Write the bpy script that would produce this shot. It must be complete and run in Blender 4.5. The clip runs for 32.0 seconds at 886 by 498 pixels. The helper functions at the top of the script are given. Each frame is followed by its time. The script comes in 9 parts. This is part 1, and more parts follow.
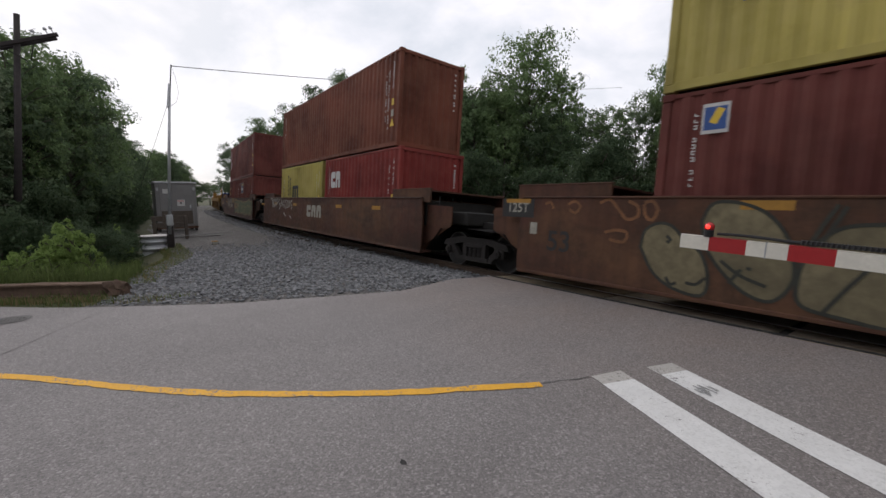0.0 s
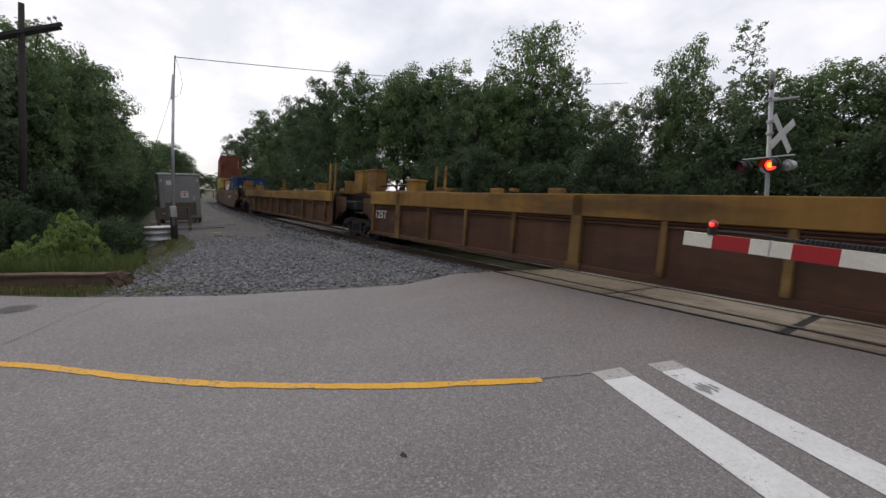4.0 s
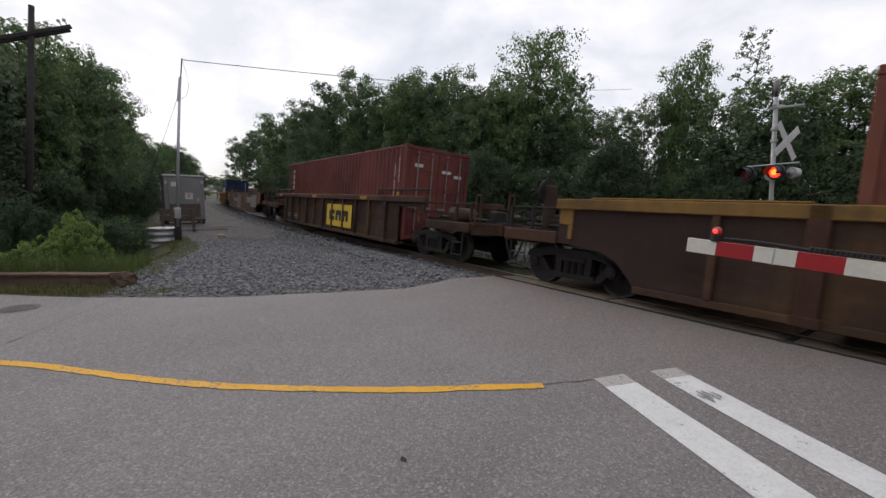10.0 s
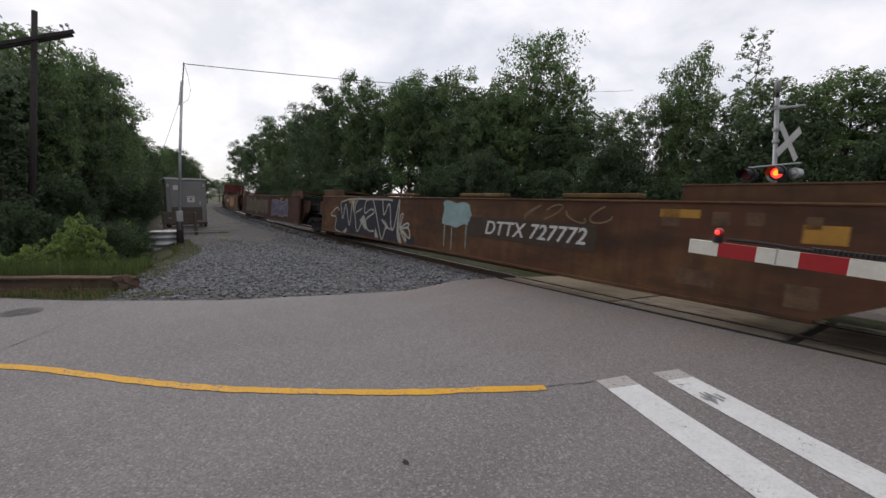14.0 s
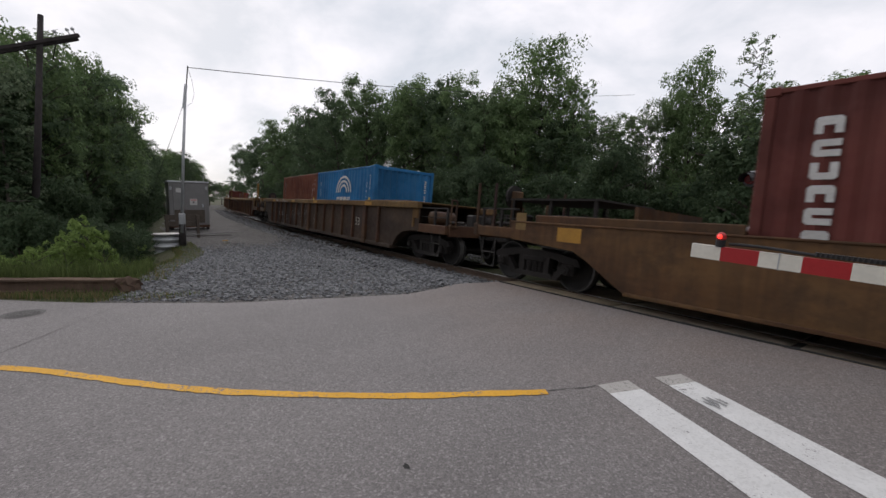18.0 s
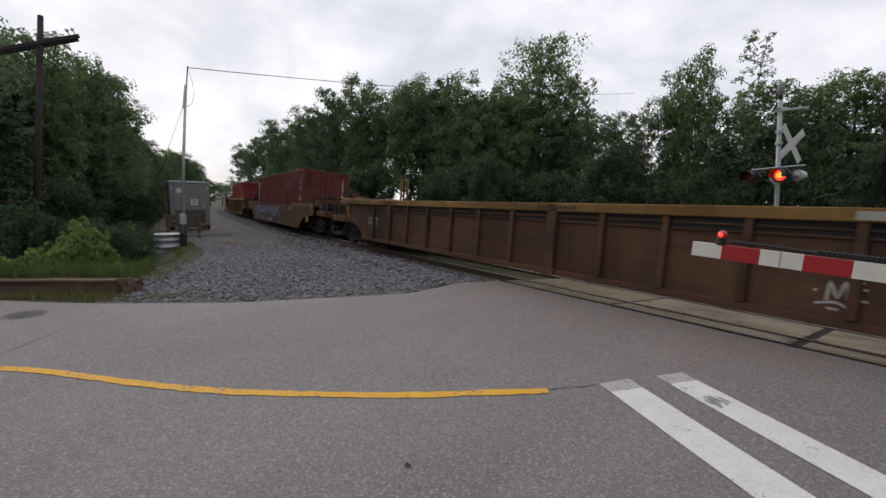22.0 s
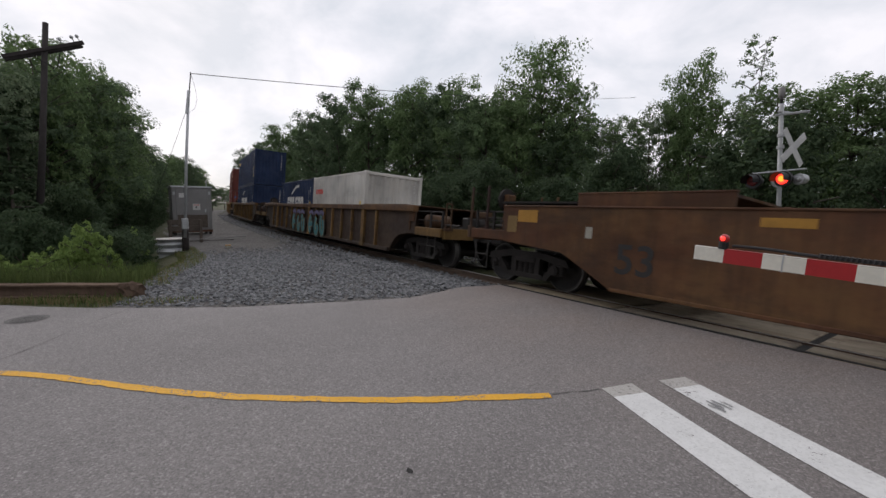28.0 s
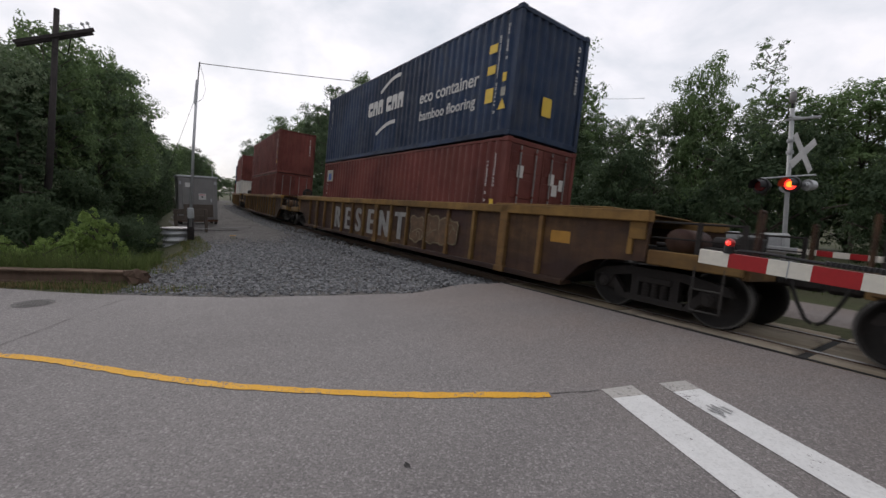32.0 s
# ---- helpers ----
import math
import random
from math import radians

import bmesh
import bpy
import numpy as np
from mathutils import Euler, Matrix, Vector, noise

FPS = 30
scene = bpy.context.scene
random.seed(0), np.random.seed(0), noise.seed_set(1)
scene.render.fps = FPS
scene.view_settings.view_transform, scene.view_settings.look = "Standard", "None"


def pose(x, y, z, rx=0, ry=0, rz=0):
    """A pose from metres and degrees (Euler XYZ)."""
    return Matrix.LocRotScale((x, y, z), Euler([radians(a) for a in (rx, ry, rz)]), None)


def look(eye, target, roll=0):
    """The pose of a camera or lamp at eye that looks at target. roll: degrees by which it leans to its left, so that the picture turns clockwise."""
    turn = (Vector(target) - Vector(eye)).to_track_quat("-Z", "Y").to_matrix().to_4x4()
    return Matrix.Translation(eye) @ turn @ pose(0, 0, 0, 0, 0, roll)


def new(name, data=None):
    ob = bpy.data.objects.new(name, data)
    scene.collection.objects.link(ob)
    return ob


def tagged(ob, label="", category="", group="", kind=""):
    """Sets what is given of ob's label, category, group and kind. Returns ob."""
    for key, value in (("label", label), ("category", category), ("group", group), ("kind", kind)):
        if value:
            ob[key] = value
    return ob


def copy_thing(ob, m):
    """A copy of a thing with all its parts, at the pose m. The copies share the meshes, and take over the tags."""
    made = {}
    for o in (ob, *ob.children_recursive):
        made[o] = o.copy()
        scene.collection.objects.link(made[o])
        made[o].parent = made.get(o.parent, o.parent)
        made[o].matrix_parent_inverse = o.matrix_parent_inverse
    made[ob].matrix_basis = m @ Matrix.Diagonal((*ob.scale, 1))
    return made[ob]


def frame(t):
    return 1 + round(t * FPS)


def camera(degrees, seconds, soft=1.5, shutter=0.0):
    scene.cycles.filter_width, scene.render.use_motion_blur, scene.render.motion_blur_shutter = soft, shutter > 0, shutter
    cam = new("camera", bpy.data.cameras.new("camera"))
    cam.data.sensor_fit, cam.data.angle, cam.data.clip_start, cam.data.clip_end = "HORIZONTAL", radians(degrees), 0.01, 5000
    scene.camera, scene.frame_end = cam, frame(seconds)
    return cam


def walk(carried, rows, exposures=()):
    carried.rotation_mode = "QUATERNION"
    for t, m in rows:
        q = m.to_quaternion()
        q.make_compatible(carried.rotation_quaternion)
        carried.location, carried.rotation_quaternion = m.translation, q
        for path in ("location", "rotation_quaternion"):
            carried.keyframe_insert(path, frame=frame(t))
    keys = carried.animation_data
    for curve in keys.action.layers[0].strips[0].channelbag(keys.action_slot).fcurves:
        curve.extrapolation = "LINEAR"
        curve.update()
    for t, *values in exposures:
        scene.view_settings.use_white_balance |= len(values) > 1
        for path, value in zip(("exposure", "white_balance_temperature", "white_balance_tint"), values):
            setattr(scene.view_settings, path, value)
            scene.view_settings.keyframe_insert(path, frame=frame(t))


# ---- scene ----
# ---- camera: held by hand at one spot beside the crossing ----
cam = camera(94.34, 32.0, soft=1.5, shutter=0.06)
EYE = (0.0, -7.653, 1.787)
PATH = [  # seconds, yaw, pitch, roll in degrees
    (0.0, -51.28, -7.2, -0.17), (0.5, -51.35, -7.67, -0.08), (1.0, -51.37, -7.95, -0.49), (1.5, -51.38, -8.03, -0.32),
    (2.0, -51.43, -7.81, -0.16), (2.5, -51.54, -7.68, -0.04), (3.0, -51.61, -7.98, 0.42), (3.5, -51.59, -8.06, 0.4),
    (5.5, -51.74, -7.33, 0.9), (6.0, -51.75, -7.34, 0.88), (6.5, -51.73, -7.39, 1.08), (7.0, -51.85, -7.73, 1.51),
    (7.5, -51.87, -8.13, 1.59), (8.0, -51.86, -8.19, 1.45), (8.5, -51.86, -8.13, 1.25), (9.0, -51.86, -7.92, 1.17),
    (9.5, -51.91, -7.56, 1.1), (10.0, -51.97, -7.39, 1.05), (10.5, -51.98, -7.62, 0.78), (11.0, -52.04, -7.85, 0.51),
    (11.5, -52.07, -7.72, 0.26), (12.0, -52.11, -7.59, 0.3), (12.5, -52.16, -7.59, 0.47), (13.0, -52.18, -7.19, 0.69),
    (13.5, -52.18, -7.08, 0.76), (14.0, -52.18, -7.1, 0.8), (14.5, -52.2, -7.03, 0.92), (16.5, -52.4, -6.54, 1.79),
    (17.0, -52.43, -6.31, 1.83), (17.5, -52.39, -6.43, 1.54), (18.0, -52.42, -6.63, 0.96), (18.5, -52.46, -6.56, 0.84),
    (19.0, -52.52, -6.47, 0.9), (19.5, -52.52, -6.58, 0.87), (20.0, -52.49, -6.67, 0.77), (20.5, -52.52, -6.7, 0.82),
    (21.0, -52.51, -6.66, 0.69), (21.5, -52.51, -6.7, 0.71), (22.0, -52.51, -6.74, 0.74), (22.5, -52.53, -7.06, 0.67),
    (23.0, -52.54, -7.18, 0.82), (23.5, -52.56, -7.21, 0.88), (24.0, -52.55, -7.19, 1.09), (24.5, -52.56, -7.13, 1.18),
    (25.0, -52.54, -7.05, 1.17), (25.5, -52.54, -6.79, 1.08), (27.5, -52.74, -6.29, 1.14), (28.0, -52.73, -6.15, 0.63),
    (28.5, -52.82, -5.92, 0.74), (29.0, -52.93, -5.67, 0.98), (29.5, -53.02, -5.84, 1.14), (30.0, -53.1, -6.16, 1.51),
    (30.5, -53.07, -6.11, 1.57), (31.0, -53.11, -6.55, 2.02), (31.5, -53.17, -6.8, 2.32), (32.0, -53.21, -6.65, 2.19),
]


def aim(yaw, pitch, roll):
    a, b = radians(yaw), radians(pitch)
    way = Vector((math.sin(a) * math.cos(b), math.cos(a) * math.cos(b), math.sin(b)))
    return look(EYE, Vector(EYE) + way, roll)


walk(cam, [(t, aim(a, b, c)) for t, a, b, c in PATH], [(0.0, 0.14, 6500, 15), (3.5, 0.12, 6500, 15), (6.0, 0.06, 6500, 15), (9.0, 0.13, 6500, 15), (12.0, 0.1, 6500, 15), (17.0, 0.05, 6500, 15), (25.0, 0.03, 6500, 15), (32.0, 0.06, 6500, 15)])

# ---- sky: bright overcast, with a weak and very soft sun ----
world = bpy.data.worlds.new("overcast_sky")
scene.world = world
world.use_nodes = True
wt = world.node_tree
wt.nodes.clear()

w_out = wt.nodes.new("ShaderNodeOutputWorld")
w_bg = wt.nodes.new("ShaderNodeBackground")
w_sky = wt.nodes.new("ShaderNodeTexSky")
w_sky.sky_type = "NISHITA"
w_sky.sun_disc = False
w_sky.sun_elevation = radians(30)
w_sky.sun_rotation = radians(273)
w_dim = wt.nodes.new("ShaderNodeMixRGB")
w_dim.blend_type = "MULTIPLY"
w_dim.inputs[0].default_value = 1.0
w_dim.inputs[2].default_value = (0.075, 0.075, 0.075, 1)
w_co = wt.nodes.new("ShaderNodeTexCoord")
w_map = wt.nodes.new("ShaderNodeMapping")
w_map.inputs["Scale"].default_value = (1.0, 1.0, 1.9)
w_no = wt.nodes.new("ShaderNodeTexNoise")
w_no.inputs["Scale"].default_value = 3.0
w_no.inputs["Detail"].default_value = 6.0
w_no.inputs["Roughness"].default_value = 0.55
w_no.inputs["Distortion"].default_value = 0.3
w_ramp = wt.nodes.new("ShaderNodeValToRGB")
w_ramp.color_ramp.elements[0].position = 0.36
w_ramp.color_ramp.elements[0].color = (0.70, 0.755, 0.80, 1)
w_ramp.color_ramp.elements[1].position = 0.6
w_ramp.color_ramp.elements[1].color = (1.05, 1.05, 1.07, 1)
w_mix = wt.nodes.new("ShaderNodeMixRGB")
w_mix.inputs[0].default_value = 0.86
wt.links.new(w_co.outputs["Generated"], w_map.inputs["Vector"])
wt.links.new(w_map.outputs[0], w_no.inputs["Vector"])
wt.links.new(w_no.outputs["Fac"], w_ramp.inputs["Fac"])
wt.links.new(w_sky.outputs[0], w_dim.inputs[1])
wt.links.new(w_dim.outputs[0], w_mix.inputs[1])
wt.links.new(w_ramp.outputs[0], w_mix.inputs[2])
wt.links.new(w_mix.outputs[0], w_bg.inputs["Color"])
w_bg.inputs["Strength"].default_value = 1.0
wt.links.new(w_bg.outputs[0], w_out.inputs["Surface"])

sun = new("sun", bpy.data.lights.new("sun", "SUN"))
sun.data.energy = 1.0
sun.data.angle = radians(36)
sun.data.color = (1.0, 0.96, 0.9)
sun.matrix_world = look((-40, 2.0, 23.1), (0, 0, 0))
scene.view_settings.exposure = 0.0

# ---- materials ----


class Nodes:
    """A small helper round one node material."""

    def __init__(self, name):
        self.mat = bpy.data.materials.new(name)
        self.mat.use_nodes = True
        self.t = self.mat.node_tree
        self.bsdf = self.t.nodes["Principled BSDF"]
        self.co = self.t.nodes.new("ShaderNodeTexCoord")
        self.info = None

    def add(self, kind):
        return self.t.nodes.new(kind)

    def link(self, a, b):
        self.t.links.new(a, b)

    def vec(self, scale=(1, 1, 1), vary=True, source="Object"):
        m = self.add("ShaderNodeMapping")
        m.inputs["Scale"].default_value = scale
        self.link(self.co.outputs[source], m.inputs["Vector"])
        if vary:
            if self.info is None:
                self.info = self.add("ShaderNodeObjectInfo")
                self.off = self.add("ShaderNodeMath")
                self.off.operation = "MULTIPLY"
                self.off.inputs[1].default_value = 37.0
                self.link(self.info.outputs["Random"], self.off.inputs[0])
            self.link(self.off.outputs[0], m.inputs["Location"])
        return m.outputs[0]

    def noise(self, scale, detail=4.0, rough=0.6, stretch=(1, 1, 1), vary=True, source="Object"):
        n = self.add("ShaderNodeTexNoise")
        n.inputs["Scale"].default_value = scale
        n.inputs["Detail"].default_value = detail
        n.inputs["Roughness"].default_value = rough
        self.link(self.vec(stretch, vary, source), n.inputs["Vector"])
        return n.outputs["Fac"]

    def ramp(self, fac, lo, hi, a=0.0, b=1.0):
        r = self.add("ShaderNodeMapRange")
        r.inputs["From Min"].default_value = lo
        r.inputs["From Max"].default_value = hi
        r.inputs["To Min"].default_value = a
        r.inputs["To Max"].default_value = b
        self.link(fac, r.inputs["Value"])
        return r.outputs[0]

    def mix(self, fac, a, b, mode="MIX"):
        m = self.add("ShaderNodeMixRGB")
        m.blend_type = mode
        for sock, v in ((m.inputs[0], fac), (m.inputs[1], a), (m.inputs[2], b)):
            if isinstance(v, (int, float)):
                sock.default_value = v
            elif isinstance(v, tuple):
                sock.default_value = (*v, 1)
            else:
                self.link(v, sock)
        return m.outputs[0]

    def finish(self, color, rough=0.7, metal=0.0, bump=None, strength=0.3, dist=0.01, spec=0.5):
        if isinstance(color, tuple):
            self.bsdf.inputs["Base Color"].default_value = (*color, 1)
        else:
            self.link(color, self.bsdf.inputs["Base Color"])
        if isinstance(rough, (int, float)):
            self.bsdf.inputs["Roughness"].default_value = rough
        else:
            self.link(rough, self.bsdf.inputs["Roughness"])
        self.bsdf.inputs["Metallic"].default_value = metal
        self.bsdf.inputs["Specular IOR Level"].default_value = spec
        if bump is not None:
            b = self.add("ShaderNodeBump")
            b.inputs["Strength"].default_value = strength
            b.inputs["Distance"].default_value = dist
            self.link(bump, b.inputs["Height"])
            self.link(b.outputs[0], self.bsdf.inputs["Normal"])
        return self.mat


def mul(c, k):
    return tuple(min(1.0, v * k) for v in c)


def m_paint(name, base, dirt=(0.026, 0.018, 0.014), dirty=0.5, rough=0.55, rust=0.25, streak=1.0, alt=None):
    """Painted steel: faded in patches, streaked by rain, with dirt and rust."""
    n = Nodes(name)
    fade = n.mix(n.ramp(n.noise(0.55, 7, 0.6), 0.36, 0.64), mul(base, 0.6), mul(base, 1.3))
    if alt:
        worn = n.ramp(n.noise(0.42, 7, 0.62, (0.7, 1, 1.5)), 0.43, 0.63, 0, 0.85)
        fade = n.mix(worn, fade, alt)
        smear = n.ramp(n.noise(0.8, 6, 0.6, (0.5, 1, 2.2)), 0.5, 0.66, 0, 0.6)
        fade = n.mix(smear, fade, mul(dirt, 1.2))
    streaks = n.ramp(n.noise(1.0, 6, 0.7, (4.5, 4.5, 0.3)), 0.42, 0.7, 0, 0.9 * dirty * streak)
    c = n.mix(streaks, fade, dirt)
    blot = n.ramp(n.noise(1.1, 10, 0.74), 0.46, 0.64, 0, 1.2 * dirty)
    c = n.mix(blot, c, mul(dirt, 1.1))
    spots = n.ramp(n.noise(6.0, 7, 0.75), 0.60, 0.70, 0, rust)
    c = n.mix(spots, c, (0.13, 0.05, 0.022))
    pale = n.ramp(n.noise(5.0, 9, 0.8), 0.60, 0.72, 0, 0.5 * dirty)
    c = n.mix(pale, c, mul(base, 1.9))
    return n.finish(c, n.ramp(n.noise(6.0, 4), 0.3, 0.7, rough, rough + 0.25), 0, n.noise(22, 5), 0.2, 0.006, 0.14)


def m_plain(name, base, vary=0.15, scale=6.0, rough=0.7, metal=0.0, bump=0.3, dist=0.006, spec=0.4):
    n = Nodes(name)
    a = n.mix(n.ramp(n.noise(scale, 6), 0.3, 0.7), mul(base, 1 - vary), mul(base, 1 + vary))
    c = n.mix(n.ramp(n.noise(scale * 7, 5), 0.35, 0.7, 0, 0.6), a, mul(base, 1 - 1.6 * vary))
    return n.finish(c, rough, metal, n.noise(scale * 9, 5), bump, dist, spec)


def m_glow(name, color, power, base=(0.3, 0.02, 0.02)):
    n = Nodes(name)
    n.bsdf.inputs["Emission Color"].default_value = (*color, 1)
    n.bsdf.inputs["Emission Strength"].default_value = power
    return n.finish(base, 0.3)


def m_asphalt():
    n = Nodes("asphalt")
    v = n.add("ShaderNodeTexVoronoi")
    v.inputs["Scale"].default_value = 82.0
    n.link(n.vec((1, 1, 1), False), v.inputs["Vector"])
    tone = n.ramp(n.noise(0.35, 5, 0.6, vary=False), 0.3, 0.7, 0.0, 1.0)
    base = n.mix(tone, (0.162, 0.150, 0.147), (0.207, 0.192, 0.188))
    wear = n.ramp(n.noise(1.0, 6, 0.65, (0.9, 0.35, 1), False), 0.42, 0.7, 0, 0.5)
    base = n.mix(wear, base, (0.221, 0.206, 0.2))
    bw = n.add("ShaderNodeRGBToBW")
    n.link(v.outputs["Color"], bw.inputs[0])
    stone = n.ramp(bw.outputs[0], 0.25, 0.85, 0.82, 1.15)
    fv = n.add("ShaderNodeTexVoronoi")
    fv.inputs["Scale"].default_value = 76.0
    n.link(n.vec((1, 1, 1), False), fv.inputs["Vector"])
    fbw = n.add("ShaderNodeRGBToBW")
    n.link(fv.outputs["Color"], fbw.inputs[0])
    pale = n.ramp(fbw.outputs[0], 0.72, 0.84, 0, 0.46)
    pit = n.ramp(fbw.outputs[0], 0.17, 0.25, 0.42, 0)
    st = n.add("ShaderNodeMixRGB")
    st.blend_type = "MULTIPLY"
    st.inputs[0].default_value = 1.0
    n.link(base, st.inputs[1])
    n.link(stone, st.inputs[2])
    fine = n.ramp(n.noise(240, 3, 0.6, vary=False), 0.35, 0.65, 0.75, 1.2)
    c = n.mix(1.0, st.outputs[0], fine, "MULTIPLY")
    c = n.mix(pale, c, (0.36, 0.345, 0.335))
    c = n.mix(pit, c, (0.085, 0.08, 0.08))
    place = n.add("ShaderNodeSeparateXYZ")
    n.link(n.co.outputs["Object"], place.inputs[0])
    toward = n.add("ShaderNodeMath")
    toward.operation = "MULTIPLY"
    n.link(n.ramp(place.outputs["Y"], -5.2, -1.6), toward.inputs[0])
    n.link(n.ramp(n.noise(0.7, 6, 0.6, vary=False), 0.32, 0.62, 0.25, 0.85), toward.inputs[1])
    c = n.mix(toward.outputs[0], c, n.mix(1.0, c, (0.92, 0.80, 0.72), "MULTIPLY"))
    h = n.add("ShaderNodeMath")
    h.operation = "MULTIPLY_ADD"
    h.inputs[1].default_value = -1.0
    h.inputs[2].default_value = 1.0
    n.link(v.outputs["Distance"], h.inputs[0])
    return n.finish(c, 0.85, 0, h.outputs[0], 0.35, 0.006, 0.3)


def m_road_paint(name, base, worn, under=(0.16, 0.15, 0.15)):
    n = Nodes(name)
    v = n.add("ShaderNodeTexVoronoi")
    v.inputs["Scale"].default_value = 62.0
    n.link(n.vec((1, 1, 1), False), v.inputs["Vector"])
    bw = n.add("ShaderNodeRGBToBW")
    n.link(v.outputs["Color"], bw.inputs[0])
    chip = n.noise(26, 8, 0.75, vary=False)
    patch = n.ramp(n.noise(2.2, 5, 0.6, vary=False), 0.3, 0.72, -0.12, 0.12)
    add = n.add("ShaderNodeMath")
    n.link(chip, add.inputs[0])
    n.link(patch, add.inputs[1])
    fac = n.ramp(add.outputs[0], worn, worn + 0.05)
    tone = n.mix(n.ramp(n.noise(5, 5, vary=False), 0.3, 0.7), mul(base, 0.88), base)
    tone = n.mix(n.ramp(bw.outputs[0], 0.1, 0.5, 0.35, 0), tone, mul(base, 0.6))
    c = n.mix(fac, tone, under)
    return n.finish(c, 0.75, 0, v.outputs["Distance"], 0.25, 0.005, 0.3)


def m_stone(name, a, b, scale=9.0):
    n = Nodes(name)
    g = n.add("ShaderNodeNewGeometry")
    c = n.mix(g.outputs["Random Per Island"], a, b)
    c = n.mix(n.ramp(n.noise(scale * 4, 5), 0.3, 0.7, 0, 0.5), c, mul(a, 0.7))
    return n.finish(c, 0.9, 0, n.noise(60, 4), 0.4, 0.01, 0.25)


def m_leaf(name, dark, light, vary=0.5):
    n = Nodes(name)
    g = n.add("ShaderNodeNewGeometry")
    c = n.mix(n.ramp(g.outputs["Random Per Island"], 0.0, 1.0, 0.15, 0.8), dark, light)
    c = n.mix(n.ramp(n.noise(0.9, 4), 0.4, 0.6, 0, vary), c, mul(dark, 0.8))
    n.bsdf.inputs["Subsurface Weight"].default_value = 0.0
    tr = n.add("ShaderNodeBsdfTranslucent")
    n.link(c, tr.inputs["Color"])
    n.finish(c, 0.75, 0, spec=0.12)
    mx = n.add("ShaderNodeMixShader")
    mx.inputs[0].default_value = 0.42
    out = n.t.nodes["Material Output"]
    n.link(n.bsdf.outputs[0], mx.inputs[1])
    n.link(tr.outputs[0], mx.inputs[2])
    n.link(mx.outputs[0], out.inputs["Surface"])
    return n.mat


def m_ground():
    n = Nodes("ground_soil")
    a = n.mix(n.ramp(n.noise(0.5, 6, vary=False), 0.35, 0.65), (0.05, 0.06, 0.025), (0.08, 0.075, 0.045))
    c = n.mix(n.ramp(n.noise(7, 6, vary=False), 0.4, 0.65, 0, 0.7), a, (0.04, 0.045, 0.02))
    return n.finish(c, 0.95, 0, n.noise(14, 6, vary=False), 0.6, 0.05, 0.2)


def m_gravel_fine():
    n = Nodes("fine_gravel")
    v = n.add("ShaderNodeTexVoronoi")
    v.inputs["Scale"].default_value = 28.0
    n.link(n.vec((1, 1, 1), False), v.inputs["Vector"])
    bw = n.add("ShaderNodeRGBToBW")
    n.link(v.outputs["Color"], bw.inputs[0])
    base = n.mix(n.ramp(n.noise(0.5, 5, vary=False), 0.3, 0.7), (0.085, 0.08, 0.077), (0.12, 0.113, 0.108))
    c = n.mix(1.0, base, n.ramp(bw.outputs[0], 0.2, 0.8, 0.6, 1.4), "MULTIPLY")
    return n.finish(c, 0.95, 0, v.outputs["Distance"], 0.8, 0.03, 0.2)


ASPHALT = m_asphalt()
YELLOW_LINE = m_road_paint("yellow_road_paint", (0.68, 0.36, 0.035), 0.57)
WHITE_LINE = m_road_paint("white_road_paint", (0.64, 0.64, 0.63), 0.64)
WORN_LINE = m_road_paint("worn_white_road_paint", (0.4, 0.385, 0.36), 0.58, (0.2, 0.19, 0.185))
SOIL = m_ground()
FINE = m_gravel_fine()
BALLAST = m_stone("ballast_stone", (0.098, 0.10, 0.106), (0.275, 0.278, 0.282))
CONCRETE = m_plain("weathered_concrete", (0.32, 0.29, 0.25), 0.25, 2.5, 0.9)
def m_stained(name, base, stain, dark):
    """Concrete with brown stains drawn out along the track and dark tyre smears."""
    n = Nodes(name)
    c = n.mix(n.ramp(n.noise(3.0, 6), 0.35, 0.65), mul(base, 0.82), mul(base, 1.12))
    c = n.mix(n.ramp(n.noise(0.9, 7, 0.65, (1, 3.5, 1)), 0.42, 0.62, 0, 0.85), c, stain)
    c = n.mix(n.ramp(n.noise(1.3, 8, 0.7, (1.6, 1, 1)), 0.54, 0.68, 0, 0.75), c, dark)
    c = n.mix(n.ramp(n.noise(14, 5, 0.7), 0.58, 0.7, 0, 0.5), c, mul(dark, 1.5))
    return n.finish(c, 0.9, 0, n.noise(24, 5), 0.35, 0.006, 0.3)


PANEL = m_stained("stained_crossing_concrete", (0.30, 0.255, 0.195), (0.20, 0.15, 0.10), (0.085, 0.07, 0.058))
TIMBER = m_plain("tan_crossing_timber", (0.22, 0.175, 0.115), 0.3, 2.0, 0.9)
RUBBER = m_plain("dark_rubber_joint", (0.03, 0.029, 0.028), 0.3, 8, 0.9)
RAIL = m_plain("rusty_rail_steel", (0.11, 0.075, 0.055), 0.25, 8, 0.6, 0.3)
SHINE = m_plain("polished_rail_head", (0.45, 0.44, 0.43), 0.1, 8, 0.3, 0.9)
TIE = m_plain("creosoted_tie_wood", (0.07, 0.055, 0.042), 0.3, 5, 0.9)
POLE_WOOD = m_plain("dark_weathered_pole_wood", (0.035, 0.029, 0.028), 0.3, 5, 0.9)
GALV = m_plain("galvanised_steel", (0.42, 0.43, 0.44), 0.15, 4, 0.45, 0.5)
ALU = m_plain("dull_aluminium_sheet", (0.19, 0.185, 0.18), 0.12, 1.6, 0.55, 0.25)
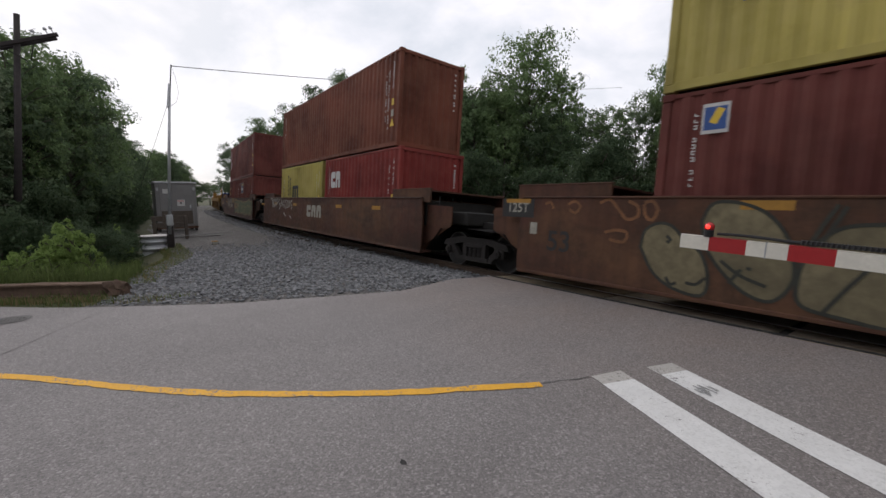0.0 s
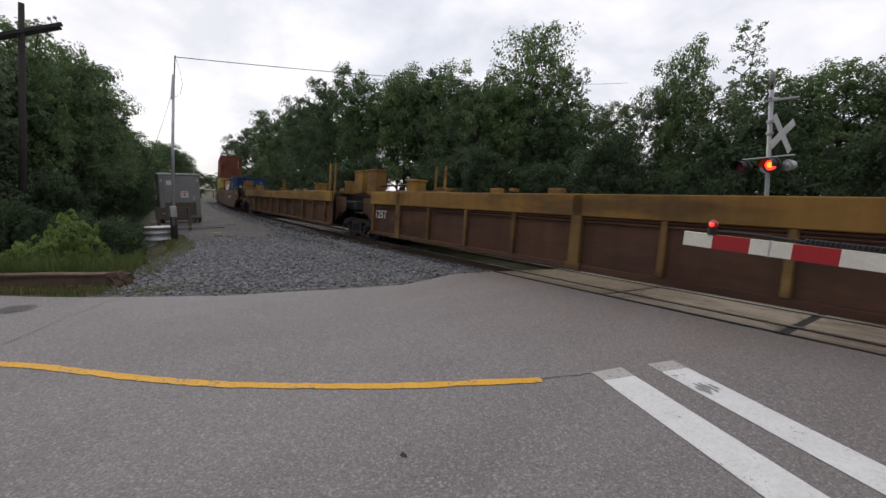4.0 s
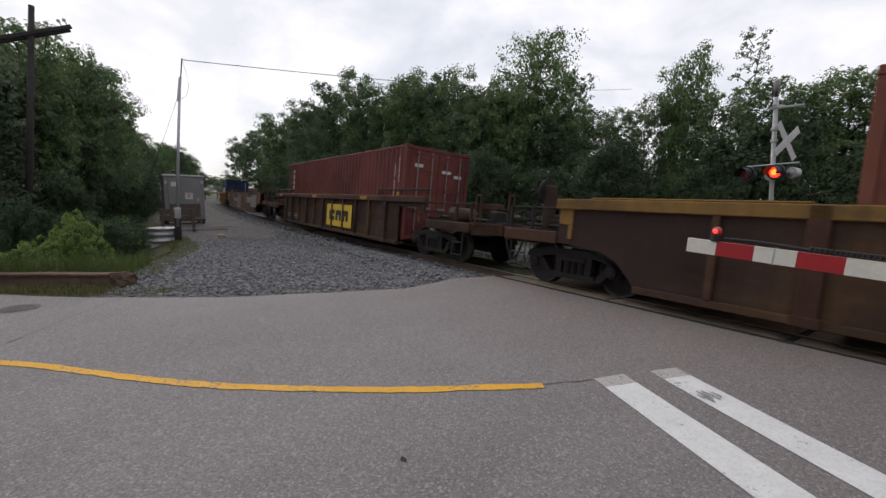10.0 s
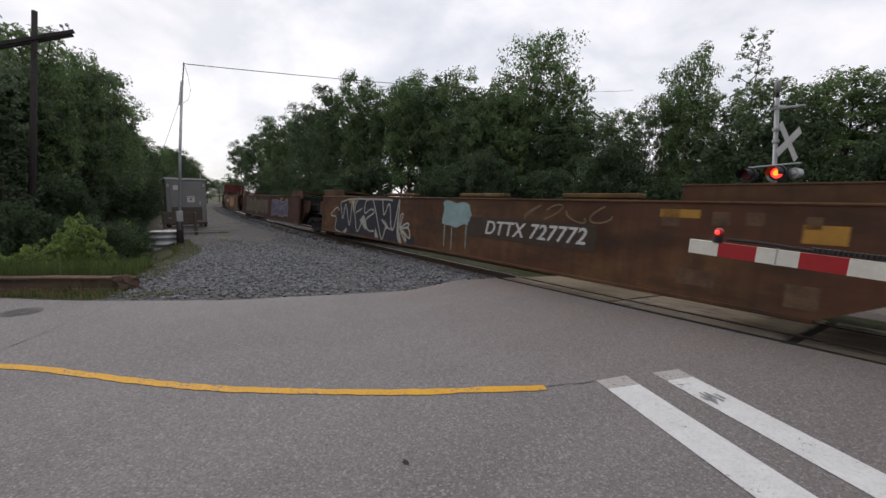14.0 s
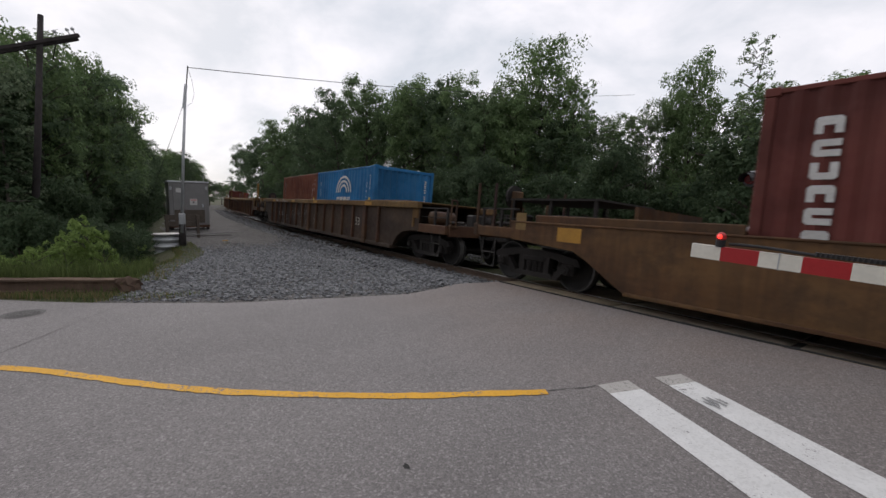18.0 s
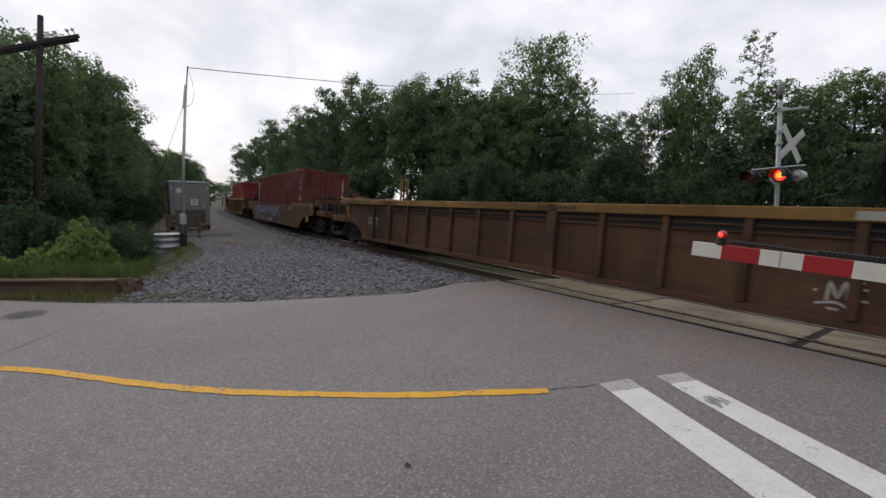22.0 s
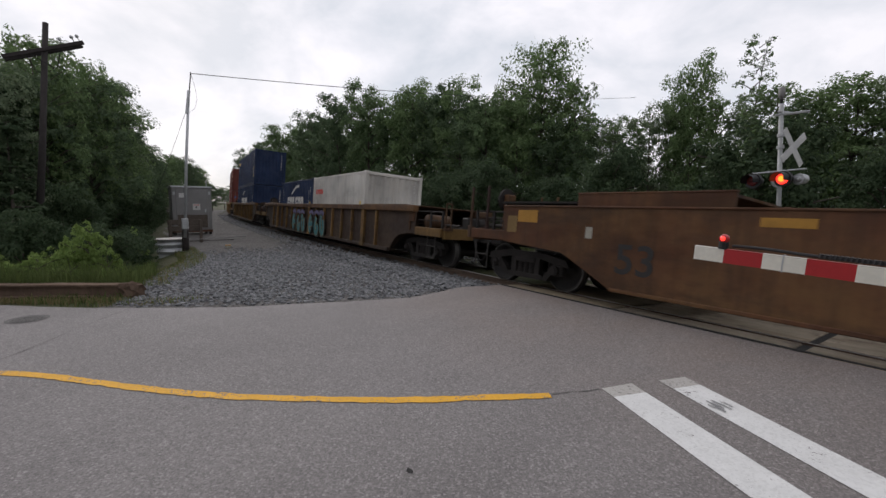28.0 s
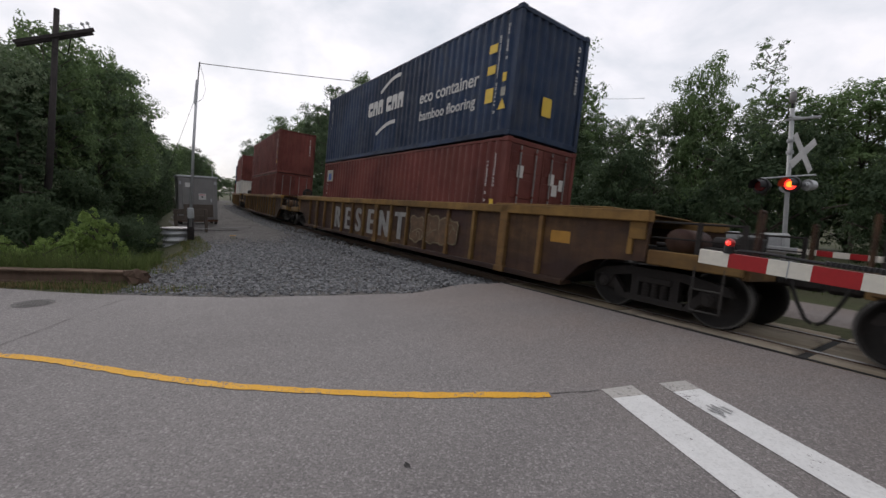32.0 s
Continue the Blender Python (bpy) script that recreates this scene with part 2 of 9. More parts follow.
BOARD_BACK = m_plain("pale_board_back", (0.5, 0.5, 0.49), 0.15, 5, 0.6)
SILVER = m_plain("silver_paint", (0.36, 0.37, 0.37), 0.15, 3, 0.5, 0.2)
# black steel; also colours the strip of shade painted below the ribbed cars' chords
DARK = m_plain("grimy_black_steel_and_shade", (0.014, 0.0125, 0.011), 0.3, 5, 0.75)
TRUCKM = m_plain("dirty_brown_cast_steel", (0.018, 0.0145, 0.013), 0.35, 4, 0.85)
WHEELM = m_plain("worn_wheel_steel", (0.014, 0.012, 0.011), 0.3, 4, 0.7, 0.1)
STEP = m_plain("dusty_step_iron", (0.035, 0.031, 0.028), 0.25, 6, 0.7)
TREAD = m_plain("worn_wheel_rim", (0.1, 0.095, 0.09), 0.3, 7, 0.5, 0.5)
RUST = m_plain("flaking_rust", (0.10, 0.048, 0.028), 0.5, 5, 0.9)
GATE_RED = m_plain("red_reflective_sheet", (0.34, 0.014, 0.016), 0.1, 6, 0.45, bump=0.1)
GATE_WHITE = m_plain("white_reflective_sheet", (0.66, 0.63, 0.55), 0.1, 5, 0.5, bump=0.1)
LAMP_RED = m_glow("lit_red_lens", (1.0, 0.035, 0.02), 2.4)
LAMP_HOT = m_glow("lit_amber_core", (1.0, 0.27, 0.02), 2.2)
LENS_OFF = m_plain("unlit_red_lens", (0.12, 0.012, 0.012), 0.1, 5, 0.25)
BLACK = m_plain("black_paint", (0.015, 0.015, 0.016), 0.2, 5, 0.6)
MARK_WHITE = m_plain("faded_white_lettering", (0.50, 0.49, 0.47), 0.15, 5, 0.7, bump=0.05)
MARK_CREAM = m_plain("dull_cream_lettering", (0.30, 0.285, 0.24), 0.2, 5, 0.7, bump=0.05)
MARK_YELLOW = m_plain("yellow_sticker", (0.62, 0.42, 0.04), 0.12, 5, 0.6, bump=0.05)
MARK_ORANGE = m_plain("orange_reflector_patch", (0.34, 0.17, 0.02), 0.2, 5, 0.6, bump=0.05)
MARK_BLACK = m_plain("black_lettering", (0.02, 0.02, 0.02), 0.2, 5, 0.7, bump=0.05)
MARK_NAVY = m_plain("navy_sign_paint", (0.012, 0.02, 0.06), 0.15, 5, 0.6, bump=0.05)
MARK_PALE_YELLOW = m_plain("pale_yellow_lettering", (0.42, 0.33, 0.12), 0.25, 5, 0.7, bump=0.05)
MARK_TAN = m_plain("tan_touch_up_paint", (0.17, 0.105, 0.035), 0.25, 3, 0.7, bump=0.05)
SCUFF = m_plain("grey_scuff", (0.3, 0.3, 0.3), 0.25, 30, 0.9)
COVER_IRON = m_plain("worn_cast_iron", (0.085, 0.08, 0.078), 0.2, 12, 0.7)
MARK_BROWN = m_plain("worn_dark_stencil", (0.045, 0.03, 0.02), 0.3, 5, 0.8, bump=0.05)
MARK_RED = m_plain("red_lettering", (0.5, 0.04, 0.03), 0.15, 5, 0.7, bump=0.05)
MARK_BLUE = m_plain("blue_sticker", (0.03, 0.08, 0.25), 0.15, 5, 0.6, bump=0.05)
GRAFF = {
    "pale": m_plain("pale_grey_spray_paint", (0.17, 0.16, 0.145), 0.2, 4, 0.7, bump=0.05),
    "silver": m_plain("silver_spray_paint", (0.30, 0.30, 0.29), 0.2, 4, 0.6, bump=0.05),
    "dirty": m_plain("dirty_silver_spray_paint", (0.24, 0.235, 0.225), 0.35, 3, 0.6, bump=0.05),
    "chalk": m_plain("white_spray_paint", (0.36, 0.35, 0.31), 0.25, 5, 0.7, bump=0.05),
    "black": MARK_BLACK,
    "grey": m_plain("grey_spray_paint", (0.17, 0.17, 0.165), 0.2, 4, 0.7, bump=0.05),
    "green": m_plain("green_spray_paint", (0.075, 0.09, 0.042), 0.3, 4, 0.7, bump=0.05),
    "teal": m_plain("teal_spray_paint", (0.03, 0.135, 0.145), 0.3, 4, 0.7, bump=0.05),
    "violet": m_plain("violet_spray_paint", (0.10, 0.085, 0.17), 0.3, 4, 0.7, bump=0.05),
    "orange": m_plain("orange_spray_paint", (0.45, 0.18, 0.03), 0.3, 4, 0.7, bump=0.05),
    "yellow": m_plain("yellow_spray_paint", (0.27, 0.22, 0.10), 0.3, 4, 0.7, bump=0.05),
    "ink": m_plain("dark_green_spray_line", (0.028, 0.030, 0.022), 0.3, 4, 0.7, bump=0.05),
    "skin": m_plain("faded_tan_spray_paint", (0.15, 0.125, 0.07), 0.35, 1.2, 0.75, bump=0.05),
    "night": m_plain("dark_violet_spray_paint", (0.018, 0.016, 0.026), 0.4, 3, 0.7, bump=0.05),
    "plum": m_plain("plum_spray_paint", (0.075, 0.03, 0.06), 0.3, 3, 0.7, bump=0.05),
    "oxide": m_plain("oxide_red_stencil_paint", (0.055, 0.022, 0.017), 0.35, 2, 0.75, bump=0.05),
    "rust": m_plain("dull_orange_spray_paint", (0.17, 0.075, 0.03), 0.35, 3, 0.75, bump=0.05),
    "blue": m_plain("pale_blue_spray_paint", (0.22, 0.32, 0.32), 0.2, 4, 0.7, bump=0.05),
    "smear": m_plain("brown_paint_smear", (0.105, 0.06, 0.032), 0.4, 4, 0.8, bump=0.05),
    "tan": m_plain("tan_spray_paint", (0.15, 0.115, 0.065), 0.3, 4, 0.7, bump=0.05),
}
LEAF = [
    m_leaf("oak_leaf", (0.075, 0.123, 0.058), (0.217, 0.294, 0.142)),
    m_leaf("maple_leaf", (0.090, 0.147, 0.062), (0.246, 0.332, 0.148)),
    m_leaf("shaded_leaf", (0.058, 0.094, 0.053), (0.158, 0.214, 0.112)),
    m_leaf("birch_leaf", (0.112, 0.153, 0.092), (0.270, 0.327, 0.198)),
    m_leaf("fresh_shrub_leaf", (0.143, 0.215, 0.058), (0.299, 0.403, 0.130)),
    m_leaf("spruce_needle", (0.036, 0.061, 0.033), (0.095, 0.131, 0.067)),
]
GRASS = m_leaf("grass_blade", (0.06, 0.088, 0.026), (0.145, 0.18, 0.065), 0.3)
DRY = m_leaf("dry_grass_blade", (0.16, 0.13, 0.06), (0.26, 0.22, 0.12), 0.3)
BARK = m_plain("grey_brown_bark", (0.085, 0.07, 0.058), 0.35, 6, 0.95, bump=0.6, dist=0.02)

# ---- mesh helpers ----


def part(name, bm, material, parent=None, label="", smooth=False):
    me = bpy.data.meshes.new(name)
    bm.to_mesh(me)
    bm.free()
    me.materials.append(material)
    if smooth:
        for p in me.polygons:
            p.use_smooth = True
    ob = new(name, me)
    ob.parent = parent
    return tagged(ob, label)


def piece(name, me, material, parent, m, label=""):
    """A part that shares the mesh me; the material sits on the object."""
    ob = new(name, me)
    ob.parent = parent
    ob.matrix_basis = m
    ob.material_slots[0].link = "OBJECT"
    ob.material_slots[0].material = material
    return tagged(ob, label)


def mesh_of(name, bm, smooth=False):
    me = bpy.data.meshes.new(name)
    bm.to_mesh(me)
    bm.free()
    me.materials.append(DARK)
    if smooth:
        for p in me.polygons:
            p.use_smooth = True
    return me


def box(bm, x0, x1, y0, y1, z0, z1, bevel=0.0, m=None):
    vs = [bm.verts.new((x, y, z)) for x in (x0, x1) for y in (y0, y1) for z in (z0, z1)]
    fs = [bm.faces.new([vs[i] for i in q]) for q in ((0, 1, 3, 2), (4, 6, 7, 5), (0, 4, 5, 1), (2, 3, 7, 6), (0, 2, 6, 4), (1, 5, 7, 3))]
    if bevel:
        es = list({e for f in fs for e in f.edges})
        got = bmesh.ops.bevel(bm, geom=es, offset=bevel, segments=1, affect="EDGES")
        vs = list({v for f in got["faces"] for v in f.verts} | {v for v in vs if v.is_valid})
    if m is not None:
        bmesh.ops.transform(bm, matrix=m, verts=[v for v in vs if v.is_valid])
    return bm


def cyl(bm, a, b, r, seg=10, r2=None):
    a, b = Vector(a), Vector(b)
    d = b - a
    rot = d.to_track_quat("Z", "Y").to_matrix()
    r2 = r if r2 is None else r2
    lo = [bm.verts.new(a + rot @ Vector((r * math.cos(i * math.tau / seg), r * math.sin(i * math.tau / seg), 0))) for i in range(seg)]
    hi = [bm.verts.new(b + rot @ Vector((r2 * math.cos(i * math.tau / seg), r2 * math.sin(i * math.tau / seg), 0))) for i in range(seg)]
    for i in range(seg):
        j = (i + 1) % seg
        bm.faces.new((lo[i], lo[j], hi[j], hi[i]))
    bm.faces.new(lo[::-1])
    bm.faces.new(hi)
    return bm


def slab(bm, pts, y0, y1):
    """A flat outline of (x, z) points with thickness from y0 to y1."""
    a = [bm.verts.new((x, y0, z)) for x, z in pts]
    b = [bm.verts.new((x, y1, z)) for x, z in pts]
    n = len(pts)
    bm.faces.new(a)
    bm.faces.new(b[::-1])
    for i in range(n):
        j = (i + 1) % n
        bm.faces.new((a[j], a[i], b[i], b[j]))
    bmesh.ops.recalc_face_normals(bm, faces=bm.faces)
    return bm


def bms(fn=None, *args, **kw):
    bm = bmesh.new()
    if fn:
        fn(bm, *args, **kw)
    return bm


TEXTS = {}


def text_mesh(words, size, spacing=1.0, slant=0.0):
    """Flat lettering in the built-in font, 3 mm thick, in the x-z plane facing -y, centred."""
    key = (words, size, spacing, slant)
    if key not in TEXTS:
        cu = bpy.data.curves.new("lettering", "FONT")
        cu.body, cu.size, cu.align_x, cu.align_y, cu.space_character = words, size, "CENTER", "CENTER", spacing
        cu.extrude, cu.shear = 0.0015, slant
        cu.offset = size * 0.012
        ob = new("lettering", cu)
        me = bpy.data.meshes.new_from_object(ob.evaluated_get(bpy.context.evaluated_depsgraph_get()))
        bpy.data.objects.remove(ob)
        me.transform(Matrix.Rotation(radians(90), 4, "X"))
        me.materials.clear()
        me.materials.append(DARK)
        TEXTS[key] = me
    return TEXTS[key]


# ---- the line of the track: a wide curve, banked inwards, with straights beyond ----
KAPPA, BANK = 0.00224, 0.078
S_LO, S_HI = -160.0, 70.0


def track_at(s):
    c = min(max(s, S_LO), S_HI)
    th = KAPPA * c
    x, y = math.sin(th) / KAPPA, (1 - math.cos(th)) / KAPPA
    return Vector((x + (s - c) * math.cos(th), y + (s - c) * math.sin(th), 0)), th


def track_point(s, lat, z):
    p, th = track_at(s)
    la = lat * math.cos(BANK) + z * math.sin(BANK)
    return Vector((p.x - math.sin(th) * la, p.y + math.cos(th) * la, -lat * math.sin(BANK) + z * math.cos(BANK)))


def car_pose(s, base):
    """Where a rigid car stands whose middle is at s and whose trucks are base to each side of it."""
    a, b = track_at(s + base)[0], track_at(s - base)[0]
    d = a - b
    mid = (a + b) / 2
    return Matrix.Translation(mid) @ Matrix.Rotation(math.atan2(d.y, d.x), 4, "Z") @ Matrix.Rotation(-BANK, 4, "X")

# ---- ground ----


def smooth01(v):
    v = min(max(v, 0.0), 1.0)
    return v * v * (3 - 2 * v)


def bank_edge(x):
    """y of the line beyond which the ground drops into the wooded ditch."""
    if x > -9.5:
        return -7.6 - (x + 9.5) * 1.2
    return -7.55 + smooth01((-9.5 - x) / 9) * 1.7 + smooth01((-24 - x) / 60) * 4.0


def ground_z(x, y):
    z = -0.05
    z -= 0.27 * smooth01((-10 - x) / 9)
    drop = smooth01((bank_edge(x) - y) / 3.0) * smooth01((-8.6 - x) / 2.0)
    verge = -8.65 + 0.93 * (min(y, -6.0) + 7.72) - 1.3
    z -= 1.1 * drop * smooth01((verge - x) / 1.6)
    if y > 3:
        z -= 0.35 * smooth01((y - 3) / 3)
    p = track_at(x)[0].y if abs(x) < 160 else 40.0
    d = abs(y - p)
    z += (0.02 - z) * 0.55 * (1 - smooth01((d - 1.8) / 1.6))
    return z - 0.12 * (1 - smooth01((d - 1.2) / 0.6))


def axis(edges):
    out = []
    for a, b, n in edges:
        out += [a + (b - a) * i / n for i in range(n)]
    return out + [edges[-1][1]]


xs = axis([(-2500, -200, 8), (-200, -60, 28), (-60, -30, 30), (-30, -6, 60), (-6, 12, 24), (12, 200, 20), (200, 2500, 8)])
ys = axis([(-2500, -200, 8), (-200, -30, 14), (-30, -12, 18), (-12, 12, 60), (12, 60, 24), (60, 200, 10), (200, 2500, 8)])
verts = [(x, y, ground_z(x, y) if abs(x) < 220 and abs(y) < 220 else -0.6) for y in ys for x in xs]
nx = len(xs)
faces = [(j * nx + i, j * nx + i + 1, (j + 1) * nx + i + 1, (j + 1) * nx + i) for j in range(len(ys) - 1) for i in range(nx - 1)]
me = bpy.data.meshes.new("ground")
me.from_pydata(verts, [], faces)
me.materials.append(SOIL)
for p in me.polygons:
    p.use_smooth = True
tagged(new("ground", me), "dark earth ground with leaf litter under the woods", "ground", kind="structure")

# ---- road ----
LEFT_EDGE = [(-1.46, -6.35), (-2.2, -6.62), (-3.39, -6.55), (-4.09, -6.85), (-5.04, -7.2), (-6.34, -7.75), (-7.52, -8.5), (-8.51, -9.25), (-9.47, -10.15), (-12.5, -13.2), (-18, -19), (-30, -32)]
RIGHT_EDGE = [(-1.46, 9.0), (-6, 9.5), (-12, 9.0), (-20, 4.0), (-30, -6)]


def edge_x(table, y):
    for (ya, xa), (yb, xb) in zip(table, table[1:]):
        if ya >= y >= yb:
            return xa + (xb - xa) * (ya - y) / (ya - yb)
    return table[-1][1] if y < table[-1][0] else table[0][1]


def road_z(x, y):
    return 0.035 + 0.07 * smooth01((y + 4.2) / 2.7) - 0.02 * smooth01((-7 - x) / 4)


bm = bmesh.new()
rows = [-1.46 - 0.22 * i for i in range(40)] + [-10.2 - 1.2 * i for i in range(17)]
grid = []
for y in rows:
    a, b = edge_x(LEFT_EDGE, y), edge_x(RIGHT_EDGE, y)
    a += 0.05 * noise.noise((y * 2.1, 3.3, 0)) + 0.03 * noise.noise((y * 7, 1.3, 0))
    grid.append([bm.verts.new((a + (b - a) * (i / 24) ** 1.3, y, road_z(a + (b - a) * (i / 24) ** 1.3, y) - (0.05 if i == 0 else 0))) for i in range(25)])
for r, q in zip(grid, grid[1:]):
    for i in range(24):
        bm.faces.new((r[i], r[i + 1], q[i + 1], q[i]))
bmesh.ops.recalc_face_normals(bm, faces=bm.faces)
road = part("road", bm, ASPHALT, smooth=True)
tagged(road, "worn grey asphalt road leading up to the railway crossing", "road", kind="structure")
bm = bmesh.new()
far_rows = [(1.46, -6.1, 9.6), (1.9, -5.9, 9.7), (2.3, -5.6, 9.8), (2.7, -5.0, 10), (3.1, -4.0, 10.2), (3.6, -2.9, 10.6), (4.2, -1.6, 11), (5, 0.0, 11.5), (6, 1.4, 12), (7.5, 3.0, 13.5), (9, 4.5, 15), (12, 7, 18), (24, 15, 27), (60, 34, 50)]
grid = [[bm.verts.new((a + (b - a) * i / 12, y, -0.085 if y < 1.5 else ground_z(a + (b - a) * i / 12, y) + 0.035)) for i in range(13)] for y, a, b in far_rows]
for r, q in zip(grid, grid[1:]):
    for i in range(12):
        bm.faces.new((r[i], q[i], q[i + 1], r[i + 1]))
bmesh.ops.recalc_face_normals(bm, faces=bm.faces)
tagged(part("road", bm, ASPHALT), "grey asphalt road on the far side of the tracks", "road", kind="structure")


def ribbon(name, pts, width, material, label, lift=0.006, jag=0.0):
    """A painted stripe of quads along points on the road."""
    bm = bmesh.new()
    last = None
    for i, (x, y) in enumerate(pts):
        a, b = Vector(pts[max(i - 1, 0)]), Vector(pts[min(i + 1, len(pts) - 1)])
        d = (b - a).normalized()
        n = Vector((-d.y, d.x))
        w = width / 2
        pair = []
        for k in (-1, 1):
            q = Vector((x, y)) + n * k * (w + jag * noise.noise((x * 9, y * 9, k * 4.0)))
            pair.append(bm.verts.new((q.x, q.y, road_z(q.x, q.y) + lift)))
        if last:
            bm.faces.new((last[0], pair[0], pair[1], last[1]))
        last = pair
    bmesh.ops.recalc_face_normals(bm, faces=bm.faces)
    for f in bm.faces:
        if f.normal.z < 0:
            f.normal_flip()
    return tagged(part(name, bm, material), label, "road marking", kind="structure")


def curve_points(keys, step):
    """A smooth line through key points (Catmull-Rom)."""
    out = []
    ks = [Vector(k) for k in keys]
    ks = [2 * ks[0] - ks[1]] + ks + [2 * ks[-1] - ks[-2]]
    for a, b, c, d in zip(ks, ks[1:], ks[2:], ks[3:]):
        n = max(2, int((c - b).length / step))
        for i in range(n):
            t = i / n
            out.append(0.5 * ((2 * b) + (c - a) * t + (2 * a - 5 * b + 4 * c - d) * t * t + (3 * b - a - 3 * c + d) * t ** 3))
    out.append(ks[-2])
    return [tuple(v) for v in out]


ribbon("centre_line", curve_points([(-12, -15.5), (-8.2, -11.3), (-5.87, -8.75), (-5.23, -8.15), (-4.62, -7.63), (-4.0, -7.03), (-3.34, -6.23), (-2.89, -5.61), (-2.59, -5.12), (-2.29, -4.64)], 0.06), 0.105, YELLOW_LINE, "worn yellow painted centre line curving along the road", 0.006, 0.02)
ribbon("tar_seam", curve_points([(-2.3, -4.62), (-2.22, -4.42), (-2.14, -4.28), (-2.1, -4.14)], 0.03), 0.012, COVER_IRON, "dark cracked seam where the yellow line ends", 0.005, 0.02)
ribbon("tar_seam", curve_points([(-8.5, -7.68), (-7.6, -8.22), (-6.82, -8.64), (-6.1, -9.05)], 0.08), 0.010, COVER_IRON, "thin dark tar seam across the asphalt", 0.005, 0.012)


def bar_marking(a, b, c, d, worn, label):
    """A wide painted bar: corners at its far end a, b and at its near end c, d; the first stretch is worn."""
    for lo, hi, m in ((0.0, worn, WORN_LINE), (worn, 1.0, WHITE_LINE)):
        n = 14 if m is WHITE_LINE else 6
        bm = bmesh.new()
        last = None
        for i in range(n + 1):
            t = lo + (hi - lo) * i / n
            p, q = Vector(a).lerp(Vector(d), t), Vector(b).lerp(Vector(c), t)
            j = 0.008 * noise.noise((p.x * 9, p.y * 9, 0))
            pair = [bm.verts.new((p.x + j, p.y - j, road_z(p.x, p.y) + 0.006)), bm.verts.new((q.x - j, q.y + j, road_z(q.x, q.y) + 0.006))]
            if last:
                bm.faces.new((last[0], pair[0], pair[1], last[1]))
            last = pair
        for f in bm.faces:
            f.normal_update()
            if f.normal.z < 0:
                f.normal_flip()
        tagged(part("stop_bar", bm, m), label, "road marking", kind="structure")


bar_marking((-2.09, -4.12), (-1.97, -3.78), (1.21, -5.2), (1.0, -5.52), 0.055, "white painted bar with a scuffed end on the asphalt")
bar_marking((-1.84, -3.51), (-1.71, -3.22), (1.30, -4.45), (1.36, -4.85), 0.055, "white painted bar with a scuffed end on the asphalt")
bm = bmesh.new()
srng = random.Random(4)
for i in range(14):
    sx, sy = -1.27 + srng.uniform(-0.05, 0.05), -3.6 + srng.uniform(-0.1, 0.1)
    q, w = srng.uniform(0.025, 0.06), srng.uniform(0.004, 0.012)
    bm.faces.new([bm.verts.new((sx + dx, sy + dy, road_z(sx, sy) + 0.011 + i * 0.0002)) for dx, dy in ((-q, 0.3 * q - w), (q, -0.3 * q - w), (q, -0.3 * q + w), (-q, 0.3 * q + w))])
tagged(part("scuff", bm, SCUFF), "grey scuff mark across the white bar", "road marking", kind="structure")

bm = bmesh.new()
bm.faces.new([bm.verts.new((-2.144 + 0.028 * math.cos(a) * (1 + 0.3 * math.sin(3 * a)), -6.28 + 0.02 * math.sin(a), road_z(-2.1, -6.3) + 0.005)) for a in [i * math.tau / 14 for i in range(14)]])
tagged(part("tar_spot", bm, RUBBER), "small dark tar spot on the asphalt", "road stain", kind="structure")

# manhole cover set into the road
hole = tagged(new("manhole_cover"), "dark round cast iron manhole cover flush in the asphalt", "manhole cover")
hole.location = (-8.45, -8.95, road_z(-8.4, -8.9) + 0.004)
part("cover", bms(cyl, (0, 0, -0.05), (0, 0, 0.006), 0.27, 32), COVER_IRON, hole)
bm = bmesh.new()
for i in range(-4, 5):
    for j in range(-4, 5):
        if i * i + j * j < 18:
            box(bm, i * 0.055 - 0.018, i * 0.055 + 0.018, j * 0.055 - 0.018, j * 0.055 + 0.018, 0.006, 0.011)
part("studs", bm, COVER_IRON, hole)
bm = bmesh.new()
for i in range(40):
    a, b = i * math.tau / 40, (i + 1) * math.tau / 40
    bm.faces.new([bm.verts.new((r * math.cos(t), r * math.sin(t), 0.003)) for r, t in ((0.275, a), (0.34, a), (0.34, b), (0.275, b))])
part("rim", bm, COVER_IRON, hole)
hole.scale = (0.72, 0.72, 1.0)

# ---- gravel: a fine service road and the coarse stones of the ballast ----


def in_ballast(x, y):
    if x > edge_x(LEFT_EDGE, y) - 0.05:
        return False
    return y > bank_edge(x) - 0.2 and y < track_at(x)[0].y - 0.95


bm = bmesh.new()
cols = [-6.3 - 0.6 * i for i in range(30)] + [-24.5 - 3.0 * i for i in range(42)]
prev = None
for x in cols:
    lo, hi = bank_edge(x) - 0.3 + 0.15 * noise.noise((x, 0, 0)), track_at(x)[0].y - 1.0
    line = []
    for i in range(13):
        y = lo + (hi - lo) * i / 12
        y = max(y, -9.6)
        line.append(bm.verts.new((x, y, ground_z(x, y) + 0.012 + (0.02 if 0 < i < 12 else -0.02))))
    if prev:
        for i in range(12):
            bm.faces.new((prev[i], prev[i + 1], line[i + 1], line[i]))
    prev = line
bmesh.ops.recalc_face_normals(bm, faces=bm.faces)
for f in bm.faces:
    if f.normal.z < 0:
        f.normal_flip()
tagged(part("gravel_yard", bm, FINE, smooth=True), "compacted grey gravel beside the railway line", "gravel", kind="structure")


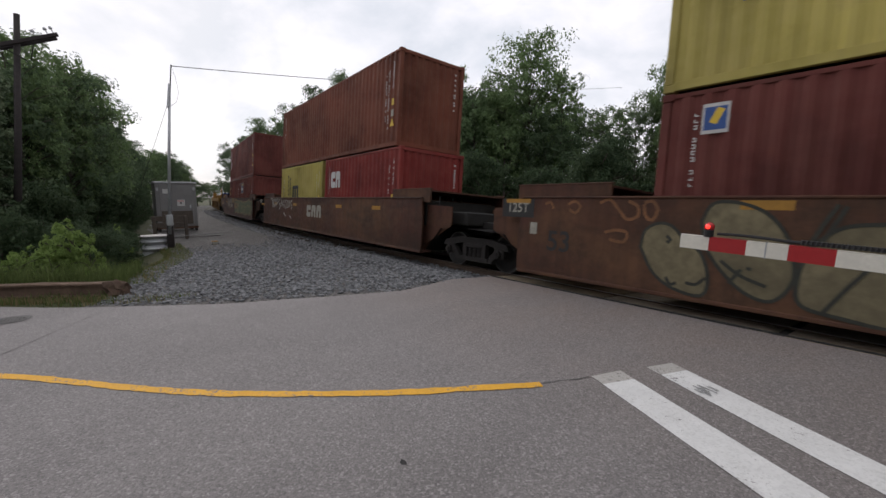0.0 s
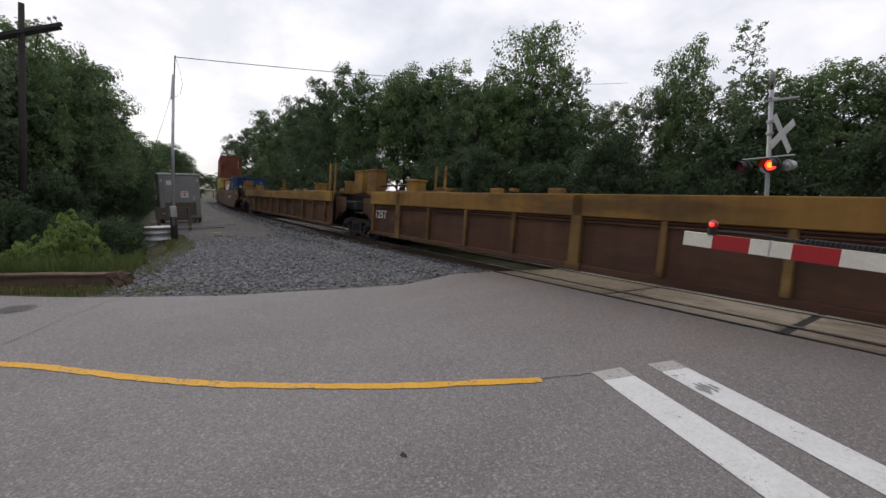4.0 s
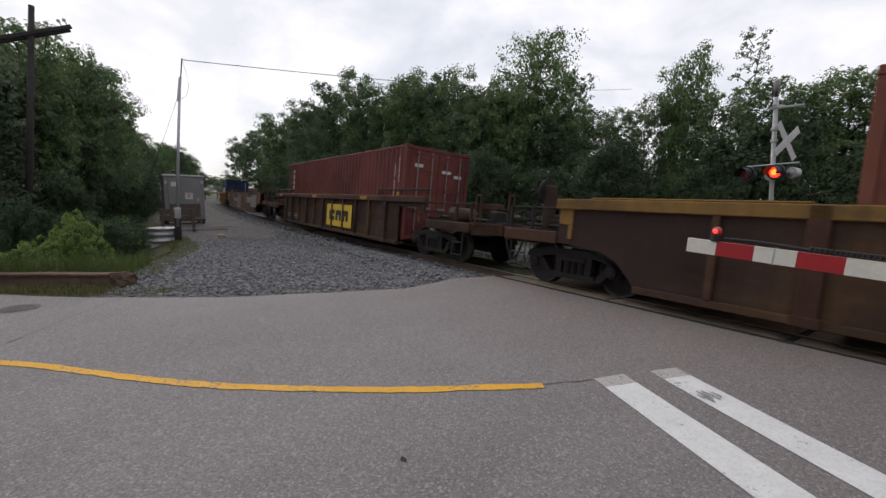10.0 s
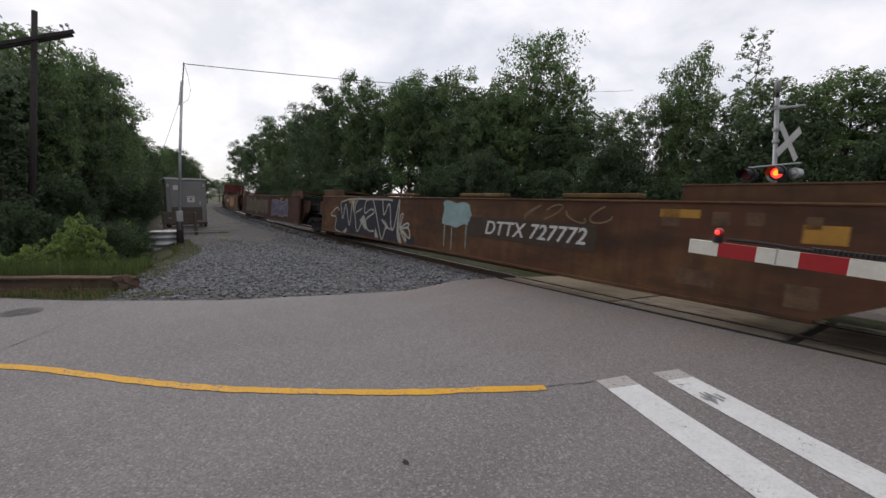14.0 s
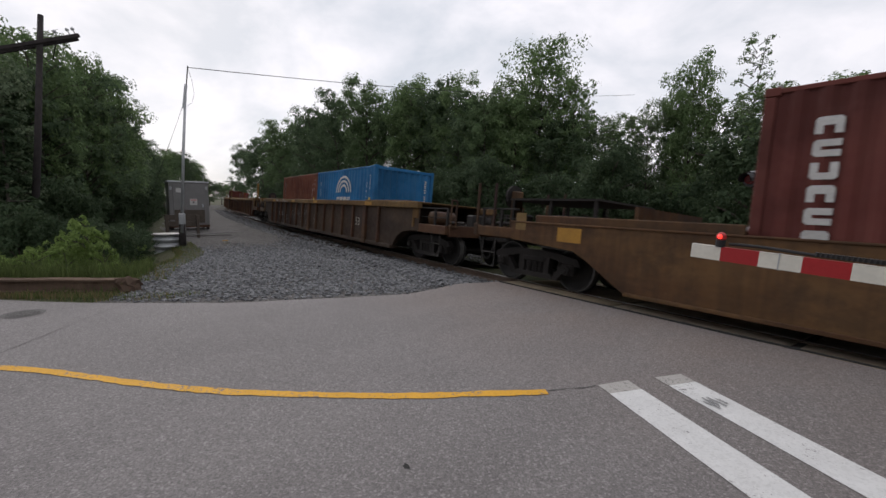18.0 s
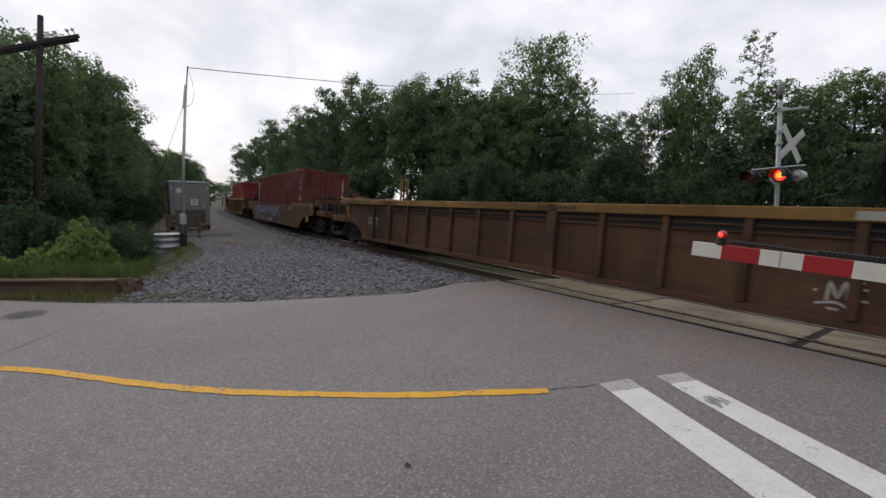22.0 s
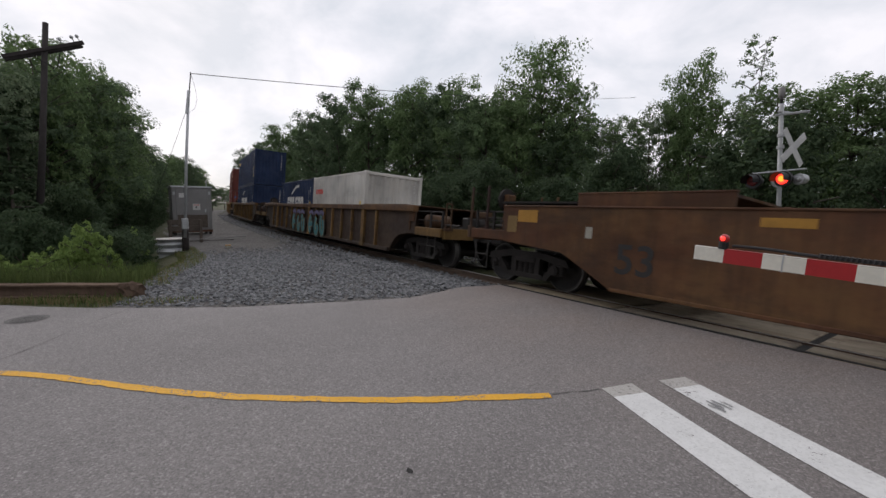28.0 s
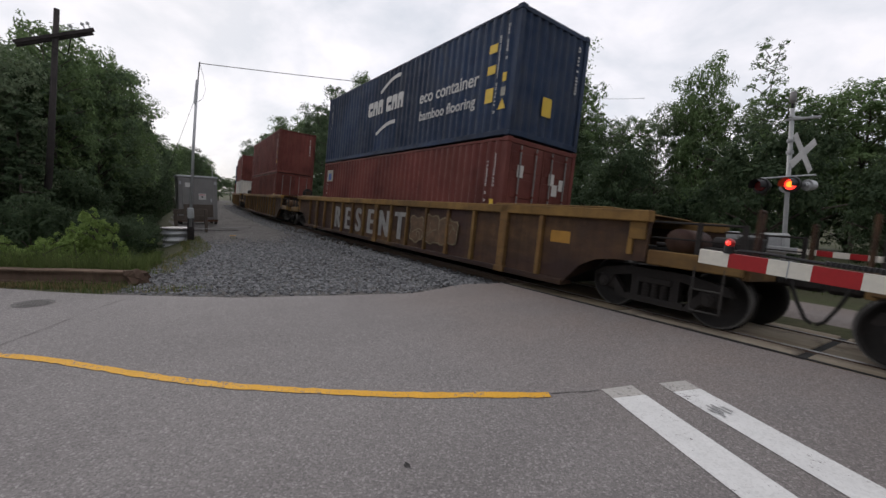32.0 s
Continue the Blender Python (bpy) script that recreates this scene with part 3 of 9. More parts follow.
def stones(name, spots, label):
    """Many small broken stones in one mesh: spots are (x, y, z, size)."""
    rng = random.Random(5)
    shapes = []
    for k in range(10):
        b = bmesh.new()
        bmesh.ops.create_icosphere(b, subdivisions=1, radius=1.0)
        for v in b.verts:
            v.co = v.co * rng.uniform(0.55, 1.1)
            v.co.z *= 0.75
        b.verts.ensure_lookup_table()
        keep = [v.co.copy() for v in b.verts]
        shapes.append((np.array([tuple(c) for c in keep]), [tuple(v.index for v in f.verts) for f in b.faces]))
        b.free()
    vs, fs, base = [], [], 0
    for x, y, z, r in spots:
        pv, pf = shapes[rng.randrange(10)]
        a = rng.uniform(0, 6.28)
        c, s = math.cos(a), math.sin(a)
        k = np.array([[c, -s, 0], [s, c, 0], [0, 0, 1]])
        q = (pv * np.array([r, r * rng.uniform(0.6, 1.0), r * rng.uniform(0.6, 1.0)])) @ k.T + np.array([x, y, z])
        vs.append(q)
        fs += [tuple(i + base for i in f) for f in pf]
        base += len(pv)
    me = bpy.data.meshes.new(name)
    me.from_pydata(np.concatenate(vs).tolist(), [], fs)
    me.materials.append(BALLAST)
    return tagged(new(name, me), label, "ballast", kind="stuff")


rng = random.Random(11)
spots = []
while len(spots) < 17000:
    x = -6.4 - 16 * rng.random() ** 1.35
    y = rng.uniform(-8.0, 1.0)
    fade = smooth01((-x - 15.5) / 6)
    if not in_ballast(x, y) or rng.random() < fade:
        continue
    edge = min(1.0, (edge_x(LEFT_EDGE, y) - x) / 0.7)
    if rng.random() > 0.25 + 0.75 * edge:
        continue
    spots.append((x, y, ground_z(x, y) + 0.03 + rng.uniform(-0.01, 0.025), rng.uniform(0.028, 0.062)))
stones("ballast", spots, "loose broken grey ballast stones beside the track")
spots = []
for i in range(9000):
    s = -6.2 - 60 * rng.random() ** 1.4
    lat = rng.choice([rng.uniform(-2.6, -0.85), rng.uniform(-0.6, 0.6), rng.uniform(0.85, 2.4)])
    p = track_point(s, lat, -0.14)
    p.z = max(p.z, ground_z(p.x, p.y) + 0.03) if abs(lat) > 0.9 else p.z
    spots.append((p.x, p.y, p.z, rng.uniform(0.03, 0.065)))
for i in range(2500):
    x = -4.5 + rng.uniform(-14, 1.2)
    y = rng.uniform(1.5, 4.5)
    if x > -6.2 + (y - 1.5) * 0.4:
        continue
    spots.append((x, y, ground_z(x, y) + 0.02, rng.uniform(0.03, 0.06)))
stones("ballast", spots, "grey ballast stones packed round the ties")

bm = bmesh.new()
last = None
for i in range(24):
    row = []
    for lat in (1.5, 2.6, 4.0, 5.4, 6.8):
        p, th = track_at(-4.0 - i * 1.6)
        q = p + Vector((-math.sin(th), math.cos(th), 0)) * (lat + 0.25 * noise.noise((i * 0.7, lat, 2.0)))
        row.append(bm.verts.new((q.x, q.y, ground_z(q.x, q.y) + 0.03)))
    if last:
        for k in range(4):
            bm.faces.new((last[k], last[k + 1], row[k + 1], row[k]))
    last = row
bmesh.ops.recalc_face_normals(bm, faces=bm.faces)
tagged(part("gravel_verge", bm, FINE, smooth=True), "grey gravel verge beyond the far rail", "gravel verge", kind="structure")

# ---- track ----
line = tagged(new("railway_track"), "single railway track with rusty rails on wooden ties", "railway track")
for side, label in ((-1, ""), (1, "")):
    for nm, prof, m in (("rail", [(-0.07, -0.17), (0.07, -0.17), (0.07, -0.155), (0.012, -0.13), (0.012, -0.05), (0.036, -0.035), (0.036, -0.004), (-0.036, -0.004), (-0.036, -0.035), (-0.012, -0.05), (-0.012, -0.13), (-0.07, -0.155)], RAIL), ("rail_head", [(-0.034, -0.006), (0.034, -0.006), (0.03, 0.0), (-0.03, 0.0)], SHINE)):
        bm = bmesh.new()
        prev = None
        for i in range(0, 120):
            s = -230 + i * 2.0 if i < 110 else -10 + (i - 110) * 6.0
            ring = [bm.verts.new(track_point(s, side * 0.7525 + a, b)) for a, b in prof]
            if prev:
                for k in range(len(prof)):
                    j = (k + 1) % len(prof)
                    bm.faces.new((prev[k], prev[j], ring[j], ring[k]))
            prev = ring
        bmesh.ops.recalc_face_normals(bm, faces=bm.faces)
        part(nm, bm, m, line)
tie_mesh = mesh_of("tie", bms(box, -0.11, 0.11, -1.3, 1.3, -0.34, -0.172, 0.012))
for i in range(130):
    s = -6.5 - i * 0.55
    p, th = track_at(s)
    piece("tie", tie_mesh, TIE, line, Matrix.Translation(p) @ Matrix.Rotation(th, 4, "Z") @ Matrix.Rotation(-BANK, 4, "X"))

# crossing panels between and beside the rails
cross = tagged(new("crossing_surface"), "concrete and timber crossing panels set between and beside the rails", "level crossing")
JOINTS = [-6.08, -3.64, -1.22, 1.22, 3.66, 6.1, 8.54]
for a, b in zip(JOINTS, JOINTS[1:]):
    for lo, hi, m in ((-1.42, -0.83, None), (-0.655, 0.655, None), (0.83, 1.42, None)):
        bm = bmesh.new()
        gap = 0.012 if a < -4 else 0.05
        vs = []
        for z in (-0.2, -0.012):
            for s, l in ((a + gap, lo), (b - gap, lo), (b - gap, hi), (a + gap, hi)):
                vs.append(bm.verts.new(track_point(s, l, z)))
        for q in ((4, 5, 6, 7), (3, 2, 1, 0), (0, 1, 5, 4), (1, 2, 6, 5), (2, 3, 7, 6), (3, 0, 4, 7)):
            bm.faces.new([vs[i] for i in q])
        bmesh.ops.bevel(bm, geom=list(bm.edges), offset=0.012, segments=1, affect="EDGES")
        part("panel", bm, TIMBER if a < -5 else PANEL, cross, "tan timber panel" if a < -5 else "")
for lo, hi in ((-1.465, -1.43), (-0.84, -0.79), (-0.715, -0.65), (0.65, 0.715), (0.79, 0.84), (1.415, 1.47)):
    bm = bmesh.new()
    vs = []
    for z in (-0.22, 0.001 if lo < -1.4 else -0.045):
        for s, l in ((-6.1, lo), (8.55, lo), (8.55, hi), (-6.1, hi)):
            vs.append(bm.verts.new(track_point(s, l, z)))
    for q in ((4, 5, 6, 7), (3, 2, 1, 0), (0, 1, 5, 4), (1, 2, 6, 5), (2, 3, 7, 6), (3, 0, 4, 7)):
        bm.faces.new([vs[i] for i in q])
    part("rubber_seal", bm, RUBBER, cross, "black rubber flangeway strip")
for j in JOINTS:
    bm = bmesh.new()
    vs = []
    for z in (-0.22, -0.03):
        for s, l in ((j - 0.06, -1.42), (j + 0.06, -1.42), (j + 0.06, 1.42), (j - 0.06, 1.42)):
            vs.append(bm.verts.new(track_point(s, l, z)))
    for q in ((4, 5, 6, 7), (3, 2, 1, 0), (0, 1, 5, 4), (1, 2, 6, 5), (2, 3, 7, 6), (3, 0, 4, 7)):
        bm.faces.new([vs[i] for i in q])
    part("joint_filler", bm, RUBBER, cross, "dark joint filler between the panels")

# ---- the train ----
SPEED = 19.2
MOVERS = []  # (thing, place of its car's middle along the track at the start, truck spacing, offset from the car)

CAR_PAINT = {
    "amber": m_paint("weathered_amber_car_paint", (0.098, 0.044, 0.024), dirty=0.45, alt=(0.15, 0.082, 0.035)),
    "brown": m_paint("rusty_brown_car_paint", (0.085, 0.037, 0.027), dirty=0.5, alt=(0.12, 0.062, 0.034)),
    "dark": m_paint("grimy_dark_brown_car_paint", (0.048, 0.027, 0.025), dirty=0.55, alt=(0.12, 0.068, 0.03)),
    "grey": m_paint("grimy_grey_brown_car_paint", (0.042, 0.030, 0.025), dirty=0.45, alt=(0.075, 0.05, 0.034)),
    "straw": m_paint("faded_yellow_car_paint", (0.27, 0.155, 0.036), dirty=0.3, alt=(0.2, 0.105, 0.03)),
    "tan": m_paint("dirty_tan_car_paint", (0.145, 0.080, 0.03), dirty=0.4, alt=(0.20, 0.125, 0.045)),
    "ochre": m_paint("dull_ochre_car_paint", (0.185, 0.105, 0.034), dirty=0.35, alt=(0.26, 0.15, 0.045)),
    "plum": m_paint("dark_plum_brown_car_paint", (0.075, 0.036, 0.034), dirty=0.5, alt=(0.10, 0.054, 0.036)),
    "gold": m_paint("mottled_gold_brown_car_paint", (0.105, 0.052, 0.026), dirty=0.6, alt=(0.145, 0.08, 0.034)),
    "umber": m_paint("shaded_umber_car_paint", (0.086, 0.041, 0.027), dirty=0.35, alt=(0.108, 0.058, 0.03)),
}
BOX_PAINT = {
    "maroon": m_paint("maroon_container_paint", (0.128, 0.037, 0.031), (0.09, 0.04, 0.03), 0.3, 0.5, 0.15),
    "rust": m_paint("rust_red_container_paint", (0.146, 0.046, 0.028), (0.12, 0.06, 0.04), 0.35, 0.55, 0.2),
    "red": m_paint("bright_red_container_paint", (0.186, 0.029, 0.025), (0.14, 0.05, 0.04), 0.3, 0.5, 0.1),
    "brick": m_paint("brick_brown_container_paint", (0.185, 0.064, 0.044), (0.13, 0.06, 0.04), 0.3, 0.55, 0.15),
    "navy": m_paint("navy_blue_container_paint", (0.016, 0.029, 0.07), (0.03, 0.035, 0.05), 0.3, 0.5, 0.1),
    "blue": m_paint("mid_blue_container_paint", (0.02, 0.047, 0.125), (0.03, 0.05, 0.09), 0.3, 0.5, 0.1),
    "sky": m_paint("sky_blue_container_paint", (0.017, 0.129, 0.292), (0.05, 0.10, 0.15), 0.25, 0.5, 0.08),
    "slate": m_paint("slate_blue_container_paint", (0.021, 0.038, 0.077), (0.05, 0.05, 0.05), 0.4, 0.5, 0.2),
    "yellow": m_paint("mustard_yellow_container_paint", (0.40, 0.335, 0.093), (0.25, 0.2, 0.09), 0.3, 0.55, 0.12),
    "white": m_paint("off_white_container_paint", (0.51, 0.493, 0.459), (0.32, 0.29, 0.25), 0.35, 0.5, 0.08),
    "cream": m_paint("white_tank_shell_paint", (0.612, 0.603, 0.578), (0.3, 0.28, 0.25), 0.2, 0.4, 0.05),
}
MESHES = {}


def shared(key, make, smooth=False):
    if key not in MESHES:
        MESHES[key] = mesh_of(key[0], make(), smooth)
    return MESHES[key]


def wheel_bm():
    bm = bmesh.new()
    prof = [(0.0, -0.09), (0.10, -0.09), (0.13, -0.05), (0.36, -0.03), (0.39, -0.075), (0.455, -0.075), (0.46, 0.05), (0.485, 0.06), (0.485, 0.085), (0.38, 0.085), (0.3, 0.04), (0.0, 0.04)]
    seg = 28
    rings = []
    for r, y in prof:
        rings.append([bm.verts.new((r * math.cos(i * math.tau / seg), y, r * math.sin(i * math.tau / seg))) for i in range(seg)] if r else [bm.verts.new((0, y, 0))])
    for a, b in zip(rings, rings[1:]):
        for i in range(seg):
            j = (i + 1) % seg
            q = [a[i % len(a)], a[j % len(a)], b[j % len(b)], b[i % len(b)]]
            q = [v for k, v in enumerate(q) if v not in q[:k]]
            if len(q) > 2:
                bm.faces.new(q)
    bmesh.ops.recalc_face_normals(bm, faces=bm.faces)
    return bm


def side_frame_bm():
    """One cast side frame of a truck with its bearing boxes."""
    bm = bmesh.new()
    y0, y1 = -0.075, 0.075
    slab(bm, [(-1.18, 0.55), (-1.1, 0.70), (-0.5, 0.80), (0.5, 0.80), (1.1, 0.70), (1.18, 0.55), (0.9, 0.57), (0.45, 0.66), (-0.45, 0.66), (-0.9, 0.57)], y0, y1)
    slab(bm, [(-0.5, 0.20), (0.5, 0.20), (0.5, 0.31), (-0.5, 0.31)], y0, y1)
    for k in (-1, 1):
        slab(bm, [(k * 0.48, 0.21), (k * 0.55, 0.33), (k * 0.78, 0.60), (k * 0.95, 0.60), (k * 0.62, 0.20)], y0 + 0.012, y1 - 0.012)
        box(bm, k * 0.34 - 0.07, k * 0.34 + 0.07, y0 + 0.01, y1 - 0.01, 0.31, 0.67)
        box(bm, k * 0.89 - 0.15, k * 0.89 + 0.15, y0 - 0.02, y1 + 0.02, 0.34, 0.60, 0.03)
        cyl(bm, (k * 0.89, y0 - 0.10, 0.46), (k * 0.89, y0, 0.46), 0.095, 12)
        cyl(bm, (k * 0.89, y0 - 0.13, 0.46), (k * 0.89, y0 - 0.10, 0.46), 0.055, 8)
    for x in (-0.16, 0.0, 0.16):
        cyl(bm, (x, 0, 0.31), (x, 0, 0.56), 0.065, 10)
        for z in (0.34, 0.39, 0.44, 0.49):
            cyl(bm, (x, 0, z), (x, 0, z + 0.02), 0.082, 10)
    box(bm, -0.3, 0.3, y0 - 0.02, y1, 0.55, 0.66, 0.02)
    return bm


def tread_bm():
    """The bright worn ring round a wheel's outer face."""
    bm = bmesh.new()
    for i in range(28):
        a, b = i * math.tau / 28, (i + 1) * math.tau / 28
        for (r0, y0), (r1, y1) in (((0.432, -0.078), (0.458, -0.077)), ((0.458, -0.077), (0.463, 0.04))):
            bm.faces.new([bm.verts.new((r * math.cos(t), y, r * math.sin(t))) for r, y, t in ((r0, y0, a), (r0, y0, b), (r1, y1, b), (r1, y1, a))])
    return bm


def truck(parent, x):
    t = piece("truck", shared(("bolster",), lambda: box(bms(box, -0.2, 0.2, -0.95, 0.95, 0.45, 0.72, 0.03), -0.9, 0.9, -0.06, 0.06, 0.4, 0.52)), TRUCKM, parent, pose(x, 0, 0), "grimy cast steel two-axle truck")
    t.scale = (0.93, 1, 0.93)
    for y in (-1, 1):
        piece("side_frame", shared(("side_frame",), side_frame_bm), TRUCKM, t, pose(0, y * 1.02, 0, rz=0 if y < 0 else 180))
        for k in (-0.89, 0.89):
            piece("wheel", shared(("wheel",), wheel_bm, True), WHEELM, t, pose(k, y * 0.755, 0.46, rz=0 if y < 0 else 180))
            if y < 0:
                piece("tread", shared(("tread",), tread_bm, True), TREAD, t, pose(k, y * 0.755, 0.46), "bright worn wheel rim")
    for k in (-0.89, 0.89):
        piece("axle", shared(("axle",), lambda: bms(cyl, (0, -0.95, 0.46), (0, 0.95, 0.46), 0.085, 10)), TRUCKM, t, pose(k, 0, 0))
    for k in (-1, 1):
        piece("brake_beam", shared(("brake_beam",), lambda: bms(box, -0.05, 0.05, -0.8, 0.8, 0.30, 0.40)), DARK, t, pose(k * 0.32, 0, 0))


def stirrup_bm():
    """A hanging step of thin iron below the platform's corner."""
    bm = bmesh.new()
    for x in (-0.19, 0.19):
        cyl(bm, (x, 0, 0.27), (x, 0, 0.9), 0.013, 6)
    for z in (0.28, 0.58):
        cyl(bm, (-0.19, 0, z), (0.19, 0, z), 0.013, 6)
    return bm


def hoop_bm(z0, z1, w):
    """A narrow upright hand-rail loop set across the car."""
    bm = bmesh.new()
    for y in (-w / 2, w / 2):
        cyl(bm, (0, y, z0), (0, y, z1), 0.022, 7)
    cyl(bm, (0, -w / 2, z1), (0, w / 2, z1), 0.022, 7)
    box(bm, -0.05, 0.05, -w / 2 - 0.05, w / 2 + 0.05, z0, z0 + 0.06)
    return bm


def ladder_bm(h, w=0.4, n=4):
    bm = bmesh.new()
    for x in (-w / 2, w / 2):
        cyl(bm, (x, 0, 0), (x, 0, h), 0.014, 6)
    for i in range(n):
        z = h * (i + 0.5) / n
        cyl(bm, (-w / 2, 0, z), (w / 2, 0, z), 0.011, 6)
    return bm


def rect(parent, name, x, z, w, h, material, y, label="", tilt=0):
    me = shared((name, round(w, 3), round(h, 3)), lambda: bms(box, -w / 2, w / 2, -0.0015, 0.0015, -h / 2, h / 2))
    return piece(name, me, material, parent, pose(x, y, z, 0, tilt, 0), label)


def lettering(parent, words, x, z, size, material, y, spacing=1.0, sx=1.0, label="", slant=0.0):
    ob = piece("lettering", text_mesh(words, size, spacing, slant), material, parent, pose(x, y, z), label)
    ob.scale = (sx, 1, 1)
    return ob


def notched(bm, x, w, z, h, turn, st):
    """One solid block with a slit cut into a side, which stands for a company's mark."""
    c = min(w, h) * 0.16
    if turn == 0:
        pts = [(0, c), (c, 0), (w, 0), (w, h * 0.39), (st, h * 0.39), (st, h * 0.6), (w, h * 0.6), (w, h), (c, h), (0, h - c)]
    elif turn == 1:
        pts = [(0, 0), (st, 0), (st, h * 0.5), (w - st, h * 0.5), (w - st, 0), (w, 0), (w, h - c), (w - c, h), (c, h), (0, h - c)]
    else:
        pts = [(0, h), (st, h), (st, h * 0.4), (w - st, h * 0.4), (w - st, h), (w, h), (w, c), (w - c, 0), (c, 0), (0, c)][::-1]
    slab(bm, [(x + a, z + b) for a, b in pts], -0.0015, 0.0015)


def ring_glyphs(n, w, h, gap, stroke):
    """A row of plain blocks that stand for a company's mark."""
    bm = bmesh.new()
    x = -(n * w + (n - 1) * gap) / 2
    for i in range(n):
        notched(bm, x, w, -h / 2, h, (0, 1, 1, 2)[i % 4] if n > 3 else (0, 1, 1)[i % 3], max(stroke, w * 0.37))
        x += w + gap
    return bm


def glyphs(parent, n, x, z, w, h, gap, stroke, material, y, label="", m=None):
    me = shared(("company_mark", n, w, h, gap, stroke), lambda: ring_glyphs(n, w, h, gap, stroke))
    return tagged(piece("company_mark", me, material, parent, m or pose(x, y, z), label), kind="stuff")


def column_glyphs(parent, n, x, z, w, h, gap, material, y, label=""):
    """The same blocks set one above the other."""
    def make():
        bm = bmesh.new()
        z0 = (n * h + (n - 1) * gap) / 2
        for i in range(n):
            notched(bm, -w / 2, w, z0 - h - i * (h + gap), h, (1, 0, 2, 1, 0)[i % 5], w * 0.3)
        return bm
    return tagged(piece("company_mark", shared(("column_mark", n, w, h, gap), make), material, parent, pose(x, y, z), label), kind="stuff")


def code_strip(parent, x, z0, z1, y, seed=0, w=0.052, label=""):
    """A column of small white code marks, too small to read."""
    def make():
        r = random.Random(seed)
        bm = bmesh.new()
        z = z0
        while z < z1 - 0.08:
            h = r.uniform(0.055, 0.07)
            side = r.choice([-1, 1])
            box(bm, -w / 2, w / 2, -0.0015, 0.0015, z, z + h * 0.28)
            if r.random() < 0.8:
                box(bm, -w / 2, w / 2, -0.0015, 0.0015, z + h * 0.72, z + h)
            q = side * (w / 2 - 0.008)
            box(bm, q - 0.008, q + 0.008, -0.0015, 0.0015, z + h * 0.28, z + h * 0.72)
            z += h + r.choice([0.025, 0.03, 0.03, 0.03, 0.12])
        return bm
    return tagged(piece("code_strip", shared(("code_strip", seed, z0, z1, w), make), MARK_WHITE, parent, pose(x, y, 0), label), kind="stuff")


def blob_bm(rng, w, h, k):
    """A rounded spray-can letter shape of closed outline."""
    n = 26
    ph = [rng.uniform(0, 6.28) for _ in range(4)]
    pts = []
    for i in range(n):
        t = i * math.tau / n
        r = 1 + 0.07 * math.sin(3 * t + ph[0]) + 0.08 * math.sin(5 * t + ph[1]) + 0.04 * math.sin(7 * t + ph[2])
        sq = 1 / max(abs(math.cos(t)), abs(math.sin(t))) ** 0.8
        pts.append((w / 2 * r * sq * math.cos(t) * 0.86 * k, h / 2 * r * sq * math.sin(t) * 0.86 * k))
    return pts


def stroke_bm(bm, pts, width, y):
    last = None
    for i, p in enumerate(pts):
        a, b = Vector(pts[max(0, i - 1)]), Vector(pts[min(len(pts) - 1, i + 1)])
        d = (b - a).normalized() if (b - a).length else Vector((1, 0))
        n = Vector((-d.y, d.x)) * width / 2
        pair = [bm.verts.new((p[0] + n.x, y, p[1] + n.y)), bm.verts.new((p[0] - n.x, y, p[1] - n.y))]
        if last:
            bm.faces.new((last[0], last[1], pair[1], pair[0]))
        last = pair


def graffiti(parent, x0, x1, z0, z1, fill, edge, y, seed, letters=5, label=""):
    """A row of bulging spray-painted letters with outlines and inner strokes."""
    rng = random.Random(seed)
    z1 = min(z1, 1.56)
    outer, inner, lines = bmesh.new(), bmesh.new(), bmesh.new()
    step = (x1 - x0) / letters
    for i in range(letters):
        cx, cz = x0 + step * (i + 0.5), (z0 + z1) / 2 + rng.uniform(-0.06, 0.06) * (z1 - z0)
        w, h = step * rng.uniform(0.98, 1.2), (z1 - z0) * rng.uniform(0.85, 1.0)
        state = rng.getstate()
        big = blob_bm(rng, w + 0.09, h + 0.09, 1)
        rng.setstate(state)
        small = blob_bm(rng, w, h, 1)
        d = 0.0006 * (i % 3)
        outer.faces.new([outer.verts.new((cx + a, y - d, cz + b)) for a, b in big])
        inner.faces.new([inner.verts.new((cx + a, y - 0.002 - d, cz + b)) for a, b in small])
        for k in range(3):
            a = rng.uniform(-0.3, 0.3) * w
            b = rng.uniform(-0.3, 0.3) * h
            c, e = rng.uniform(-0.35, 0.35) * w, rng.uniform(-0.35, 0.35) * h
            pts = [(cx + a + (c - a) * t + 0.1 * w * math.sin(3 * t + k), cz + b + (e - b) * t + 0.08 * h * math.sin(4 * t)) for t in (0, 0.2, 0.4, 0.6, 0.8, 1.0)]
            stroke_bm(lines, pts, 0.035, y - 0.0045)
    made = [part("graffiti", outer, GRAFF[edge], parent, label or "spray-painted graffiti letters"), part("graffiti_fill", inner, GRAFF[fill], parent), part("graffiti_line", lines, GRAFF[edge], parent)]
    for ob in made:
        tagged(ob, kind="stuff")
    return made


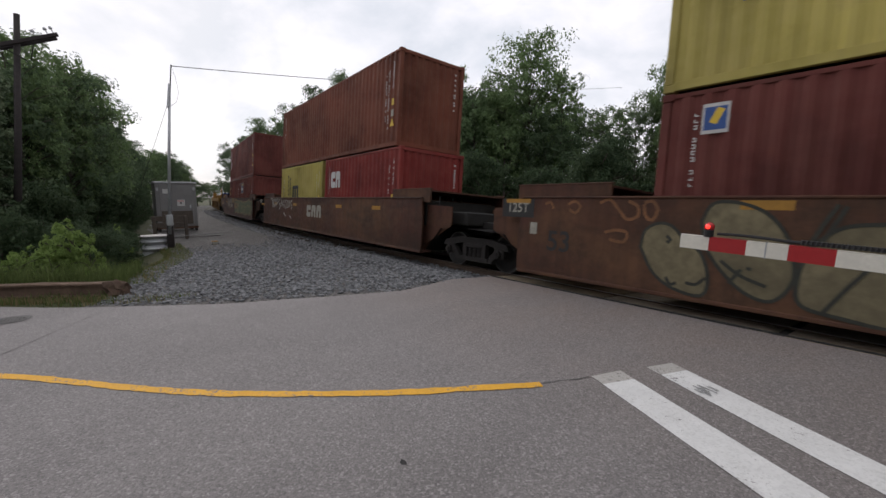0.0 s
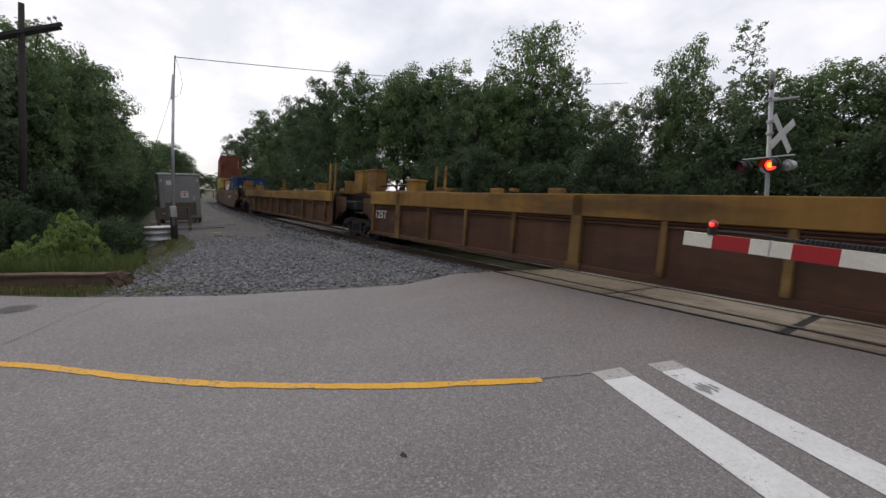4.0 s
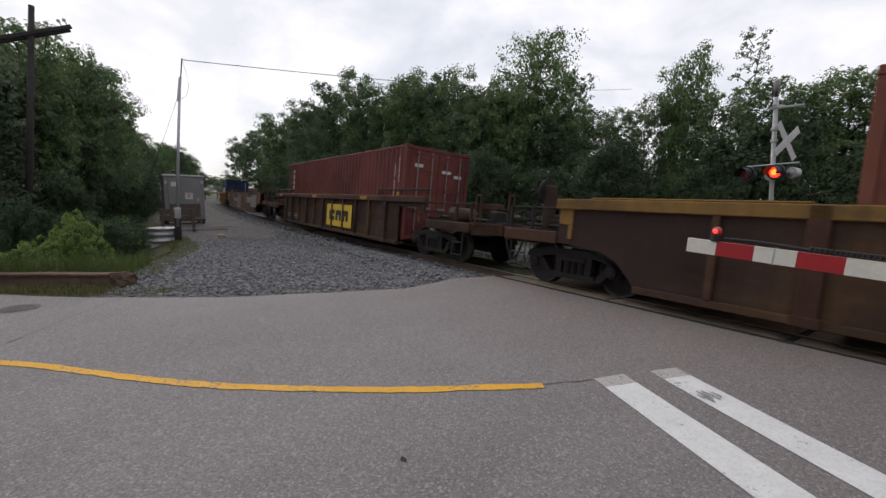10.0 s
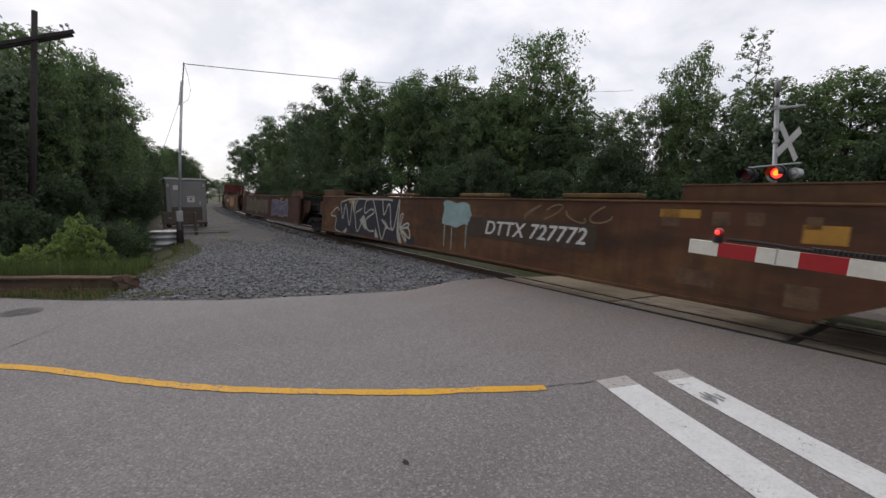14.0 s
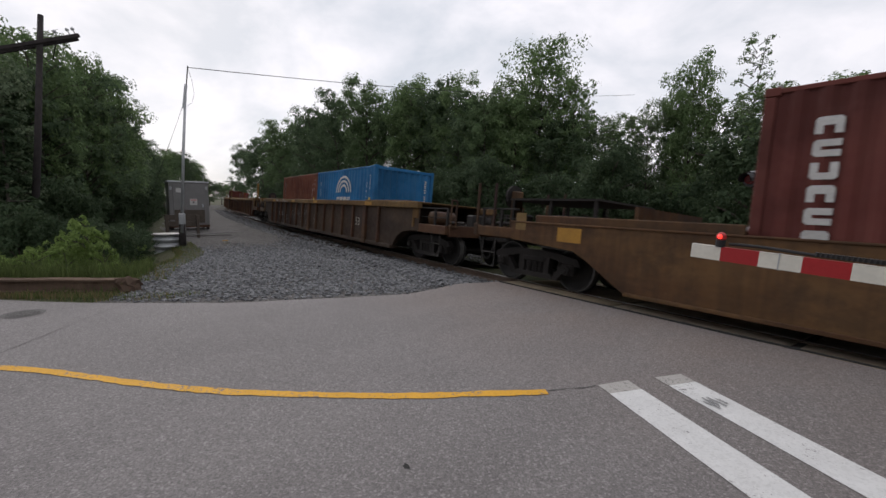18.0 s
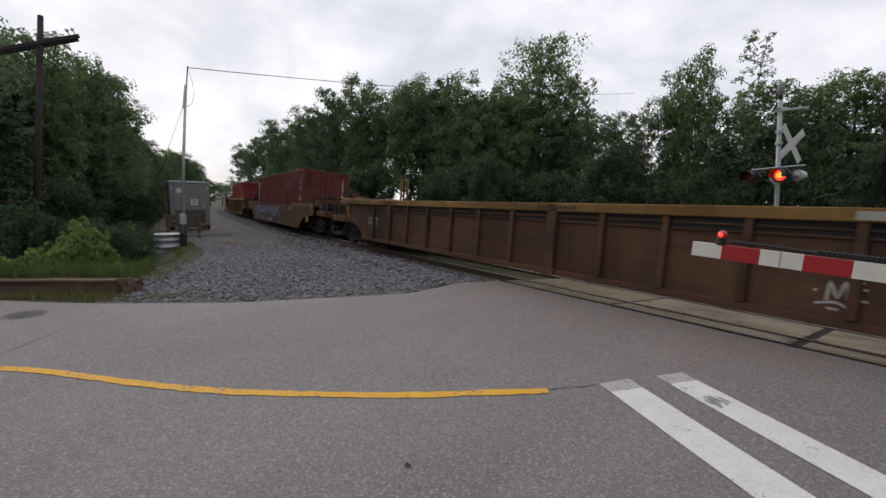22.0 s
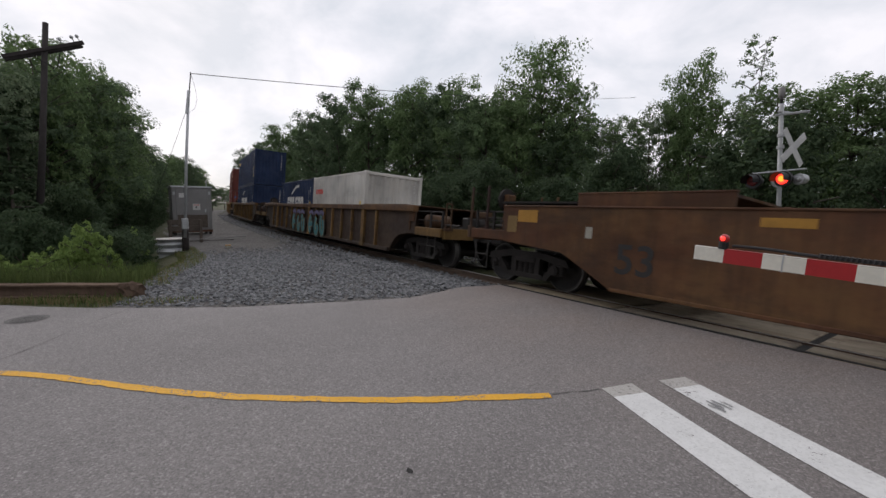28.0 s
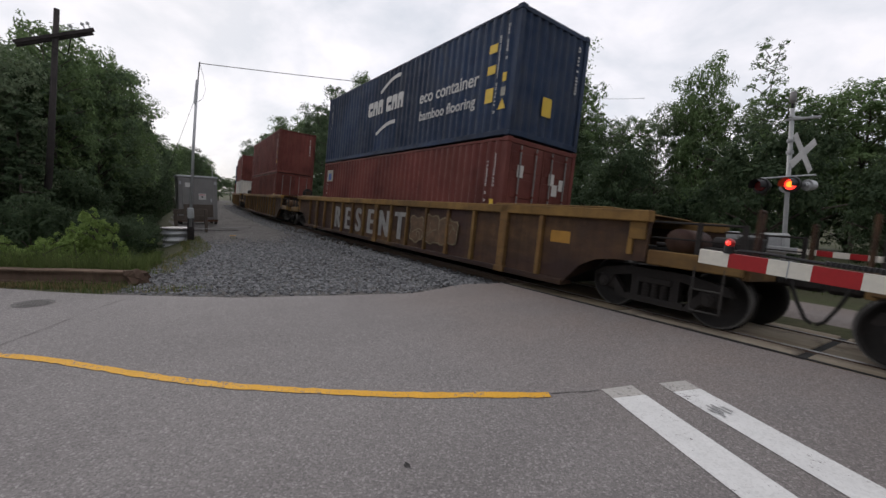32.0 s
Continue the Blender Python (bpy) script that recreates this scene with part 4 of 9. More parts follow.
def scrawl(parent, x0, x1, z0, z1, color, y, seed, width=0.03, n=5):
    """Thin hand-style spray tags."""
    rng = random.Random(seed)
    z1 = min(z1, 1.61)
    bm = bmesh.new()
    step = (x1 - x0) / n
    for i in range(n):
        a = rng.uniform(0, 6.28)
        f = rng.choice([4.0, 5.0, 6.5])
        cx, cz = x0 + step * (i + 0.5), (z0 + z1) / 2
        pts = [(cx + step * 0.42 * math.cos(a + f * t), cz + (z1 - z0) / 2 * math.sin(a * 1.7 + f * 0.8 * t) * (1 - 0.3 * t)) for t in [k / 10 for k in range(11)]]
        stroke_bm(bm, pts, width, y)
    return tagged(part("graffiti", bm, GRAFF[color], parent, "thin spray-painted tag"), kind="stuff")


def brush(parent, strokes, ink, width, y, label=""):
    """Smooth free-hand spray strokes of one colour."""
    bm = bmesh.new()
    for k, pts in enumerate(strokes):
        stroke_bm(bm, curve_points(pts, 0.06), width, -0.0004 * k)
    tagged(part("graffiti", bm, GRAFF[ink], parent, label), kind="stuff").location.y = y


def fill(parent, corners, ink, y, label=""):
    """A sprayed area with a rounded outline."""
    n = len(corners)
    ring = curve_points([corners[k % n] for k in range(n + 1)], 0.12)[:-1]
    bm = bmesh.new()
    f = bm.faces.new([bm.verts.new((a, 0, b)) for a, b in ring])
    bmesh.ops.triangulate(bm, faces=[f])
    tagged(part("graffiti_fill", bm, GRAFF[ink], parent, label), kind="stuff").location.y = y


def side_outline(half, ff, fr, kind, top, zb):
    """The outline of one side from the rear to the front: (x, z)."""
    def end(kind_of_end):
        if kind_of_end == "a":
            return [(1.66, zb), (1.64, 0.9), (1.72, top)]
        if kind == "smooth":
            return [(4.18, zb), (3.45, 0.70), (3.2, 0.82), (1.74, 0.93), (1.68, top)]
        if kind_of_end == "g":
            return [(3.9, zb), (3.92, 1.34), (2.45, 1.36), (2.4, top - 0.06)]
        if kind_of_end == "f":
            return [(4.42, zb), (4.44, 1.34), (2.75, 1.36), (2.7, top - 0.06)]
        return [(3.38, zb), (3.32, zb + 0.1), (3.06, 0.63), (2.76, 0.78), (2.4, 0.83), (1.88, 0.86), (1.84, top - 0.06)]
    f = [(half - a, z) for a, z in end(ff)]
    r = [(-half + a, z) for a, z in end(fr)][::-1]
    return r + f, half - end(ff)[-1][0], -half + end(fr)[-1][0], half - end(ff)[0][0], -half + end(fr)[0][0]


def well_car(name, s_front, s_rear, ff, fr, kind, body, chord, post, label, chord_h=0.17, rear_truck=True, bulk=True, zb=0.25, pitch=1.05, phase=0.0, top=1.65, front=1.83, rear=2.05):
    """A container well car. Its x points the way it runs; the near side is at -y."""
    half = (s_front - s_rear) / 2
    car = tagged(new(name), label, "well car", "freight train")
    mb, mc, mp = CAR_PAINT[body], CAR_PAINT[chord], CAR_PAINT[post]
    pts, xf, xr, wf, wr = side_outline(half, ff, fr, kind, top, zb)
    lat = 1.45 if kind == "smooth" else 1.37
    for y in (-1, 1):
        bm = bmesh.new()
        slab(bm, pts, y * lat - 0.018, y * lat + 0.018)
        part("side_panel", bm, mb, car)
        if kind == "smooth":
            part("top_chord", bms(box, xr, xf, y * 1.42 - 0.07, y * 1.42 + 0.012, top - 0.001, top + 0.035, 0.01), mb, car)
            part("bottom_sill", bms(box, wr + 0.02, wf - 0.02, y * 1.38 - 0.1, y * 1.38 + 0.05, zb - 0.05, zb + 0.012, 0.01), mb, car)
        else:
            part("top_chord", bms(box, xr, xf, y * 1.40 - 0.085, y * 1.40 + 0.085, top - chord_h, top + 0.01, 0.012), mc, car)
            part("bottom_sill", bms(box, wr, wf, y * 1.38 - 0.07, y * 1.38 + 0.07, zb - 0.05, zb + 0.06, 0.012), mc if post == chord else mb, car)
            me = shared(("post", chord_h, zb), lambda: bms(box, -0.05, 0.05, -0.05, 0.05, zb + 0.06, 1.65 - chord_h, 0.012))
            wide = shared(("wide_post", chord_h, zb), lambda: box(bms(box, -0.11, 0.11, -0.055, 0.055, zb - 0.05, 1.655, 0.012), -0.15, 0.15, -0.062, 0.062, zb - 0.05, zb + 0.08, 0.01))
            k_lo, k_hi = math.ceil((wr + 0.1 - phase) / pitch), math.floor((wf - 0.1 - phase) / pitch)
            for i in range(k_lo, k_hi + 1):
                x = phase + i * pitch
                if any(abs(x - q) < min(pitch, 1.2) / 2 for q in (phase - 5.9, phase, phase + 5.9)):
                    piece("post", wide, mp, car, pose(x, y * 1.43, 0), "wide bolster post")
                else:
                    piece("post", me, mp, car, pose(x, y * 1.425, 0))
    # an open well: ledges along the sides and a few cross bearers carry the boxes
    for y in (-1, 1):
        part("side_ledge", bms(box, wr, wf, y * 1.24 - 0.1, y * 1.24 + 0.1, zb - 0.02, zb + 0.04), mb, car)
    for x in (wr + 0.5, wr + 1.1, -6.0, -2.9, 0.0, 2.9, 6.0, wf - 1.1, wf - 0.5):
        if wr + 0.4 < x < wf - 0.4:
            piece("cross_bearer", shared(("bearer", zb), lambda: bms(box, -0.11, 0.11, -1.14, 1.14, zb - 0.01, zb + 0.05)), mb, car, pose(x, 0, 0))
    # ends
    for k, fe, xe, we in ((1, ff, xf, wf), (-1, fr, xr, wr)):
        gapx = k * half
        inner = we - k * 0.35
        if kind == "smooth":
            a, b = sorted((gapx - k * (1.5 if fe == "a" else 3.4), gapx - k * (3.48 if fe == "a" else 5.85)))
            if bulk:
                near = bms(box, a, b, -1.36, -1.3, 1.55, 1.92, 0.01)
                box(near, a - 0.01, b + 0.01, -1.37, -1.28, 1.90, 1.93, 0.008)
                far, deck = bms(box, a, b, 1.3, 1.36, 1.55, 1.92, 0.01), bms(box, a, b, -1.3, 1.3, 1.84, 1.88)
            else:
                a, b = sorted((gapx - k * 2.3, gapx - k * 5.75))
                near, far = (bms(box, a, b, y - 0.031, y + 0.031, top - 0.02, top + 0.17, 0.015) for y in (-1.431, 1.431))
                deck = bms(box, a + 0.1, b - 0.1, -1.4, 1.4, top + 0.06, top + 0.1)
            part("cover_deck", deck, mb, car)
            for bm in (near, far):
                part("end_cover", bm, mb, car, "raised end cover plate")
        else:
            a, b = sorted((gapx - k * 2.5, gapx - k * 5.4))
            bm = bmesh.new()
            box(bm, a, b, -1.44, 1.44, 1.662, 1.695, 0.012)
            for x in (a + 0.3, (a + b) / 2, b - 0.3):
                box(bm, x - 0.05, x + 0.05, -1.36, 1.36, 1.62, 1.67)
            if fe in "fg":
                bm.free()
                bm = bms(cyl, (a, -1.3, 1.86), (b, -1.3, 1.86), 0.025, 7)
                for x in (a, (a + b) / 2, b):
                    cyl(bm, (x, -1.3, 1.69), (x, -1.3, 1.86), 0.02, 6)
                part("low_rail", bm, DARK, car)
            else:
                part("end_plate", bm, mc, car, "flat walkway plate over the car end")
        if fe not in "fg":
            bm = bmesh.new()
            z1, run = (0.78, 0.85) if fe != "a" else (0.9, 0.6)
            lo, hi = [bm.verts.new((we - k * 0.06, y, zb + 0.02)) for y in (-1.28, 1.28)], [bm.verts.new((we + k * run, y, z1)) for y in (-1.28, 1.28)]
            up = [bm.verts.new((we + k * (run + 1.2), y, z1 + 0.05)) for y in (-1.28, 1.28)]
            bm.faces.new((lo[0], lo[1], hi[1], hi[0]))
            bm.faces.new((hi[0], hi[1], up[1], up[0]))
            bmesh.ops.solidify(bm, geom=list(bm.faces), thickness=0.03)
            part("slope_sheet", bm, DARK, car, "dark sloping sheet over the wheels")
        a, b = sorted((inner, we))
        part("bulkhead", bms(box, min(a, b), min(a, b) + 0.06, -1.3, 1.3, 0.3, 1.65), mb, car)
        # draft sill and platform
        a, b = sorted((we, gapx - k * (0.1 if fe == "a" else 0.45)))
        part("draft_sill", bms(box, a, b, -0.33, 0.33, 0.78, 1.12, 0.02), DARK, car)
        if fe != "a":
            mat = mp if kind == "rib" else mb
            ys_, zl, zt = (1.36, 0.83, 1.06) if kind == "rib" else (1.30, 0.93, 1.15)
            a, b = sorted((xe, gapx - k * 0.55))
            for y in (-1, 1):
                part("side_sill", bms(box, a, b, y * ys_ - 0.05, y * ys_ + 0.05, zl, zt, 0.015), mat, car, "side sill of the end platform")
                bm = bmesh.new()
                rail_z = 1.5 if kind == "rib" else 1.55
                cyl(bm, (xe, y * (ys_ - 0.06), rail_z), (gapx - k * 0.62, y * (ys_ - 0.06), rail_z), 0.02, 6)
                cyl(bm, (xe, y * (ys_ - 0.06), zt + 0.2), (gapx - k * 0.62, y * (ys_ - 0.06), zt + 0.2), 0.014, 6)
                for q in (1.18, 0.62):
                    box(bm, gapx - k * q - 0.03, gapx - k * q + 0.03, y * (ys_ - 0.06) - 0.025, y * (ys_ - 0.06) + 0.025, zt - 0.02, rail_z + 0.02)
                part("hand_rail", bm, TRUCKM, car, "platform hand rail")
                piece("stirrup_step", shared(("stirrup",), stirrup_bm), STEP, car, pose(gapx - k * 0.95, y * (ys_ + 0.04), 0), "thin iron stirrup step")
            bm = bms(box, a, b, -ys_ + 0.05, ys_ - 0.05, zt - 0.08, zt - 0.03)
            box(bm, gapx - k * 0.55 - 0.05, gapx - k * 0.55 + 0.05, -1.3, 1.3, zl - 0.04, zt + 0.02, 0.01)
            part("end_platform", bm, mat, car, "end platform over the coupler")
            part("train_pipe", bms(cyl, (xe - k * 0.2, -0.75, zt + 0.09), (gapx - k * 0.6, -0.75, zt + 0.09), 0.04, 8), TRUCKM, car, "brown pipe along the platform")
            part("brake_cylinder", bms(cyl, (gapx - k * 1.6, 0.35, zt + 0.17), (gapx - k * 0.95, 0.35, zt + 0.17), 0.15, 12), TRUCKM, car, "grimy brake cylinder", True)
            part("valve_box", bms(box, gapx - k * 0.9 - 0.14, gapx - k * 0.9 + 0.14, -0.35, 0.0, zt - 0.03, zt + 0.34, 0.03), DARK, car)
            bm = bms(box, gapx - k * 0.5 - 0.22, gapx - k * 0.5 + 0.22, -0.11, 0.11, 0.74, 1.0, 0.03)
            box(bm, gapx - k * 0.2 - 0.2, gapx - k * 0.2 + 0.2, -0.16, 0.16, 0.72, 1.0, 0.05)
            part("coupler", bm, TRUCKM, car)
            bm = bmesh.new()
            pr = [Vector((gapx - k * 0.3, -0.45, 0.85)), Vector((gapx - k * 0.2, -0.45, 0.58)), Vector((gapx - k * 0.09, -0.45, 0.36)), Vector((gapx - k * 0.01, -0.45, 0.31))]
            for p, q in zip(pr, pr[1:]):
                cyl(bm, p, q, 0.025, 6)
            part("brake_hose", bm, DARK, car)
            for y in (-1, 1):
                if kind == "rib":
                    piece("gusset_post", shared(("gusset_post", zb), lambda: box(bms(box, -0.14, 0.14, -0.03, 0.03, 1.2, 1.5, 0.01), -0.14, -0.06, -0.03, 0.03, 0.95, 1.2)), mc, car, pose(xe - k * 0.2, y * 1.395, 0, rz=0 if k > 0 else 180), "cut-out end gusset")
                    piece("guide_post", shared(("rib_hoop",), lambda: hoop_bm(1.02, 1.72, 0.16)), CAR_PAINT["dark"], car, pose(gapx - k * 0.5, y * 1.2, 0))
                else:
                    for q in (0.98, 0.44):
                        piece("corner_post", shared(("corner_post",), lambda: box(bms(box, -0.026, 0.026, -0.025, 0.025, 0.93, 2.12, 0.006), -0.06, 0.06, -0.05, 0.05, 0.93, 1.2, 0.01)), CAR_PAINT["dark"], car, pose(gapx - k * q, y * 1.27, 0), "tall brown corner post")
            if kind == "smooth":
                a, b = sorted((gapx - k * 1.2, gapx - k * 3.4))
                bm = bms(box, a, b, -1.05, 1.05, 1.76, 1.8)
                for y in (-1.0, 1.0):
                    for x in (a + 0.1, (a + b) / 2, b - 0.1):
                        box(bm, x - 0.03, x + 0.03, y - 0.03, y + 0.03, 1.12, 1.76)
                part("walkway", bm, TRUCKM, car, "raised dark walkway over the car end")
                rect(car, "patch", gapx - k * 1.95, 1.3, 0.26, 0.34, MARK_TAN, -lat - 0.022, "faded cream panel")
            if k > 0:
                part("air_reservoir", bms(cyl, (gapx - 1.5, -1.2, zt + 0.17), (gapx - 1.5, -0.5, zt + 0.17), 0.19, 16), CAR_PAINT["dark"] if kind == "rib" else TRUCKM, car, "air tank set across the platform", True)
            else:
                part("hand_brake", bms(cyl, (gapx + 1.0, -0.72, 1.85), (gapx + 1.05, -0.72, 1.85), 0.27, 16), TRUCKM, car, "hand brake wheel")
                part("brake_stand", bms(box, gapx + 1.05, gapx + 1.2, -0.85, -0.6, 1.1, 1.98, 0.02), mb, car)
            truck(car, gapx - k * {"c": front if k > 0 else rear, "f": 2.85, "g": 2.4}[fe])
        else:
            a, b = sorted((xe, gapx - k * 0.5))
            bm = bms(box, a, b, -0.9, 0.9, 1.0, 1.35, 0.03)
            box(bm, xe - k * 0.1 - 0.04, xe - k * 0.1 + 0.04, -1.25, 1.25, 0.95, 1.62)
            part("end_sill", bm, DARK, car, "dark articulated end casting")
            for y in (-1.2, 1.2):
                bm = bmesh.new()
                slab(bm, sorted([(gapx - k * q, z) for q, z in ((1.95, 0.36), (1.95, 1.5), (0.72, 1.46), (0.72, 0.98))], key=lambda v: 0) if k < 0 else [(gapx - k * q, z) for q, z in ((1.95, 0.36), (0.72, 0.98), (0.72, 1.46), (1.95, 1.5))], y - 0.02, y + 0.02)
                part("end_web", bm, mb, car, "inset sloping end web")
            piece("ladder", shared(("ladder",), lambda: ladder_bm(1.1)), DARK, car, pose(xe + k * 0.25, -1.2, 0.62))
            if k < 0 and rear_truck:
                truck(car, gapx)
    MOVERS.append((car, (s_front + s_rear) / 2, half - 2.0, Matrix()))
    car["mid"] = (s_front + s_rear) / 2
    return car, half, xf, xr, wf, wr


# ---- containers ----
CW = 2.438


def corrugated(length, height, y, out, pitch=0.278, depth=0.036, margin=0.0):
    """A trapezoid-ribbed wall in the x-z plane at y; out is -1 or 1."""
    bm = bmesh.new()
    n = max(2, round((length - 2 * margin) / pitch))
    p = (length - 2 * margin) / n
    xs_, ys_ = [-length / 2], [y - out * depth]
    for i in range(n):
        a = -length / 2 + margin + i * p
        for f, d in ((0.13, 1), (0.38, 0), (0.63, 0), (0.88, 1)):
            xs_.append(a + f * p)
            ys_.append(y - out * depth * d)
    xs_.append(length / 2)
    ys_.append(y - out * depth)
    lo = [bm.verts.new((x, q, 0)) for x, q in zip(xs_, ys_)]
    hi = [bm.verts.new((x, q, height)) for x, q in zip(xs_, ys_)]
    for i in range(len(lo) - 1):
        q = (lo[i], lo[i + 1], hi[i + 1], hi[i])
        bm.faces.new(q if out < 0 else q[::-1])
    return bm


def frame_bm(L, H):
    bm = bmesh.new()
    w = CW / 2
    for x in (-1, 1):
        for y in (-1, 1):
            a, b = sorted((x * L / 2, x * (L / 2 - 0.13)))
            c, d = sorted((y * w, y * (w - 0.13)))
            box(bm, a, b, c, d, 0.118, H - 0.118, 0.012)
            e, f = sorted((x * (L / 2 + 0.006), x * (L / 2 - 0.17)))
            g, h = sorted((y * (w + 0.006), y * (w - 0.162)))
            box(bm, e, f, g, h, 0, 0.118, 0.012)
            box(bm, e, f, g, h, H - 0.118, H, 0.012)
    for y in (-1, 1):
        c, d = sorted((y * (w - 0.002), y * (w - 0.09)))
        box(bm, -L / 2 + 0.13, L / 2 - 0.13, c, d, 0.02, 0.15, 0.008)
        box(bm, -L / 2 + 0.13, L / 2 - 0.13, c, d, H - 0.085, H - 0.02, 0.008)
    for x in (-1, 1):
        a, b = sorted((x * (L / 2 - 0.003), x * (L / 2 - 0.1)))
        box(bm, a, b, -w + 0.13, w - 0.13, 0.02, 0.15, 0.008)
        box(bm, a, b, -w + 0.13, w - 0.13, H - 0.13, H - 0.02, 0.008)
    return bm


def container(color, L, H, doors, label, group="intermodal containers"):
    """A shipping container; origin at the middle of its base, front end at +x."""
    c = tagged(new("shipping_container"), label, "container", group)
    m = BOX_PAINT[color]
    piece("frame", shared(("frame", L, H), lambda: frame_bm(L, H)), m, c, pose(0, 0, 0), "corner posts and rails")
    for y in (-1, 1):
        piece("side_panel", shared(("side_panel", L, H, y), lambda: corrugated(L - 0.26, H - 0.22, y * CW / 2, y, margin=0.08)), m, c, pose(0, 0, 0.14), "corrugated side")
    piece("roof", shared(("roof", L), lambda: bms(box, -L / 2 + 0.1, L / 2 - 0.1, -CW / 2 + 0.06, CW / 2 - 0.06, -0.03, 0)), m, c, pose(0, 0, H - 0.03))
    piece("base", shared(("base", L), lambda: bms(box, -L / 2 + 0.1, L / 2 - 0.1, -CW / 2 + 0.08, CW / 2 - 0.08, 0.05, 0.12)), DARK, c, pose(0, 0, 0))
    # rear end wall
    piece("end_wall", shared(("end_wall", H), lambda: corrugated(CW - 0.26, H - 0.26, 0, -1, 0.25, 0.045, 0.05)), m, c, pose(-L / 2 + 0.01, 0, 0.14, rz=-90), "corrugated end")
    if not doors:
        piece("end_wall", shared(("end_wall", H), lambda: None), m, c, pose(L / 2 - 0.01, 0, 0.14, rz=90), "corrugated end")
    else:
        w = (CW - 0.27) / 2

        def leaf():
            bm = bms(box, -0.02, 0.02, -w / 2 + 0.005, w / 2 - 0.005, 0, H - 0.28, 0.01)
            for i in range(4):
                z = (H - 0.28) * (0.06 + 0.235 * i)
                box(bm, -0.005, 0.032, -w / 2 + 0.07, w / 2 - 0.07, z, z + (H - 0.28) * 0.17, 0.012)
            return bm

        for y in (-1, 1):
            d = piece("door", shared(("door_leaf", H), leaf), m, c, pose(L / 2 - 0.03, y * (w / 2 + 0.002), 0.14), "steel door leaf with pressed panels")
            for k in (-0.26, 0.26):
                rod = shared(("lock_rod", H), lambda: bms(cyl, (0.05, 0, 0.0), (0.05, 0, H - 0.3), 0.018, 8))
                piece("lock_rod", rod, ALU, d, pose(0.02, k, 0), "galvanised locking rod")
                piece("handle", shared(("lock_handle",), lambda: bms(box, 0.05, 0.075, -0.28, 0.02, 0.85, 0.9)), ALU, d, pose(0.02, k, 0))
                for z in (0.12, 0.75, 1.45, H - 0.42):
                    piece("rod_bracket", shared(("rod_bracket",), lambda: bms(box, 0.02, 0.075, -0.035, 0.035, -0.025, 0.025)), m, d, pose(0.02, k, z))
    return c


YN = -CW / 2 - 0.003  # near face of a container


def end_marks(c, L, H, seed):
    """Code marks on the front end."""
    def make():
        r = random.Random(seed)
        bm = bmesh.new()
        z = 1.4
        while z < H - 0.35:
            box(bm, -0.0015, 0.0015, -0.035, 0.035, z, z + 0.05)
            z += r.choice([0.075, 0.085, 0.16])
        return bm
    tagged(piece("code_strip", shared(("end_code", seed, H), make), MARK_WHITE, c, pose(L / 2 + 0.002, 0.86, 0)), kind="stuff")


def triangle_bm():
    bm = bmesh.new()
    slab(bm, [(-0.13, 0.0), (0.13, 0.0), (0.0, 0.24)], -0.0015, 0.0015)
    return bm


def common_marks(c, L, H, seed, stickers=True):
    if L > 13:
        code_strip(c, 4.9, 0.55, H - 0.45, YN, seed)
        code_strip(c, 5.2, 1.75, H - 0.3, YN, seed + 50)
        return
    code_strip(c, L / 2 - 0.62, 0.55, H - 0.45, YN, seed)
    code_strip(c, L / 2 - 0.36, 1.75, H - 0.3, YN, seed + 50)
    code_strip(c, -L / 2 + 0.5, 1.5, H - 0.3, YN, seed + 90)
    if stickers:
        rect(c, "sticker", L / 2 - 0.36, 1.35, 0.13, 0.2, MARK_YELLOW, YN, "yellow warning sticker")
        rect(c, "sticker", L / 2 - 0.36, 1.02, 0.15, 0.2, MARK_CREAM, YN, "pale data plate")
        piece("sticker", shared(("triangle",), triangle_bm), MARK_YELLOW, c, pose(L / 2 - 0.36, YN, 0.62), "yellow warning triangle")


def load(car_tuple, color, level=0, L=12.192, H=2.896, x=0.0, doors=False, label="", seed=0, stickers=True, lift=0.0):
    car, half = car_tuple[0], car_tuple[1]
    c = container(color, L, H, doors, label)
    common_marks(c, L, H, seed, stickers)
    if not doors:
        end_marks(c, L, H, seed % 7)
    z = 0.34 + level * 2.916 + lift
    MOVERS.append((c, car["mid"], half - 2.0, pose(x, 0, z)))
    return c


